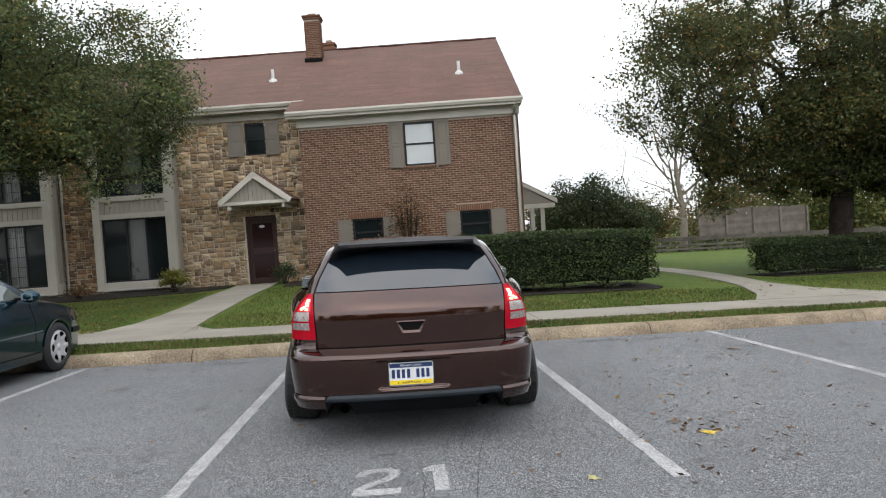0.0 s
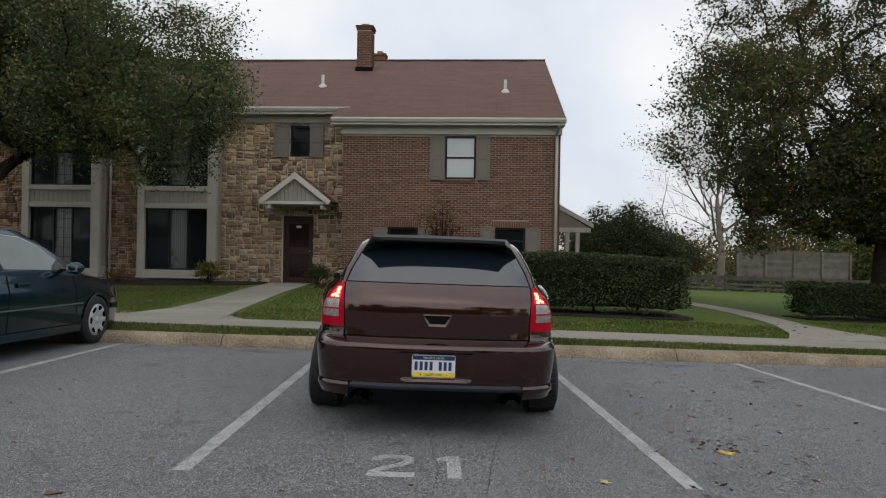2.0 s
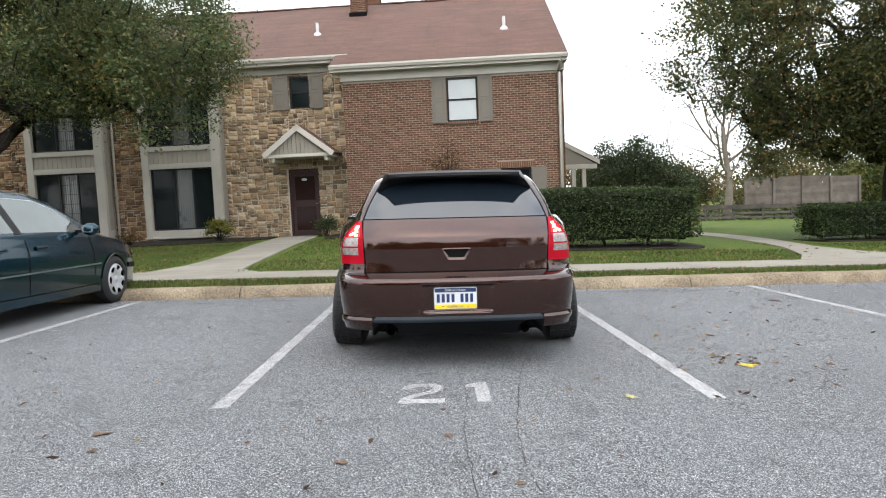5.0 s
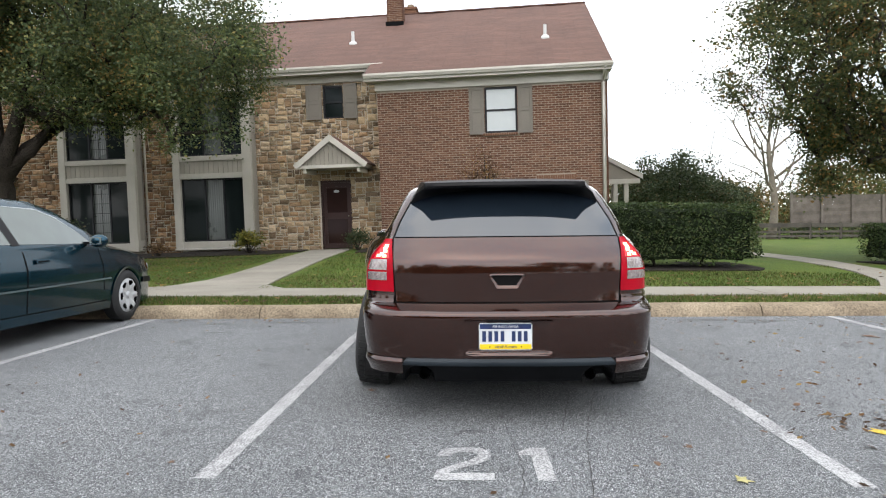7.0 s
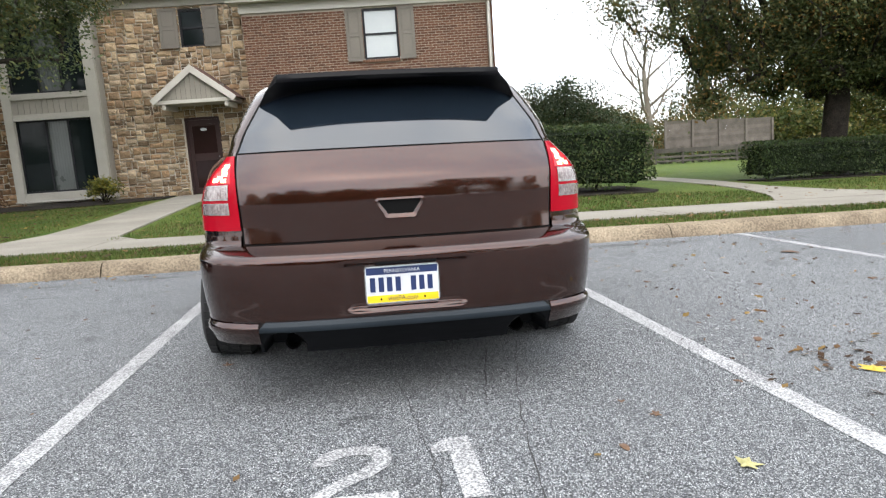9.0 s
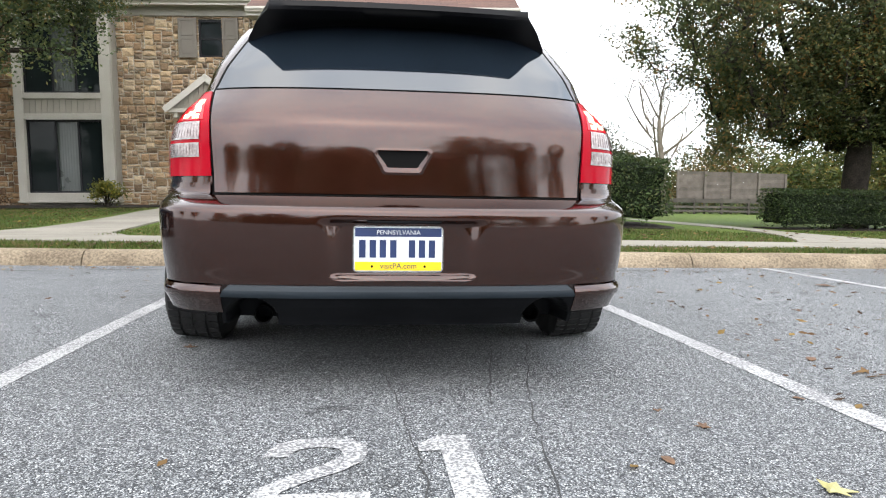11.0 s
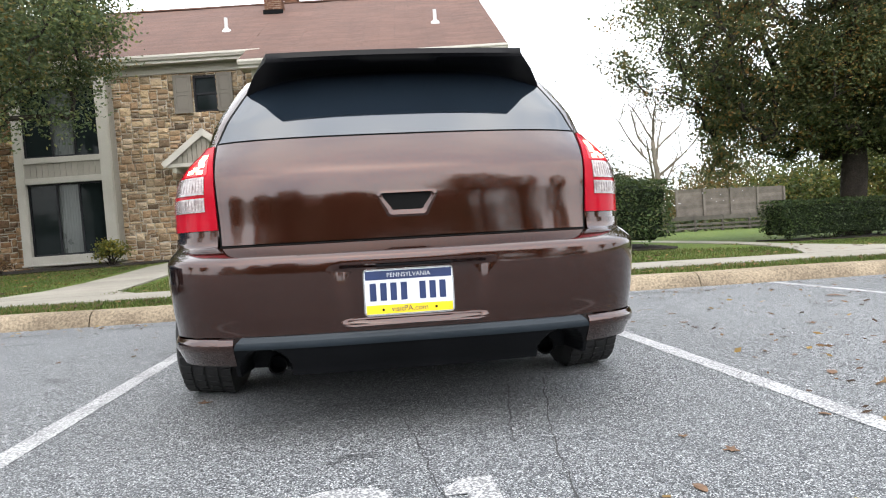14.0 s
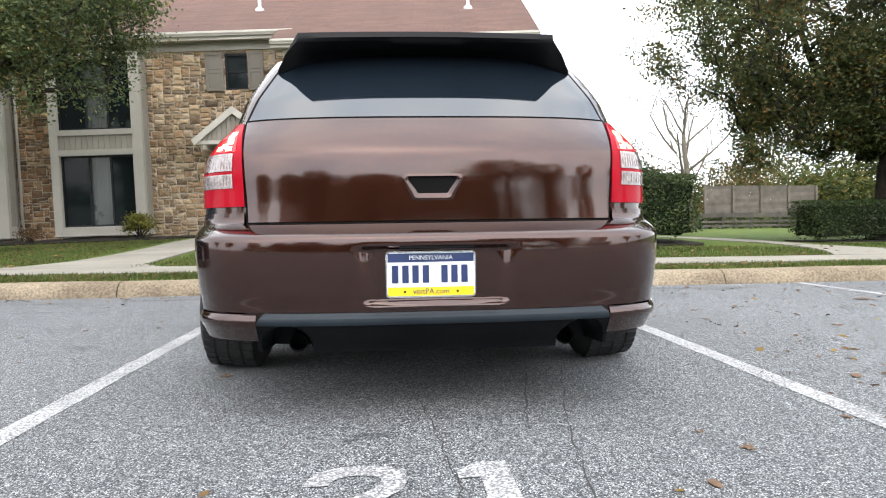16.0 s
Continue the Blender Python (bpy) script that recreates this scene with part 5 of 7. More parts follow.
zs_b = sorted({0.362, 0.375, 0.385, *np.linspace(0.39, 0.58, 34), 0.59, 0.60, 0.607, 0.613, 0.618, 0.622, 0.627, 0.633, 0.639, 0.645, 0.65})
w_at = lambda z: table(W_BODY, z) * 0.9995
bumper = tail_patch("bumper", zs_b, lambda z: -w_at(z), lambda z: w_at(z), 180, BROWN_PAINT, 0.012, "brown bumper with a plate recess", dip=plate_dip, sharp=40)
for sgn in (-1, 1):
    # corner risers beside the tailgate and the lower corner flaps
    lo = (lambda z: -w_at(z)) if sgn < 0 else (lambda z: 0.644)
    hi = (lambda z: -0.644) if sgn < 0 else (lambda z: w_at(z))
    tail_patch("bumper_corner", [0.640, 0.65, 0.66, 0.675, 0.685, 0.69], lo, hi, 14, BROWN_PAINT, 0.014, sharp=50)
    lo = (lambda z: -w_at(z)) if sgn < 0 else (lambda z: 0.583)
    hi = (lambda z: -0.583) if sgn < 0 else (lambda z: w_at(z))
    tail_patch("corner_flap", [0.266, 0.272, 0.28, 0.29, 0.30, 0.312, 0.322, 0.335, 0.345, 0.352, 0.357], lo, hi, 20, BROWN_PAINT, 0.020, sharp=50)
# raised lip under the plate
lip = [(-0.255, 0.384), (-0.2, 0.394), (0.0, 0.396), (0.2, 0.394), (0.255, 0.384), (0.2, 0.378), (0.0, 0.380), (-0.2, 0.378)]
vv = [(x, tail_y(x, z) - 0.030 + (0.030 if k in (0, 4) else 0.014 if k < 4 else 0.0), z) for k, (x, z) in enumerate(lip)]
vv += [(x, tail_y(x, z) + 0.03, z) for x, z in lip]
link("plate_lip", vv, [tuple(range(8))[::-1]] + [(k, (k + 1) % 8, 8 + (k + 1) % 8, 8 + k) for k in range(8)], BROWN_PAINT, bumper, smooth=True, sharp=30)
part("plate_lamp_strip", boxes([(-0.12, 0.12, 3.894, 3.935, 0.563, 0.572)], 0.003), BLACK_PLASTIC, bumper)

# lower strip and black valance with exhaust openings
strip_half = lambda z: table([(0.32, 0.582), (0.340, 0.578), (0.362, 0.555)], z)
tail_patch("lower_strip", [0.322, 0.327, 0.335, 0.345, 0.353, 0.358, 0.361], lambda z: -strip_half(z), lambda z: strip_half(z), 60, STRIP_PLASTIC, 0.022, "grey-blue plastic strip")


def valance_dip(x, z):
    return 0.16 * step(0.085, 0.072, math.hypot(abs(x) - 0.49, (z - 0.245) * 1.1))


tail_patch("valance", list(np.linspace(0.225, 0.323, 15)), lambda z: -0.590, lambda z: 0.590, 150, BLACK_PLASTIC, 0.016, "black lower valance", dip=valance_dip, sharp=50)
for sgn in (-1, 1):
    v, f = tube([(sgn * 0.47, 4.09, 0.240), (sgn * 0.47, 4.38, 0.25)], [0.032, 0.032], 16, cap=False)
    v2, f2 = tube([(sgn * 0.47, 4.095, 0.240), (sgn * 0.47, 4.37, 0.25)], [0.028, 0.028], 16, cap=False)
    link("exhaust_tip", v + v2, f + [tuple(i + len(v) for i in t[::-1]) for t in f2] + [(k, (k + 1) % 16, len(v) + (k + 1) % 16, len(v) + k) for k in range(16)], SEAM, wagon, "dull dark exhaust tip", smooth=True)
part("undertray", boxes([(-0.44, 0.46, 4.20, 5.6, 0.185, 0.24), (-0.80, 0.80, 5.2, 8.6, 0.17, 0.24)], 0.02), UNDERBODY, wagon)
part("axle", boxes([(-0.66, 0.66, 4.9, 5.03, 0.25, 0.33)], 0.02), BLACK_PLASTIC, wagon)
part("wheel_well", boxes([(-0.62, 0.62, 4.5, 5.5, 0.26, 0.9)], 0.05), SEAM, wagon)
part("wheel_well", boxes([(-0.60, 0.60, 7.5, 8.5, 0.26, 0.8)], 0.05), SEAM, wagon)

# big roof spoiler over the rear window
SP = 25
sp_rows = []
for k in range(SP):
    q = -1 + 2 * k / (SP - 1)
    end = abs(q) ** 2.6
    t_ = 0.466 * q
    lowx, lowz, lowy = 0.566 * q, 1.296 - 0.072 * end, 4.415 - 0.03 * end
    sp_rows.append([(t_, 4.205 + 0.012 * q * q, 1.342 - 0.004 * q * q), (t_, 4.200 + 0.012 * q * q, 1.322 - 0.004 * q * q), (t_ * 1.015, 4.215, 1.312 - 0.008 * end), ((t_ + lowx) / 2 * 1.015, 4.30, 1.312 - 0.030 * end), (lowx * 0.99, lowy - 0.03, lowz + 0.010), (lowx, lowy, lowz - 0.010), (lowx * 1.0, lowy + 0.12, lowz + 0.052), (0.545 * q, 4.72, 1.386 - 0.03 * end), ((t_ + 0.54 * q) / 2, 4.45, 1.374 - 0.012 * end)])
m_ = len(sp_rows[0])
vv = [p for r in sp_rows for p in r]
ff = [(k * m_ + i, k * m_ + (i + 1) % m_, (k + 1) * m_ + (i + 1) % m_, (k + 1) * m_ + i) for k in range(SP - 1) for i in range(m_)]
ff += [tuple(range(m_))[::-1], tuple(range((SP - 1) * m_, SP * m_))]
link("roof_spoiler", vv, ff, GLOSS_BLACK, wagon, "wide gloss black roof spoiler", smooth=True, sharp=35)

# tail lamps
tl_in = lambda z: table([(0.712, 0.642), (0.9, 0.650), (1.012, 0.664)], z)
for sgn in (-1, 1):
    def edge(a, b, s=sgn):
        """Left and right edge functions for one side of the car."""
        return (lambda z: -b(z), lambda z: -a(z)) if s < 0 else (a, b)

    full = lambda z: table(W_BODY, z) * 0.9999
    lo, hi = edge(tl_in, full)
    zs_t = list(np.linspace(0.712, 1.014, 20))
    lamp = tail_patch("tail_lamp", zs_t, lo, hi, 24, RED_LENS, 0.016, "red tail lamp, lit at the top", thick=0.05)
    wid = lambda z: table(W_BODY, z) * 0.985 - tl_in(z)
    lo, hi = edge(lambda z: tl_in(z) + 0.22 * wid(z), lambda z: tl_in(z) + 0.93 * wid(z))
    for za, zb in ((0.776, 0.824), (0.836, 0.897)):
        lens = tail_patch("clear_lens", list(np.linspace(za, zb, 8)), lo, hi, 16, CLEAR_LENS, 0.0205, "clear reversing and indicator lens", parent=lamp, thick=0.006)
        for k in range(9):
            kr = 0.27 + 0.072 * k
            rl, rh = edge(lambda z: tl_in(z) + kr * wid(z), lambda z: tl_in(z) + kr * wid(z) + 0.0022)
            tail_patch("rib", [za + 0.008, (za + zb) / 2, zb - 0.006], rl, rh, 2, CLEAR_LENS, 0.0225, parent=lens, thick=0.003)
    lo, hi = edge(lambda z: tl_in(z) + 0.10 * wid(z) + 0.008, lambda z: tl_in(z) + 0.8 * wid(z))
    lit = tail_patch("brake_lamp", list(np.linspace(0.903, 0.985, 8)), lo, hi, 14, LIT_RED, 0.0185, "glowing brake lamp", parent=lamp, thick=0.004)
    for k, (kx, zc) in enumerate(((0.25, 0.972), (0.30, 0.957), (0.27, 0.940), (0.42, 0.927), (0.55, 0.918), (0.28, 0.915))):
        lo, hi = edge(lambda z: tl_in(z) + kx * wid(z), lambda z: tl_in(z) + kx * wid(z) + 0.024)
        tail_patch("bulb", [zc - 0.008, zc, zc + 0.008], lo, hi, 4, LIT_CORE, 0.021, parent=lit, thick=0.002)

# licence plate: writing as plain bars
def rounded_sheet(half, z0, z1, y0, y1, r):
    """An upright sheet with rounded corners."""
    ring = []
    for cx, cz, a0 in ((half - r, z1 - r, 0), (-half + r, z1 - r, 90), (-half + r, z0 + r, 180), (half - r, z0 + r, 270)):
        ring += [(cx + r * math.cos(math.radians(a0 + 15 * k)), cz + r * math.sin(math.radians(a0 + 15 * k))) for k in range(7)]
    n = len(ring)
    vv = [(x, y0, z) for x, z in ring] + [(x, y1, z) for x, z in ring]
    return vv, [tuple(range(n)), tuple(range(n, 2 * n))[::-1]] + [(i, n + i, n + (i + 1) % n, (i + 1) % n) for i in range(n)]


v, f = rounded_sheet(0.1525, 0.400, 0.552, 3.965, 3.968, 0.012)
plate = link("licence_plate", v, f, PLATE_WHITE, wagon, "white licence plate with blue and yellow bands", matrix=Matrix.Translation((-0.017, -0.050, 0.037)) @ Matrix.Diagonal((0.93, 1, 0.93, 1)))
v, f = rounded_sheet(0.1575, 0.395, 0.557, 3.9675, 3.9705, 0.015)
link("frame_rim", v, f, CHROME, plate, "thin bright plate frame")
part("blue_band", boxes([(-0.150, 0.150, 3.9635, 3.965, 0.520, 0.550)]), PLATE_BLUE, plate)
part("yellow_band", boxes([(-0.150, 0.150, 3.9635, 3.965, 0.402, 0.432)]), PLATE_YELLOW, plate)
for x0 in (-0.130, -0.094, -0.059, -0.023, 0.042, 0.077, 0.112):
    part("bar", boxes([(x0 - 0.006, x0 + 0.022 - 0.006, 3.9635, 3.965, 0.447, 0.508)]), PLATE_BLUE, plate)


def lettering(words, size, at, material, parent):
    """Flat letters standing on the plate."""
    cu = bpy.data.curves.new("lettering", "FONT")
    cu.body, cu.size, cu.extrude, cu.align_x = words, size, 0.0004, "CENTER"
    tmp = bpy.data.objects.new("lettering", cu)
    scene.collection.objects.link(tmp)
    me = bpy.data.meshes.new_from_object(tmp.evaluated_get(bpy.context.evaluated_depsgraph_get()))
    bpy.data.objects.remove(tmp)
    ob = new("lettering", me)
    me.materials.clear()
    me.materials.append(material)
    ob.parent = parent
    ob.matrix_local = Matrix.Translation(at) @ Matrix.Rotation(radians(90), 4, "X")
    return ob


lettering("PENNSYLVANIA", 0.0215, (0.0, 3.9625, 0.5275), PLATE_WHITE, plate)
lettering("visitPA.com", 0.027, (0.0, 3.9625, 0.409), PLATE_BLUE, plate)
for x in (-0.092, 0.092):
    part("bolt", boxes([(x - 0.004, x + 0.004, 3.961, 3.965, 0.412, 0.420)], 0.002), UNDERBODY, plate)


def road_wheel(radius, width, rim_r, spokes, tyre_m, rim_m, well):
    """A tyre and rim about the x axis, face towards +x."""
    w = empty("wheel", Matrix.Identity(4), "", "")
    prof = [(-width / 2 + 0.01, rim_r), (-width / 2, rim_r + 0.03), (-width / 2 + 0.012, radius - 0.035), (-width / 2 + 0.04, radius - 0.006), (-width / 6, radius), (width / 6, radius), (width / 2 - 0.04, radius - 0.006), (width / 2 - 0.012, radius - 0.035), (width / 2, rim_r + 0.03), (width / 2 - 0.01, rim_r)]
    n = 48
    vv = [(x, r * math.cos(2 * math.pi * k / n), r * math.sin(2 * math.pi * k / n)) for k in range(n) for x, r in prof]
    p = len(prof)
    ff = [(k * p + i, k * p + i + 1, ((k + 1) % n) * p + i + 1, ((k + 1) % n) * p + i) for k in range(n) for i in range(p - 1)]
    link("tyre", vv, ff, tyre_m, w, smooth=True, sharp=40)
    bm = bmesh.new()
    # tread blocks
    for k in range(n):
        a = 2 * math.pi * k / n
        for x in (-width * 0.30, -width * 0.10, width * 0.10, width * 0.30):
            m = Matrix.Rotation(a + (0.03 if x > 0 else 0), 4, "X") @ Matrix.Translation((x, 0, radius - 0.001)) @ Matrix.Diagonal((width * 0.15, radius * 0.10, 0.010, 1))
            bmesh.ops.create_cube(bm, size=1.0, matrix=m)
    part("tread", bm, tyre_m, w)
    bm = bmesh.new()
    bmesh.ops.create_cone(bm, cap_ends=True, segments=40, radius1=rim_r + 0.004, radius2=rim_r - 0.012, depth=0.05, matrix=Matrix.Translation((width / 2 - 0.045, 0, 0)) @ Matrix.Rotation(radians(90), 4, "Y"))
    rim = part("rim", bm, well, w, smooth=True)
    for k in range(spokes):
        a = 2 * math.pi * k / spokes
        pts = [(-0.036, 0.04), (0.036, 0.04), (0.050, rim_r * 0.62), (0.062, rim_r * 0.93), (-0.062, rim_r * 0.93), (-0.03, rim_r * 0.62)]
        c, s = math.cos(a), math.sin(a)
        sv = [(width / 2 + dx - 0.012, c * u - s * r, s * u + c * r) for dx in (0.0, -0.03) for u, r in pts]
        link("spoke", sv, [tuple(range(6)), tuple(range(6, 12))[::-1]] + [(i, (i + 1) % 6, 6 + (i + 1) % 6, 6 + i) for i in range(6)], rim_m, rim)
    v1, f1 = [], []
    for k in range(40):
        a = 2 * math.pi * k / 40
        for r, x in ((rim_r, width / 2 - 0.02), (rim_r - 0.005, width / 2 - 0.002), (rim_r * 0.90, width / 2 - 0.006), (rim_r * 0.88, width / 2 - 0.03)):
            v1.append((x, r * math.cos(a), r * math.sin(a)))
    f1 = [(k * 4 + i, k * 4 + i + 1, ((k + 1) % 40) * 4 + i + 1, ((k + 1) % 40) * 4 + i) for k in range(40) for i in range(3)]
    link("rim_ring", v1, f1, rim_m, rim, smooth=True)
    bm = bmesh.new()
    bmesh.ops.create_cone(bm, cap_ends=True, segments=24, radius1=0.052, radius2=0.044, depth=0.03, matrix=Matrix.Translation((width / 2 - 0.008, 0, 0)) @ Matrix.Rotation(radians(90), 4, "Y"))
    part("hub_cap", bm, rim_m, rim, smooth=True)
    return w


def cover_wheel(radius, width, r_cover, holes):
    """A tyre with a full silver wheel cover that has slots near its rim."""
    w = empty("wheel", Matrix.Identity(4), "", "")
    prof = [(-width / 2 + 0.01, r_cover), (-width / 2, r_cover + 0.03), (-width / 2 + 0.012, radius - 0.03), (-width / 2 + 0.035, radius - 0.005), (0, radius), (width / 2 - 0.035, radius - 0.005), (width / 2 - 0.012, radius - 0.03), (width / 2, r_cover + 0.035), (width / 2 - 0.004, r_cover + 0.012), (width / 2 - 0.02, r_cover)]
    n, p_ = 48, len(prof)
    vv = [(x, r * math.cos(2 * math.pi * k / n), r * math.sin(2 * math.pi * k / n)) for k in range(n) for x, r in prof]
    link("tyre", vv, [(k * p_ + i, k * p_ + i + 1, ((k + 1) % n) * p_ + i + 1, ((k + 1) % n) * p_ + i) for k in range(n) for i in range(p_ - 1)], TYRE, w, smooth=True, sharp=40)
    bm = bmesh.new()
    bmesh.ops.create_cone(bm, cap_ends=True, segments=32, radius1=r_cover + 0.01, radius2=r_cover + 0.01, depth=0.02, matrix=Matrix.Translation((width / 2 - 0.06, 0, 0)) @ Matrix.Rotation(radians(90), 4, "Y"))
    rim = part("rim", bm, SEAM, w, smooth=True)
    rings = [0.0, 0.12, 0.2, 0.24, 0.28, 0.36, 0.44, 0.5, 0.55, 0.6, 0.65, 0.7, 0.75, 0.8, 0.85, 0.9, 0.94, 0.98, 1.02]
    dome = [(0, -0.004), (0.2, -0.004), (0.24, -0.012), (0.5, -0.002), (0.8, 0.0), (0.9, 0.002), (0.94, -0.006), (1.02, -0.016)]
    m = holes * 16
    cv, cf = [], []
    for q in rings:
        for k in range(m):
            a = 2 * math.pi * k / m
            u = ((k / 16) % 1.0 - 0.5) * 2 * math.pi / holes * q
            ridge = 0.010 * step(0.16, 0.0, abs(abs(u) - 0.27)) * step(0.28, 0.45, q) * step(0.92, 0.8, q)
            cv.append((width / 2 + table(dome, q) - 0.004 + ridge, r_cover * q * math.cos(a), r_cover * q * math.sin(a)))
    for i in range(len(rings) - 1):
        q = (rings[i] + rings[i + 1]) / 2
        for k in range(m):
            u = (((k + 0.5) / 16) % 1.0 - 0.5) * 2 * math.pi / holes * q
            if ((q - 0.755) / 0.165) ** 2 + (u / (0.11 + 0.17 * (q - 0.6) / 0.3)) ** 2 < 1:
                continue
            j = (k + 1) % m
            cf.append((i * m + k, i * m + j, (i + 1) * m + j, (i + 1) * m + k))
    link("wheel_cover", cv, cf, WHEEL_COVER, rim, "silver plastic wheel cover with slots", smooth=True, sharp=50)
    bm = bmesh.new()
    bmesh.ops.create_cone(bm, cap_ends=True, segments=24, radius1=0.034, radius2=0.028, depth=0.012, matrix=Matrix.Translation((width / 2 - 0.004, 0, 0)) @ Matrix.Rotation(radians(90), 4, "Y"))
    part("hub_cap", bm, WHEEL_COVER, rim, smooth=True)
    return w


def set_wheel(w, parent, m):
    w.parent = parent
    w.matrix_local = m
    return w


wheel_a = set_wheel(road_wheel(0.345, 0.27, 0.24, 5, TYRE, ALLOY, SEAM), wagon, pose(0.83, WHEEL_Y, WHEEL_Z, 0, -6, 0))
for x, y, turn_, tilt in ((-0.83, WHEEL_Y, 180, 6), (0.80, FRONT_Y, 0, -2), (-0.80, FRONT_Y, 180, 2)):
    wc_ = copy_thing(wheel_a, pose(x, y, WHEEL_Z, 0, tilt, 0) @ pose(0, 0, 0, 0, 0, turn_))
# door mirrors
for sgn in (-1, 1):
    bm = bmesh.new()
    bmesh.ops.create_uvsphere(bm, u_segments=16, v_segments=10, radius=1.0, matrix=Matrix.LocRotScale((sgn * 0.985, 6.62, 1.01), None, (0.10, 0.07, 0.072)))
    mir = part("mirror", bm, BROWN_PAINT, wagon, smooth=True)
    part("mirror_arm", boxes([(min(sgn * 0.84, sgn * 0.95), max(sgn * 0.84, sgn * 0.95), 6.62, 6.68, 0.96, 0.99)], 0.008), BLACK_PLASTIC, mir)
    part("mirror_glass", boxes([(sgn * 0.985 - 0.08, sgn * 0.985 + 0.08, 6.552, 6.558, 0.965, 1.055)], 0.002), MIRROR_GLASS, mir)


# ---- the dark green sedan ----
SX, SY = -5.30, 5.46
sedan = empty("sedan", LOT @ Matrix.Translation((SX, SY, 0)) @ Matrix.Rotation(radians(-1.3), 4, "Z") @ Matrix.Translation((0, -SY - 0.30, 0)) @ Matrix.Diagonal((1, 1.055, 1, 1)), "dark teal green four-door sedan with silver wheel covers", "car")
S_F, S_R, S_NOSE, S_TAIL = 8.22, 5.46, 9.14, 4.36
S_TOP = [(4.36, 0.62), (4.40, 0.86), (4.6, 0.955), (5.1, 0.985), (5.3, 1.0), (5.75, 1.27), (6.1, 1.385), (6.5, 1.415), (6.95, 1.40), (7.3, 1.30), (7.75, 1.05), (8.0, 0.955), (8.5, 0.865), (8.9, 0.765), (9.08, 0.66), (9.14, 0.55)]
S_BELT = [(4.36, 0.62), (4.45, 0.86), (5.0, 0.93), (6.0, 0.935), (7.0, 0.925), (7.75, 0.905), (8.3, 0.85), (8.9, 0.73), (9.14, 0.52)]
S_W = [(4.36, 0.70), (4.5, 0.80), (5.0, 0.87), (6.0, 0.89), (7.2, 0.89), (8.0, 0.87), (8.6, 0.83), (8.95, 0.74), (9.14, 0.60)]


def sedan_x(y, z):
    """Half width of the sedan at a place along it and a height."""
    w, belt, top = table(S_W, y), table(S_BELT, y), table(S_TOP, y)
    if z <= belt:
        k = z / belt
        return w * (0.955 + 0.045 * math.sin(min(1, k * 1.25) * math.pi / 2) - 0.06 * step(0.75, 1.0, k))
    cabin = min(step(5.0, 5.35, y), step(8.0, 7.7, y))
    k = (z - belt) / max(0.02, top - belt)
    lid, side = 1 - 0.2 * k, 1 - 0.32 * (z - belt) / 0.475
    return w * 0.94 * (lid + (side - lid) * cabin)


def sedan_body():
    ysn = sorted({*np.linspace(4.36, 9.14, 60), 4.40, 4.5, 5.10, 5.12, 5.8, 5.82, 7.86, 7.88, 8.56, 8.58, 9.0, 9.08})
    rows = []
    for y in ysn:
        low = 0.20
        for c in (S_R, S_F):
            if abs(y - c) < 0.345:
                low = max(low, 0.30 + math.sqrt(0.345 ** 2 - (y - c) ** 2))
        belt, top = table(S_BELT, y), table(S_TOP, y)
        col = []
        for k in (0, 0.12, 0.3, 0.5, 0.7, 0.85, 0.93, 1.0):
            z = low + (belt - low) * k
            col.append((sedan_x(y, z), y, z))
        for k in (0.12, 0.35, 0.6, 0.8, 0.93, 1.0):
            z = belt + (top - belt) * k
            col.append((sedan_x(y, z) * (1 if k < 0.9 else 0.985 if k < 1 else 0.945), y, z))
        col.append((0.0, y, top + (0.02 if top > 1.2 else 0.012)))
        rows.append(col)
    n = len(rows[0]) * 2 - 1
    verts = []
    for col in rows:
        verts += [(-x, y, z) for x, y, z in col[:-1]] + [col[-1]] + [p for p in col[-2::-1]]
    faces = grid_faces(len(rows), n)
    faces += [tuple(range(n)), tuple(range((len(rows) - 1) * n, len(rows) * n))[::-1]]
    return verts, [t[::-1] for t in faces]


v, f = sedan_body()
link("body", v, f, GREEN_PAINT, sedan, "dark teal green metallic body", smooth=True, sharp=35)


def sedan_patch(name, poly, sgn, material, out, label="", parent=None):
    """A panel on the sedan's side from an outline in y and z."""
    bm = bmesh.new()
    bm.faces.new([bm.verts.new((0, y, z)) for y, z in poly])
    bmesh.ops.triangulate(bm, faces=bm.faces[:])
    for _ in range(3):
        bmesh.ops.subdivide_edges(bm, edges=[e for e in bm.edges if e.calc_length() > 0.12], cuts=1, use_grid_fill=False)
        bmesh.ops.triangulate(bm, faces=bm.faces[:])
    for q in bm.verts:
        q.co.x = sgn * (sedan_x(q.co.y, q.co.z) + out)
    bmesh.ops.recalc_face_normals(bm, faces=bm.faces)
    ob = part(name, bm, material, parent or sedan, label, smooth=True)
    return ob


REAR_WIN = [(5.52, 0.965), (6.36, 0.965), (6.30, 1.335), (6.02, 1.315), (5.80, 1.23), (5.62, 1.12)]
FRONT_WIN = [(6.44, 0.965), (7.60, 0.955), (7.45, 1.08), (7.20, 1.235), (6.95, 1.315), (6.38, 1.338)]
QUARTER = [(5.28, 0.985), (5.45, 0.975), (5.54, 1.10), (5.66, 1.20)]


def offset_poly(poly, d):
    cx, cz = sum(p[0] for p in poly) / len(poly), sum(p[1] for p in poly) / len(poly)
    out = []
    for y, z in poly:
        r = math.hypot(y - cx, z - cz)
        out.append((y + (y - cx) / r * d, z + (z - cz) / r * d))
    return out


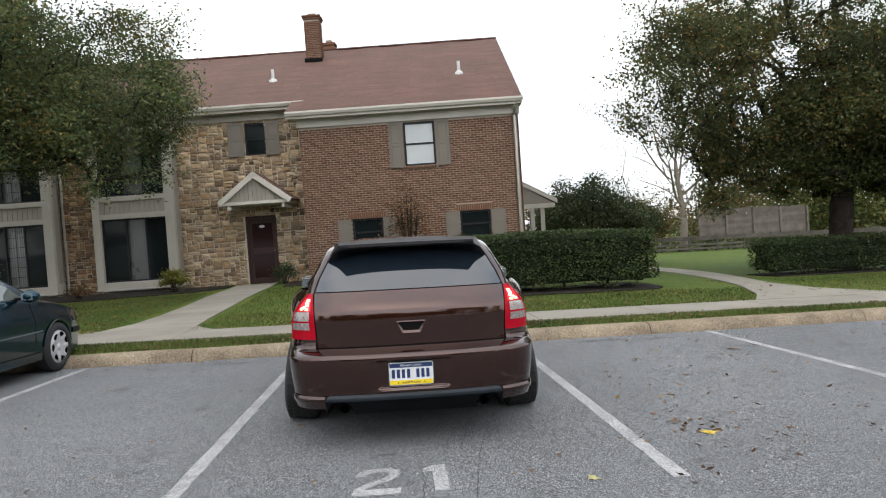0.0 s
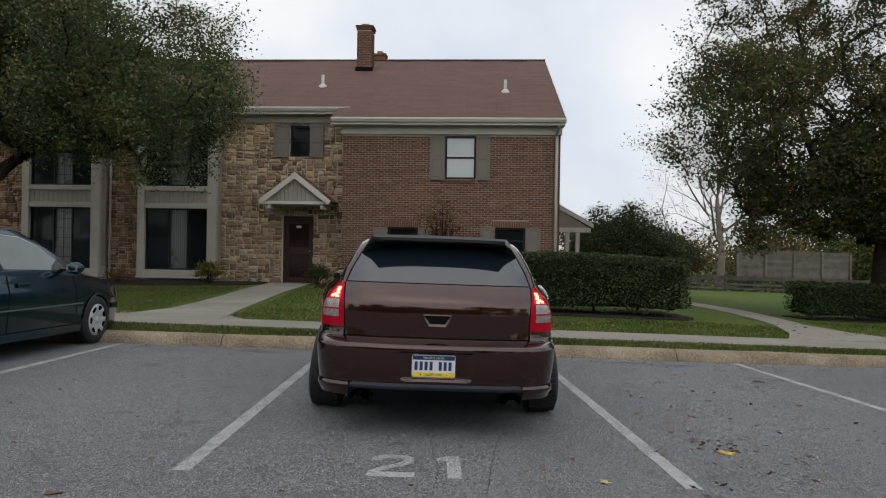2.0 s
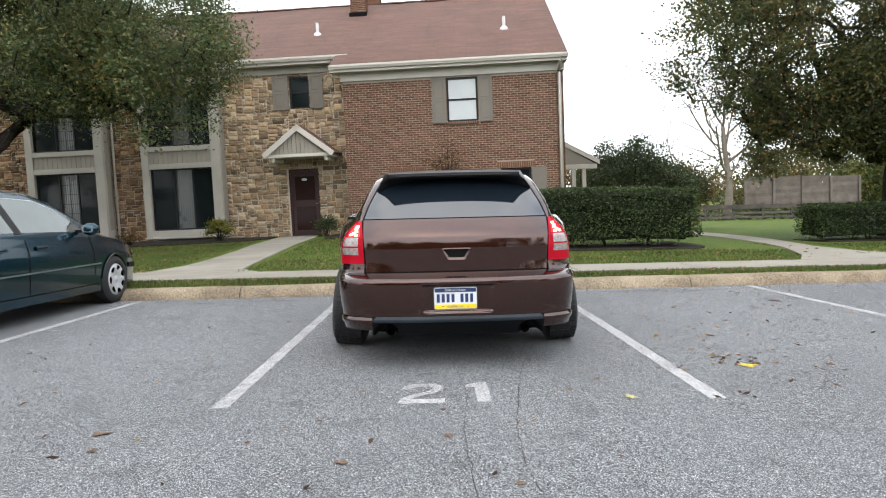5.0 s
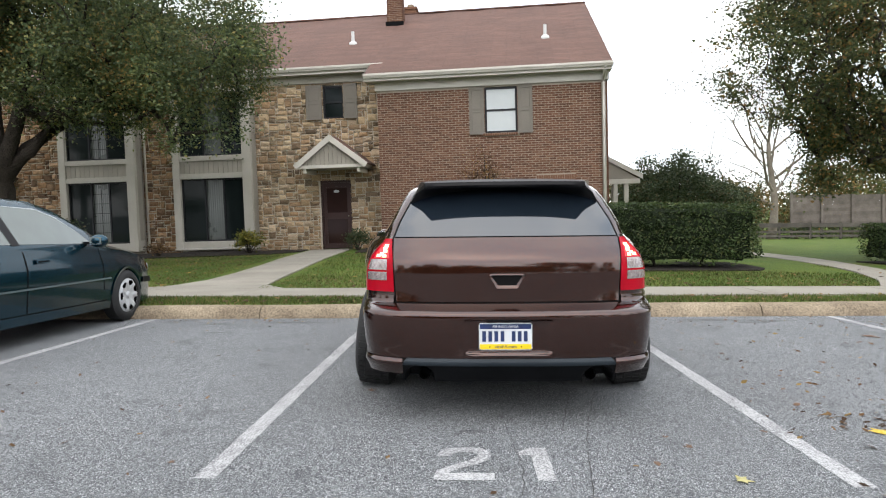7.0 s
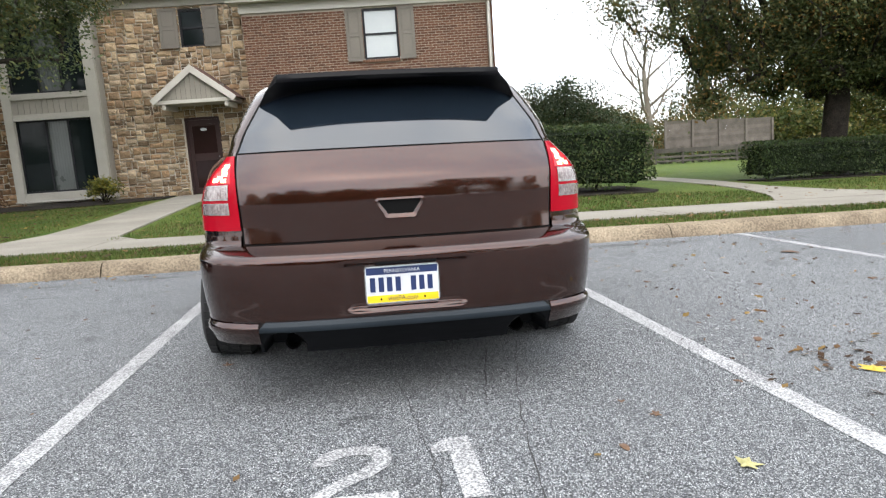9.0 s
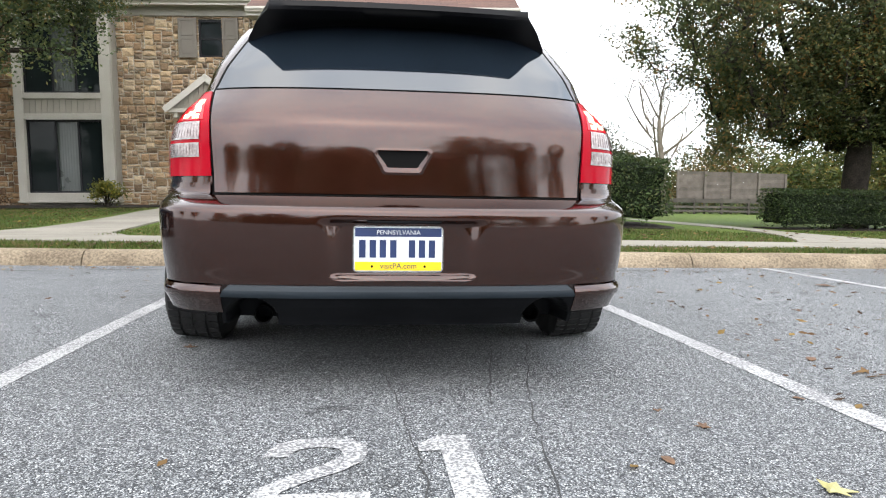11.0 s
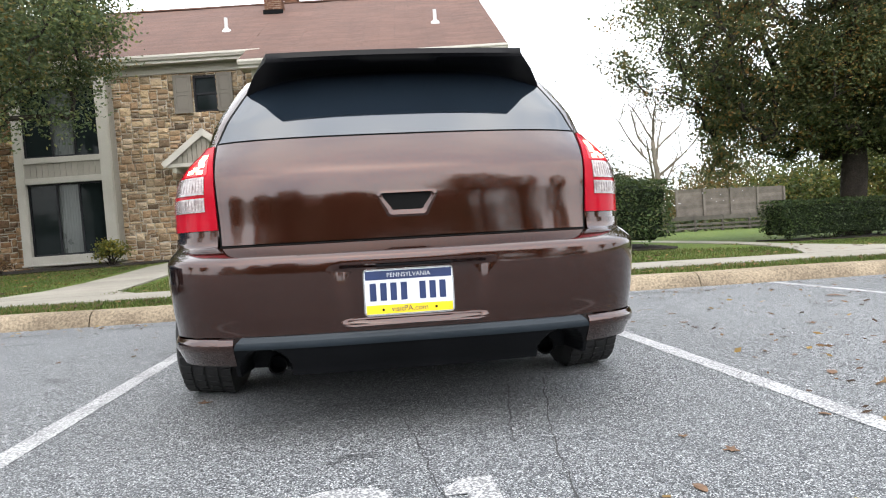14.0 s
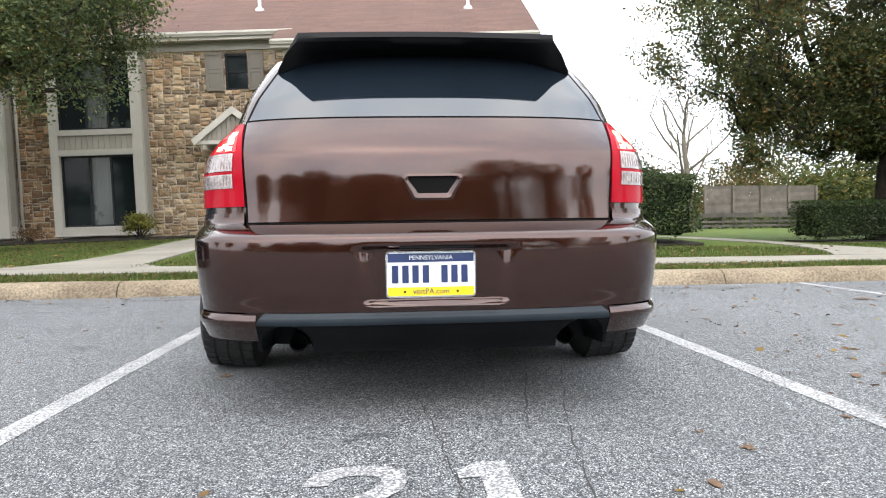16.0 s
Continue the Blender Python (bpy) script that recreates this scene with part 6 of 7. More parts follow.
for sgn in (-1, 1):
    for poly in (REAR_WIN, FRONT_WIN):
        sedan_patch("window_trim", offset_poly(poly, 0.008), sgn, SATIN_TRIM, 0.003, "bright window trim")
        sedan_patch("side_window", poly, sgn, SEDAN_GLASS_DAYLIT, 0.006, "side window reflecting the sky, with see-through daylight painted in")
    sedan_patch("pillar", [(6.35, 0.955), (6.455, 0.955), (6.395, 1.345), (6.285, 1.345)], sgn, GLOSS_BLACK, 0.009)
    sedan_patch("rub_strip", [(5.83, 0.520), (7.85, 0.540), (7.85, 0.558), (5.83, 0.538)], sgn, MOULDING, 0.012, "body-side moulding")
    sedan_patch("rub_strip", [(4.55, 0.505), (5.08, 0.512), (5.08, 0.530), (4.55, 0.523)], sgn, MOULDING, 0.012)
    for ya, yb in ((5.95, 6.15), (6.60, 6.80)):
        hd = sedan_patch("door_handle", [(ya, 0.775), (yb, 0.78), (yb, 0.825), (ya, 0.82)], sgn, GREEN_PAINT, 0.020)
        sedan_patch("gap", [(ya + 0.02, 0.785), (yb - 0.02, 0.79), (yb - 0.02, 0.803), (ya + 0.02, 0.798)], sgn, SEAM, 0.023, parent=hd)
    for line in ([(6.46, 0.30), (6.475, 0.30), (6.485, 0.955), (6.47, 0.955)], [(7.72, 0.42), (7.735, 0.42), (7.70, 0.90), (7.685, 0.90)], [(5.80, 0.62), (5.815, 0.62), (5.46, 0.955), (5.445, 0.955)], [(5.85, 0.29), (7.80, 0.29), (7.80, 0.302), (5.85, 0.302)]):
        sedan_patch("door_seam", line, sgn, SEAM, 0.002)
    sedan_patch("indicator", [(8.90, 0.60), (9.06, 0.58), (9.05, 0.655), (8.92, 0.69)], sgn, AMBER, 0.008, "amber corner lamp")
    sedan_patch("bumper_strip", [(8.62, 0.44), (9.12, 0.42), (9.12, 0.49), (8.62, 0.51)], sgn, BLACK_PLASTIC, 0.016)
    # arch lip
    for c in (S_R, S_F):
        arc = [(c + 0.352 * math.cos(a), 0.30 + 0.352 * math.sin(a)) for a in np.linspace(math.radians(10), math.radians(170), 24)]
        vv = [(sgn * (sedan_x(y, z) + dx), y, z + dz) for y, z in arc for dx, dz in ((0.012, 0.012), (0.014, -0.012), (-0.05, -0.016))]
        link("arch_lip", vv, grid_faces(24, 3), GREEN_PAINT, sedan, smooth=True)
    bm = bmesh.new()
    bmesh.ops.create_uvsphere(bm, u_segments=16, v_segments=10, radius=1.0, matrix=Matrix.LocRotScale((sgn * 0.97, 7.48, 0.985), None, (0.105, 0.075, 0.075)))
    mir = part("mirror", bm, GREEN_PAINT, sedan, smooth=True)
    part("mirror_glass", boxes([(sgn * 0.97 - 0.066, sgn * 0.97 + 0.066, 7.415, 7.422, 0.945, 1.025)]), MIRROR_GLASS, mir)
    part("mirror_arm", boxes([(min(sgn * 0.80, sgn * 0.93), max(sgn * 0.80, sgn * 0.93), 7.45, 7.52, 0.945, 0.975)]), BLACK_PLASTIC, mir)
# front and rear screens
for ys_, zs_, nm in (((7.70, 7.02), (1.045, 1.385), "windscreen"), ((5.30, 5.98), (1.015, 1.355), "rear_window")):
    vv = []
    for k in range(7):
        s = k / 6
        y = ys_[0] + (ys_[1] - ys_[0]) * s
        z = table(S_TOP, y) + 0.022
        hw = sedan_x(y, table(S_TOP, y)) * 0.91
        for q in np.linspace(-1, 1, 9):
            vv.append((hw * q, y, z - 0.02 * q * q))
    link(nm, vv, grid_faces(7, 9), SEDAN_GLASS_DAYLIT, sedan, smooth=True)
part("underbody", boxes([(-0.62, 0.62, 4.5, 9.0, 0.19, 0.5)], 0.03), SEAM, sedan)
for sgn in (-1, 1):
    part("head_lamp", boxes([(min(sgn * 0.38, sgn * 0.66), max(sgn * 0.38, sgn * 0.66), 9.02, 9.10, 0.56, 0.66)], 0.02), CLEAR_LENS, sedan)
    part("tail_lamp", boxes([(min(sgn * 0.42, sgn * 0.72), max(sgn * 0.42, sgn * 0.72), 4.35, 4.42, 0.70, 0.84)], 0.02), RED_LENS, sedan)
w_s = set_wheel(cover_wheel(0.31, 0.20, 0.205, 7), sedan, pose(0.78, S_R, 0.31))
for x, y, a in ((0.78, S_F, 0), (-0.78, S_R, 180), (-0.78, S_F, 180)):
    copy_thing(w_s, pose(x, y, 0.31, 0, 0, a))


# ---- planting ----
def hedge(name, x0, x1, y0, y1, height, label, seed, count, bottom=0.06, stems=True):
    """A clipped hedge: a rounded uneven block of small leaves on short stems."""
    cx, cy = (x0 + x1) / 2, (y0 + y1) / 2
    zg = ground_z(cx, cy)
    thing = empty(name, Matrix.Translation((cx, cy, zg)), label, "hedge")
    rng = np.random.default_rng(seed)
    hx, hy = (x1 - x0) / 2, (y1 - y0) / 2
    tilt = lambda x: ground_z(cx + x, cy) - zg
    # added dark block behind the leaves, standing in for the hedge's inner shade
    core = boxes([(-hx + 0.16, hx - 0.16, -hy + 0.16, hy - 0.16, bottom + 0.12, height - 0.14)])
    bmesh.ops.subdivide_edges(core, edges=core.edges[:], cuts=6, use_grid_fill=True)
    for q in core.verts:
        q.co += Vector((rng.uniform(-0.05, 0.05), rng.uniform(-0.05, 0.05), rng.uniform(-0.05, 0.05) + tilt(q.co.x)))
    part("core", core, HEDGE_INNER_SHADE, thing)
    pts = []
    areas = [2 * hx * height, 2 * hx * height, 2 * hy * height, 2 * hy * height, 4 * hx * hy]
    tot = sum(areas)
    lump = lambda a, b: 0.07 * noise.noise((a * 1.3 + seed, b * 1.3, 0.3)) + 0.035 * noise.noise((a * 4.1, b * 4.1, seed))
    for k, ar in enumerate(areas):
        m = int(count * ar / tot)
        a, b = rng.uniform(-1, 1, m), rng.uniform(0, 1, m)
        for p, q in zip(a, b):
            ins = abs(rng.normal(0, 0.05))
            if k < 2:
                x, z = hx * p, bottom + (height - bottom) * q
                y = (1 if k else -1) * (hy - ins + lump(x, z) - 0.10 * step(0.85, 1.0, q) - 0.12 * step(0.25, 0.0, q))
            elif k < 4:
                y, z = hy * p, bottom + (height - bottom) * q
                x = (1 if k == 3 else -1) * (hx - ins + lump(y + 7, z) - 0.10 * step(0.85, 1.0, q) - 0.10 * step(0.25, 0.0, q))
            else:
                x, y = hx * p, hy * (2 * q - 1)
                z = height - ins * 0.7 + 0.6 * lump(x, y + 3) - 0.08 * step(0.8, 1.0, abs(p)) * (hx < 2) - 0.06 * step(0.8, 1, abs(2 * q - 1))
            if z < bottom + 0.16 and noise.noise((x * 2.2, seed, 1.0)) > 0.05:
                continue
            pts.append((x, y, z + tilt(x)))
    foliage("leaves", pts, 0.018, 1, 0.032, HEDGE_LEAVES, thing, seed)
    if stems:
        x = -hx + 0.3
        while x < hx - 0.2:
            y = rng.uniform(-0.25, 0.25)
            for _ in range(2):
                v, f = tube([(x, y, tilt(x) - 0.05), (x + rng.uniform(-0.1, 0.1), y, tilt(x) + 0.2), (x + rng.uniform(-0.22, 0.22), y + rng.uniform(-0.2, 0.2), tilt(x) + 0.5)], [0.022, 0.018, 0.012], 5)
                link("stem", v, f, BARK, thing)
            x += rng.uniform(0.8, 1.5)
    return thing


hedge("hedge", 1.0, 5.45, 13.45, 14.75, 1.27, "long clipped dark green hedge in a mulch bed", 21, 17000)
hedge("hedge", 9.75, 15.6, 16.6, 17.9, 0.98, "low clipped dark green hedge beside the path", 22, 14000)


def limb_mesh(paths):
    v, f = [], []
    for pts, radii, sides in paths:
        a, b = tube(pts, radii, sides, cap=False)
        i = len(v)
        v += a
        f += [tuple(i + q for q in t) for t in b]
    return v, f


def tree(base, trunk_top, trunk_r, lobes, clumps, per, leaf, spread, leaf_m, bark_m, seed, label, hole=0.0, twig=0.6, keep=None, fork=0.75, name="tree", taper=0.46, bend=0.14, mains=(), thin=0.0):
    """A tapered trunk, limbs that reach to leaf clumps in the given lobes (centre, radii), and a crown of small leaves."""
    rng = np.random.default_rng(seed)
    thing = empty(name, Matrix.Translation(base), label, "tree")
    top = np.array(trunk_top, float)
    nodes, parent_of = [np.array([0, 0, -0.2])], [-1]
    steps = 9
    for k in range(1, steps + 1):
        s = k / steps
        wob = np.array([math.sin(s * 5 + seed), math.cos(s * 4 + seed), 0]) * 0.05 * s
        nodes.append(top * s + wob)
        parent_of.append(len(nodes) - 2)
    first = int(steps * fork)
    for tip, thick in mains:
        tip, prev = np.array(tip, float), steps - 1
        for k in range(1, 8):
            s = k / 7
            bow = np.array([tip[0] - top[0], tip[1] - top[1], 0]) * 0.22 * math.sin(s * math.pi)
            nodes.append(nodes[steps - 1] + (tip - nodes[steps - 1]) * s + bow + rng.normal(size=3) * 0.05)
            parent_of.append(prev)
            prev = len(nodes) - 1
    if mains:
        first = steps + 1
    vol = np.array([np.prod(r) for c, r in lobes])
    targets = []
    while len(targets) < clumps:
        c, r = lobes[rng.choice(len(lobes), p=vol ** 0.75 / (vol ** 0.75).sum())]
        d = rng.normal(size=3)
        d /= np.linalg.norm(d)
        p = np.array(c) + d * np.array(r) * rng.uniform(0.25, 1.0) ** 0.5
        if noise.noise(tuple(p * 0.75 + seed)) + 0.5 * noise.noise(tuple(p * 1.9 + seed)) < hole - 0.35 + thin * step(4.5, 7.0, p[2]):
            continue
        if keep and not keep(p + np.array(base)):
            continue
        targets.append(p)
    targets.sort(key=lambda p: np.linalg.norm(p - top * 0.8))
    ends = []
    for p in targets:
        arr = np.array(nodes[first:])
        flat = np.linalg.norm((arr - p)[:, :2], axis=1)
        d = np.linalg.norm(arr - p, axis=1) + 0.9 * np.maximum(0, arr[:, 2] + 0.45 * flat - p[2])
        i = int(np.argmin(d)) + first
        a = nodes[i]
        n = max(2, int(np.linalg.norm(p - a) / 0.55))
        prev = i
        for k in range(1, n + 1):
            s = k / n
            bow = math.sin(s * math.pi) * bend * np.linalg.norm(p - a)
            q = a + (p - a) * s + np.array([0, 0, bow * 0.6]) + rng.normal(size=3) * 0.04
            nodes.append(q)
            parent_of.append(prev)
            prev = len(nodes) - 1
        ends.append(prev)
    load = np.zeros(len(nodes))
    for e in ends:
        load[e] += 1
    for i in range(len(nodes) - 1, 0, -1):
        load[parent_of[i]] += load[i]
    rad = trunk_r * (np.maximum(load, 0.6) / max(1, load[0])) ** taper
    for k in range(steps + 1):
        s = k / steps
        rad[k] = max(rad[k], trunk_r * (1.0 - 0.35 * s)) * (1 + 0.45 * max(0, 1 - s * 6))
    for j, (tip, thick) in enumerate(mains):
        for k in range(7):
            i = steps + 1 + j * 7 + k
            rad[i] = max(rad[i], thick * (1 - 0.11 * k))
    kids = {}
    for i, q in enumerate(parent_of):
        kids.setdefault(q, []).append(i)
    paths = []
    started = []
    def run(i0, i1):
        pts, rs = [nodes[i0], nodes[i1]], [min(rad[i0], rad[i1] * 1.25), rad[i1]]
        i = i1
        while i in kids:
            nxt = max(kids[i], key=lambda q: load[q])
            for o in kids[i]:
                if o != nxt:
                    started.append((i, o))
            pts.append(nodes[nxt])
            rs.append(rad[nxt])
            i = nxt
        return pts, rs
    started.append((0, 1))
    k = 0
    while k < len(started):
        pts, rs = run(*started[k])
        paths.append((pts, rs, 12 if k == 0 else 6 if rs[0] > 0.05 else 4))
        k += 1
    v, f = limb_mesh(paths[:1])
    link("trunk", v, f, bark_m, thing, smooth=True)
    v, f = limb_mesh(paths[1:])
    link("limb", v, f, bark_m, thing, smooth=True)
    if per:
        cl = np.array([nodes[e] for e in ends])
        sp = spread * rng.uniform(0.6, 1.3, len(cl))
        foliage("crown", cl, sp, per, leaf, leaf_m, thing, seed, 0.7)
    return thing


zt = ground_z(-10.85, 15.5)
# last lobe, towards the house, is unseen crown added to shade the stone wall
tree((-10.85, 15.5, zt), (-0.12, 0.0, 2.5), 0.28, [((-1.5, 0, 7.2), (5.0, 4.2, 3.2)), ((3.3, -0.9, 5.6), (3.2, 2.4, 2.3)), ((1.9, 0.2, 4.8), (2.7, 2.5, 1.6)), ((4.9, -0.8, 4.2), (1.7, 1.6, 1.7)), ((-4, 0, 5.0), (3.0, 3.0, 2.0)), ((-0.5, 2.8, 6.6), (5.5, 2.2, 2.0))], 1500, 225, 0.038, 0.26, LEFT_LEAVES, BARK, 41, "broad leafy tree with dark forked trunk, turning slightly yellow", hole=0.36, thin=0.17, fork=0.8, keep=lambda q: not (abs(q[0] + 11.0) < 1.1 and q[1] < 15.9 and q[2] < 4.3), mains=[((-1.7, 0.1, 6.6), 0.19), ((1.0, -0.2, 6.8), 0.17), ((-0.3, 0.2, 7.2), 0.14), ((2.4, 0.5, 6.2), 0.11)])
zt = ground_z(13.35, 19.1)
tree((13.35, 19.1, zt), (0.1, 0.0, 2.5), 0.33, [((0.3, 0, 7.8), (6.2, 5.0, 4.6)), ((-4.2, -0.8, 5.6), (3.0, 2.6, 2.0)), ((-2.2, -0.5, 3.7), (1.9, 1.8, 0.9)), ((-3.1, -0.6, 3.3), (1.4, 1.3, 0.8)), ((3.5, -1.0, 5.0), (3.5, 3.0, 2.6)), ((1.2, -1.8, 4.4), (4.2, 2.4, 1.7)), ((-4.1, -0.9, 3.3), (0.9, 1.0, 1.5)), ((-4.3, -0.9, 2.2), (0.45, 0.5, 0.6)), ((-1.2, -0.6, 3.25), (2.2, 1.8, 0.8)), ((2.6, -0.6, 3.4), (2.8, 2.4, 1.2)), ((0.4, -1.0, 3.5), (2.8, 2.0, 0.9)), ((1.5, -1.4, 3.2), (2.4, 1.6, 0.8)), ((0.3, 1.8, 3.3), (3.4, 1.6, 1.1)), ((3.0, 0.6, 2.9), (2.4, 1.8, 0.8)), ((0.4, -0.6, 4.6), (3.2, 2.2, 1.0)), ((2.2, -0.4, 6.0), (3.6, 3.2, 2.4))], 3300, 115, 0.047, 0.23, GREEN_LEAVES, BARK, 42, "large spreading tree with dark trunk and green leaves turning orange", hole=0.22, thin=0.05, fork=0.75, mains=[((-2.4, 0.2, 6.2), 0.17), ((0.4, 0.3, 8.5), 0.25), ((2.2, -0.4, 7.2), 0.19), ((-0.8, -1.4, 6.8), 0.15)])


def bare_tree(base, height, r0, label, seed, leaf_m):
    """A tree that has dropped nearly all its leaves: a leaning trunk, forking limbs that spread, fine twigs."""
    rng = np.random.default_rng(seed)
    thing = empty("tree", Matrix.Translation(base), label, "tree")
    limbs, twigs, tips = [], [], []

    def grow(p, d, ln, r, depth):
        pts, rs = [p], [r]
        for k in range(4):
            d = d + rng.normal(size=3) * 0.16 + np.array([0, 0, 0.04 if depth else 0.02])
            d /= np.linalg.norm(d)
            pts.append(pts[-1] + d * ln / 4)
            rs.append(r * (1 - 0.13 * (k + 1)))
        (limbs if depth <= 1 else twigs).append((pts, rs, 7 if depth <= 1 else 5 if depth == 2 else 3))
        if depth >= 5:
            tips.append(pts[-1])
            return
        for k in (1, 2, 3, 4, 4):
            if k < 4 and rng.random() < 0.35:
                continue
            out = rng.normal(size=3) * np.array([1.0, 0.8, 0.45])
            out -= d * (out @ d)
            out /= np.linalg.norm(out)
            q = d * (0.8 if k == 4 else 0.62) + out * rng.uniform(0.35, 0.85)
            q[2] = max(q[2], -0.12)
            grow(pts[k], q / np.linalg.norm(q), ln * rng.uniform(0.5, 0.78), rs[k] * (0.68 if k == 4 else 0.52), depth + 1)

    trunk = [np.array([0.22 * math.sin(k * 0.55), 0.1 * math.cos(k), height * 0.62 * k / 8 - 0.2]) for k in range(9)]
    v, f = tube(trunk, [r0 * (1 - 0.07 * k) * (1.25 if k == 0 else 1) for k in range(9)], 10)
    link("trunk", v, f, PALE_BARK, thing, smooth=True)
    for k, (node, lean, turn_) in enumerate(((3, 1.1, 2.9), (4, 0.9, 0.5), (4, 0.75, 3.6), (5, 0.7, 5.6), (6, 0.8, 2.6), (6, 0.55, 1.2), (7, 0.6, 3.3), (7, 0.6, 0.1), (8, 0.25, 4.4), (8, 0.4, 2.2), (8, 0.45, 0.8))):
        d = np.array([math.cos(turn_) * lean * 1.5, math.sin(turn_) * lean, 0.75])
        grow(trunk[node], d / np.linalg.norm(d), height * (0.40 - 0.014 * node) * rng.uniform(0.9, 1.2), r0 * (0.50 - 0.028 * node), 1)
    for path in limbs:
        v, f = limb_mesh([path])
        link("limb", v, f, PALE_BARK, thing, smooth=True)
    v, f = limb_mesh(twigs)
    tagged(link("twig", v, f, PALE_BARK, thing, "fine bare twigs"), kind="stuff")
    leafy = [t for t in tips if rng.random() < 0.16 + 0.5 * (t[2] > height * 0.7)]
    foliage("crown", leafy[:1500], 0.2, 3, 0.07, leaf_m, thing, seed)
    return thing


bare_tree((24.6, 56.4, ground_z(24.6, 56.4) - 0.1), 13.2, 0.36, "pale-barked tree with nearly bare branches", 43, FAR_LEAVES)


def bush(base, radii, clumps, per, leaf, spread, leaf_m, seed, label, name="bush"):
    """A shrub: several stems and a lumpy mass of leaves."""
    rng = np.random.default_rng(seed)
    thing = empty(name, Matrix.Translation(base), label, "bush")
    pts = []
    for _ in range(clumps):
        d = rng.normal(size=3)
        d /= np.linalg.norm(d)
        d[2] = abs(d[2]) if rng.random() < 0.8 else d[2] * 0.5
        k = rng.uniform(0.45, 1.0) ** 0.6 * (0.85 + 0.45 * noise.noise(tuple(d * 2.4 + seed)))
        pts.append(np.array([0, 0, radii[2] * 0.45]) + d * np.array(radii) * k * np.array([1, 1, 0.62]))
    stems = []
    for p in pts[:: max(1, len(pts) // 14)]:
        stems.append(([(0, 0, -0.1), p * np.array([0.4, 0.4, 0.5]), p], [0.02 * radii[2] + 0.004, 0.012 * radii[2] + 0.003, 0.004], 5))
    v, f = limb_mesh(stems)
    link("stem", v, f, BARK, thing)
    foliage("leaves", pts, spread, per, leaf, leaf_m, thing, seed)
    return thing


def on_ground(x, y):
    return (x, y, ground_z(x, y))


bush((9.4, 32.0, ground_z(9.4, 32)), (3.2, 2.4, 4.4), 260, 105, 0.06, 0.30, BUSH_LEAVES, 51, "dense dark green rounded shrub behind the lawn")
bush((11.9, 33.0, ground_z(11.9, 33)), (2.0, 1.6, 3.2), 100, 90, 0.07, 0.3, FAR_LEAVES, 52, "smaller brownish shrub behind the lawn")
bush(on_ground(-6.75, 20.2), (0.42, 0.38, 0.75), 40, 40, 0.035, 0.10, YELLOW_LEAVES, 53, "small yellow-green shrub against the stone wall")
bush(on_ground(-3.55, 20.7), (0.38, 0.35, 0.65), 34, 40, 0.035, 0.10, BUSH_LEAVES, 54, "small green shrub beside the front door")
bush(on_ground(-9.4, 19.95), (0.42, 0.3, 0.42), 20, 24, 0.03, 0.10, FALLEN, 55, "small reddish plant under the bay window")
bush(on_ground(-11.5, 19.3), (0.4, 0.4, 1.25), 26, 16, 0.035, 0.12, BUSH_LEAVES, 56, "thin straggling shrub beside the bay")
bush(on_ground(0.35, 19.2), (0.7, 0.6, 2.7), 60, 34, 0.035, 0.2, FALLEN, 57, "reddish-brown shrub before the brick wall")

# fences beyond the lawn
fence = empty("fence", Matrix.Identity(4), "tall weathered grey board fence", "fence")
for k in range(5):
    x0, x1 = 26.9 + k * 2.5, 26.9 + (k + 1) * 2.5
    y0 = 58.0
    g = ground_z(x0, y0) + 1.1
    part("post", boxes([(x0 - 0.09, x0 + 0.09, y0 - 0.22, y0 - 0.04, g - 1.3, g + 2.7 - 0.05 * k)], 0.01), FENCE_WOOD, fence)
    if k < 4:
        for j in range(9):
            za = g + 0.05 + j * 0.28 - 0.02 * k
            part("board", boxes([(x0 + 0.09, x1 - 0.09, y0 - 0.03 - 0.012 * (j % 2), y0, za, za + 0.274)]), FENCE_WOOD, fence)
rail_fence = empty("rail_fence", Matrix.Identity(4), "low weathered wooden rail fence", "fence")
for k in range(13):
    x0 = 15.0 + k * 2.4
    y0 = 55.0
    g = ground_z(x0, y0)
    part("post", boxes([(x0 - 0.08, x0 + 0.08, y0 - 0.08, y0 + 0.08, g - 0.2, g + 1.35)], 0.01), RAIL_WOOD, rail_fence)
    g2 = ground_z(x0 + 2.4, y0)
    if k < 12:
        for h_, w_ in ((0.18, 0.16), (0.52, 0.16), (0.95, 0.34)):
            vv = [(x, y, z + h_ + dz) for x, z in ((x0 + 0.08, g), (x0 + 2.32, g2)) for y in (y0 - 0.10, y0 - 0.06) for dz in (0, w_)]
            link("rail", vv, [(0, 4, 5, 1), (2, 3, 7, 6), (0, 2, 6, 4), (1, 5, 7, 3), (0, 1, 3, 2), (4, 6, 7, 5)], RAIL_WOOD, rail_fence)


rng_u = np.random.default_rng(64)
under = [(x, 57.0 + rng_u.normal() * 0.3, ground_z(x, 57.0) + rng_u.uniform(0.0, 1.05)) for x in rng_u.uniform(19, 52, 900)]
tagged(foliage("undergrowth", under, 0.16, 14, 0.085, BUSH_LEAVES, None, 65), "dark undergrowth between the two wooden fences", "undergrowth", kind="stuff")


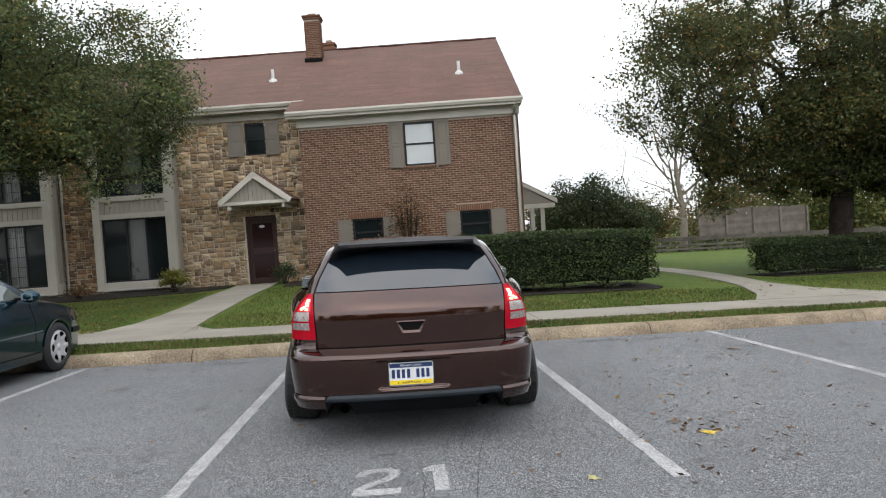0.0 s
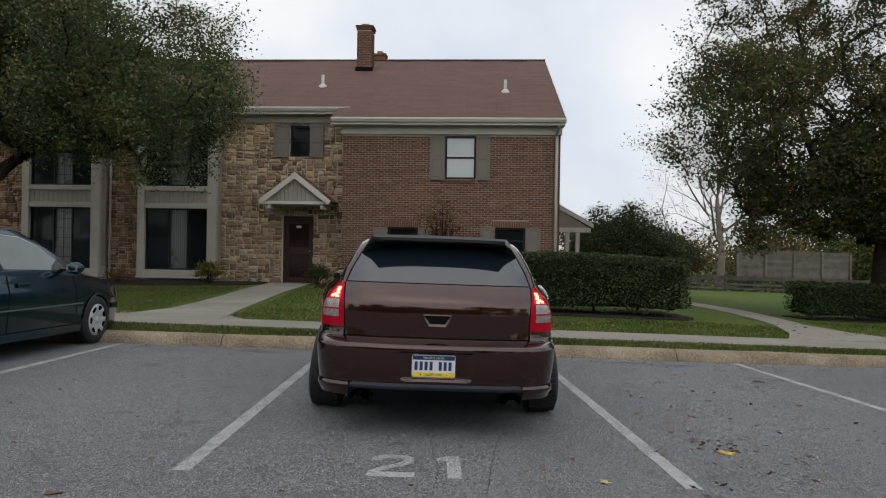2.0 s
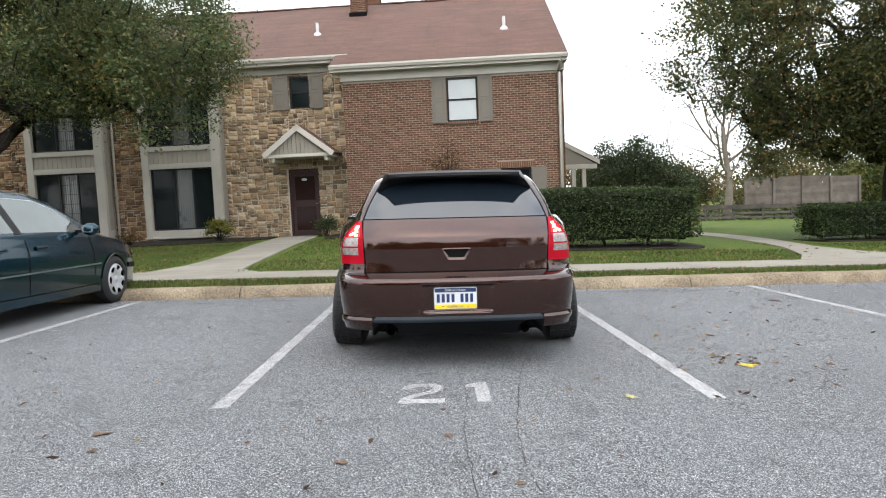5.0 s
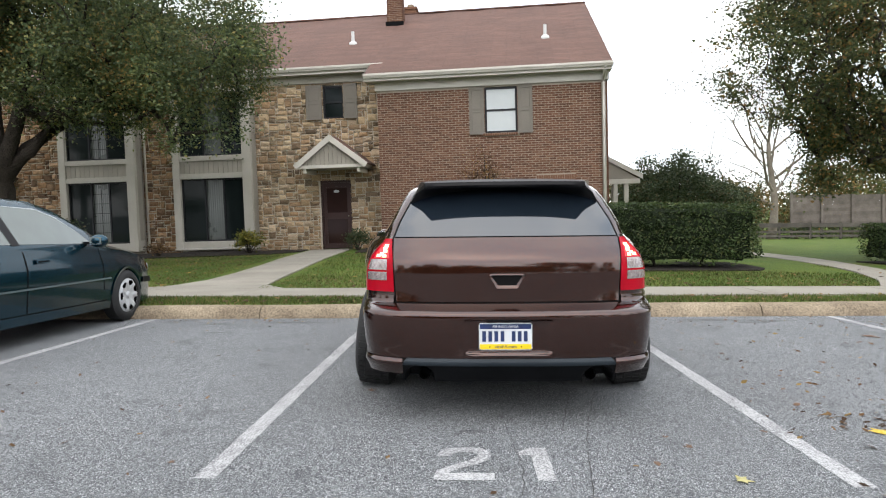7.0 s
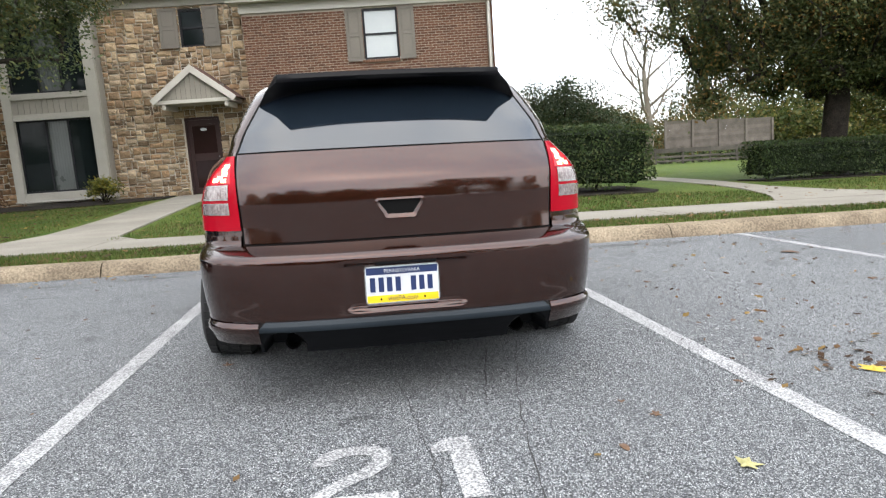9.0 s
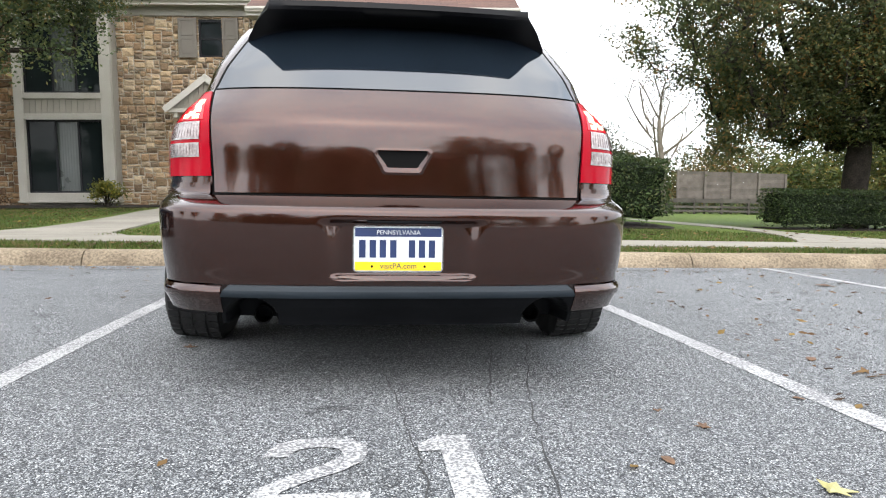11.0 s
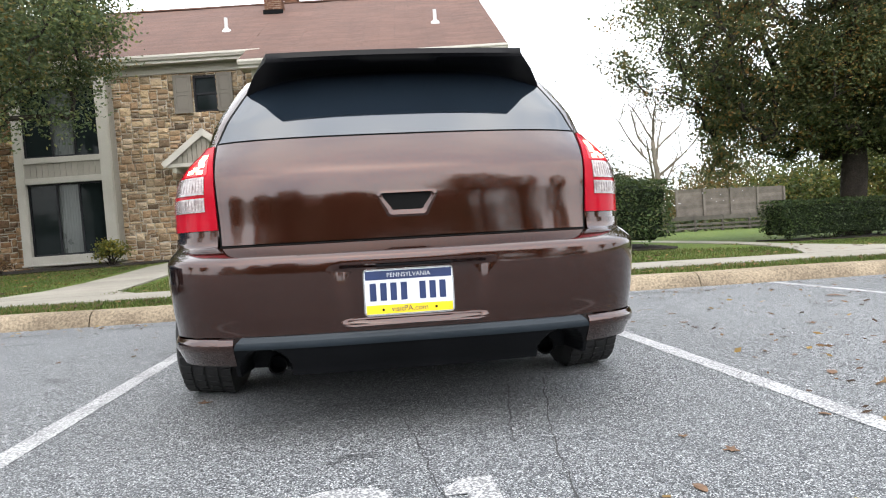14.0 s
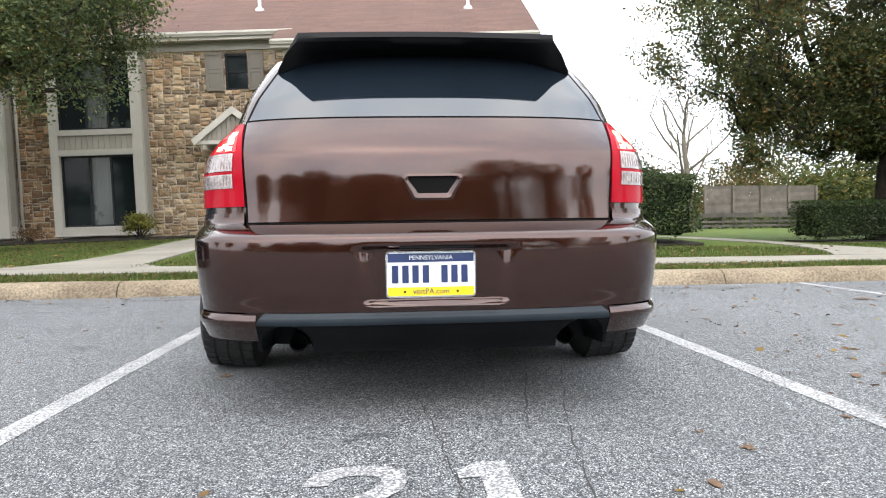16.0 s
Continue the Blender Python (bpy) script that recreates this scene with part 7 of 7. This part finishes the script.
# distant autumn trees and brush past the fence
def far_wood(name, y, x0, x1, count, height, leaf_m, seed, label):
    rng = np.random.default_rng(seed)
    cl = []
    for _ in range(count):
        x = rng.uniform(x0, x1)
        top = height * (0.55 + 0.6 * (0.5 + noise.noise((x * 0.13, seed, 0))))
        for _ in range(10):
            cl.append((x + rng.normal() * 1.6, y + rng.normal() * 2.5, ground_z(x, y) + top * rng.uniform(0.05, 1.0) ** 0.7))
    ob = foliage(name, cl, 0.75, 26, 0.2, leaf_m, None, seed)
    return tagged(ob, label, "trees", kind="stuff")


far_wood("woods", 76, 10, 75, 110, 6.0, FAR_LEAVES, 61, "distant autumn trees and brush")
far_wood("woods", 95, -70, 120, 150, 9.0, BUSH_LEAVES, 62, "distant mixed woods along the horizon")
far_wood("brush", 64, 38, 78, 150, 9.0, BRUSH_LEAVES, 63, "yellow-green trees and brush past the fence end")

# what stands across the lot, behind the camera, and shows in the car's paint
for x, y, s, seed in ((8.6, -26, 1.15, 71), (16.6, -27, 1.0, 72), (-4.0, -36, 0.75, 75), (-14.0, -33, 0.9, 73), (-24.0, -38, 0.95, 76), (33, -30, 1.2, 74), (-47, -20, 1.1, 77), (-50, -6, 1.2, 78), (-35, -33, 1.0, 81), (47, -18, 1.1, 79), (50, -4, 1.2, 80)):
    tree((x, y, ground_z(x, y)), (0.1, 0, 3.6 * s), 0.3 * s, [((0, 0, 5.2 * s), (4.3 * s, 3.6 * s, 2.4 * s)), ((-1.8 * s, 0.4, 3.6 * s), (2.6 * s, 2.4 * s, 1.7 * s)), ((2.0 * s, -0.3, 3.7 * s), (2.4 * s, 2.2 * s, 1.6 * s))], 170, 60, 0.12, 0.5, GREEN_LEAVES, BARK, seed, "round-crowned tree across the parking lot", fork=0.5)
row = empty("row_house", pose(-16, -62, plane_z(-14, -30), 0, 0, 0), "long low row of brick houses across the lot", "house")
part("wall", boxes([(-22, 30, -5, 5, 0, 4.6)]), BRICK, row)
link("roof", [(-22.4, 5.4, 4.6), (30.4, 5.4, 4.6), (30.4, 0, 7.0), (-22.4, 0, 7.0), (-22.4, -5.4, 4.6), (30.4, -5.4, 4.6)], [(0, 3, 2, 1), (3, 4, 5, 2), (0, 4, 3), (1, 2, 5), (0, 1, 5, 4)], SHINGLE, row)
for k in range(13):
    x = -20 + 3.9 * k
    for z in (1.0, 3.0):
        part("window", boxes([(x, x + 1.1, 4.97, 5.05, z, z + 1.3)]), WINDOW_GLASS, row)
far_wood("brush", -46, -60, 60, 110, 3.4, BUSH_LEAVES, 66, "shrubs and low trees across the parking lot")
far_wood("woods", -75, -80, 80, 140, 11.0, BUSH_LEAVES, 64, "woods behind the houses across the lot")


# ---- grass blades, fallen leaves ----
def blades(name, areas, seed, length):
    """Short grass as thin upright blades, over strips of lawn."""
    rng = np.random.default_rng(seed)
    out = []
    for x0, x1, y0, y1, n, blocked in areas:
        for _ in range(n):
            x, y = rng.uniform(x0, x1), rng.uniform(y0, y1)
            if blocked(x, y):
                continue
            z = ground_z(x, y) - 0.005
            a = rng.uniform(0, math.tau)
            hgt, w = length * rng.uniform(0.5, 1.3), 0.006 * rng.uniform(0.7, 1.4)
            dx, dy = math.cos(a) * w, math.sin(a) * w
            bx, by = rng.normal() * 0.02, rng.normal() * 0.02
            out += [(x - dx, y - dy, z), (x + dx, y + dy, z), (x + bx + dx * 0.3, y + by + dy * 0.3, z + hgt), (x + bx - dx * 0.3, y + by - dy * 0.3, z + hgt)]
    ob = quads(name, np.array(out), GRASS_BLADE)
    return tagged(ob, "short grass blades along the pavement and lawn", "grass", kind="stuff")


def paved(x, y):
    if walk_front(x) - 0.02 < y < walk_front(x) + 1.22:
        return True
    if y > 10.8 and -5.3 + 0.0 * y < x < -3.6:
        return True
    left = np.interp(y, [10.6, 11.6, 13.6, 15.8, 18.2, 24.5], [6.0, 6.55, 7.3, 7.9, 8.5, 9.4])
    return left < x < left + 1.25 + max(0, 11.8 - y) and y > 10.5


blades("grass", [(-9, 9.5, 8.7, 9.85, 26000, paved), (-9, -5.2, 10.9, 19.5, 9000, paved), (-3.7, 7.0, 10.7, 13.2, 16000, paved), (7.5, 16, 9.9, 15.8, 12000, paved), (-3.7, 1.0, 13.0, 19.0, 9000, paved)], 81, 0.042)


def leaf_outline(kind):
    """A lobed or oval leaf outline with a fold along its middle."""
    if kind == "lobed":
        r = [1.0, 0.45, 0.85, 0.4, 0.75, 0.35, 0.2, 0.35, 0.75, 0.4, 0.85, 0.45]
        return [(q * math.cos(a), q * math.sin(a)) for q, a in zip(r, np.linspace(0, 2 * math.pi, 13)[:-1])]
    return [(math.cos(a) * 1.0, math.sin(a) * 0.48 * (1 + 0.25 * math.cos(a))) for a in np.linspace(0, 2 * math.pi, 13)[:-1]]


def fallen_leaf(x, y, size, kind, material, label, seed):
    rng = random.Random(seed)
    size *= 0.8
    o = leaf_outline(kind)
    a = rng.uniform(0, math.tau)
    v = [(0, 0, 0.012 * size / 0.05)]
    for px, py in o:
        q, w = px * math.cos(a) - py * math.sin(a), px * math.sin(a) + py * math.cos(a)
        v.append((q * size, w * size, 0.004 + size * 0.25 * abs(py) * rng.uniform(0.3, 1.3)))
    n = len(o)
    ob = link("fallen_leaf", v, [(0, i + 1, (i + 1) % n + 1) for i in range(n)], material, matrix=LOT @ Matrix.Translation((x, y, 0.0)))
    sol = ob.modifiers.new("thickness", "SOLIDIFY")
    sol.thickness = 0.0015
    return tagged(ob, label, "leaf", "fallen leaves")


fallen_leaf(1.90, 3.76, 0.095, "lobed", YELLOW_LEAF, "bright yellow fallen leaf on asphalt", 1)
fallen_leaf(0.93, 3.09, 0.070, "lobed", PALE_LEAF, "pale yellow-green fallen leaf on asphalt", 2)
for k, (x, y, s) in enumerate(((-1.79, 2.68, 0.055), (-0.9, 2.7, 0.03), (0.86, 3.53, 0.04), (0.64, 3.29, 0.035), (-0.85, 4.68, 0.05), (-1.58, 3.29, 0.03), (3.65, 6.85, 0.10), (2.06, 6.45, 0.05), (1.92, 5.99, 0.045), (1.75, 4.33, 0.05), (2.43, 3.75, 0.055), (-0.09, 2.51, 0.05), (-0.55, 2.2, 0.04), (0.17, 1.93, 0.04), (0.79, 3.69, 0.025), (1.32, 3.78, 0.025), (2.55, 5.6, 0.05), (3.34, 5.5, 0.055), (1.85, 4.72, 0.03))):
    fallen_leaf(x, y, s, "lobed" if k % 3 else "oval", BROWN_LEAF, "dry brown fallen leaf on asphalt", 10 + k)


def litter(name, spots, size, seed, label, on_lot):
    rng = np.random.default_rng(seed)
    out = []
    for x0, x1, y0, y1, n in spots:
        for _ in range(n):
            x, y = rng.uniform(x0, x1), rng.uniform(y0, y1)
            p = LOT @ Vector((x, y, 0.008)) if on_lot else Vector((x, y, ground_z(x, y) + 0.03))
            a = rng.uniform(0, math.tau)
            s = size * rng.uniform(0.4, 1.3)
            u = Vector((math.cos(a), math.sin(a), rng.uniform(-0.3, 0.3))) * s
            w = Vector((-math.sin(a), math.cos(a), rng.uniform(-0.4, 0.4))) * s * 0.5
            out += [p - u, p + w, p + u, p - w]
    return tagged(quads(name, np.array([tuple(q) for q in out]), FALLEN), label, "leaves", kind="stuff")


litter("leaf_litter", [(1.5, 6.5, 3.0, 8.3, 430), (1.4, 3.4, 2.0, 5.0, 60), (-4.0, -1.5, 2.0, 8.3, 90), (-1.3, 1.3, 0.8, 3.5, 22), (1.68, 2.14, 3.78, 4.14, 34), (1.6, 7.0, 7.6, 8.4, 90), (-4.0, -1.6, 8.0, 8.4, 60)], 0.025, 91, "small dry leaves scattered over the asphalt", True)
litter("leaf_litter", [(-10.5, -5.2, 10.8, 19, 1300), (-3.6, 0.8, 11.0, 19, 460), (1, 7, 10.8, 12.8, 170), (-8, 9, 8.75, 9.5, 330), (7, 14, 10.8, 15.5, 150)], 0.045, 92, "dry leaves scattered over the lawn", False)

# fieldstones of the front wall, one by one
for k, (a, b, c, d) in enumerate(stones_main):
    sv, sf = stone_mesh(b - a, d - c, rng_s)
    link("stone", sv, sf, STONE, house, matrix=Matrix.Translation(((a + b) / 2, V_STONE + 0.015, (c + d) / 2)))
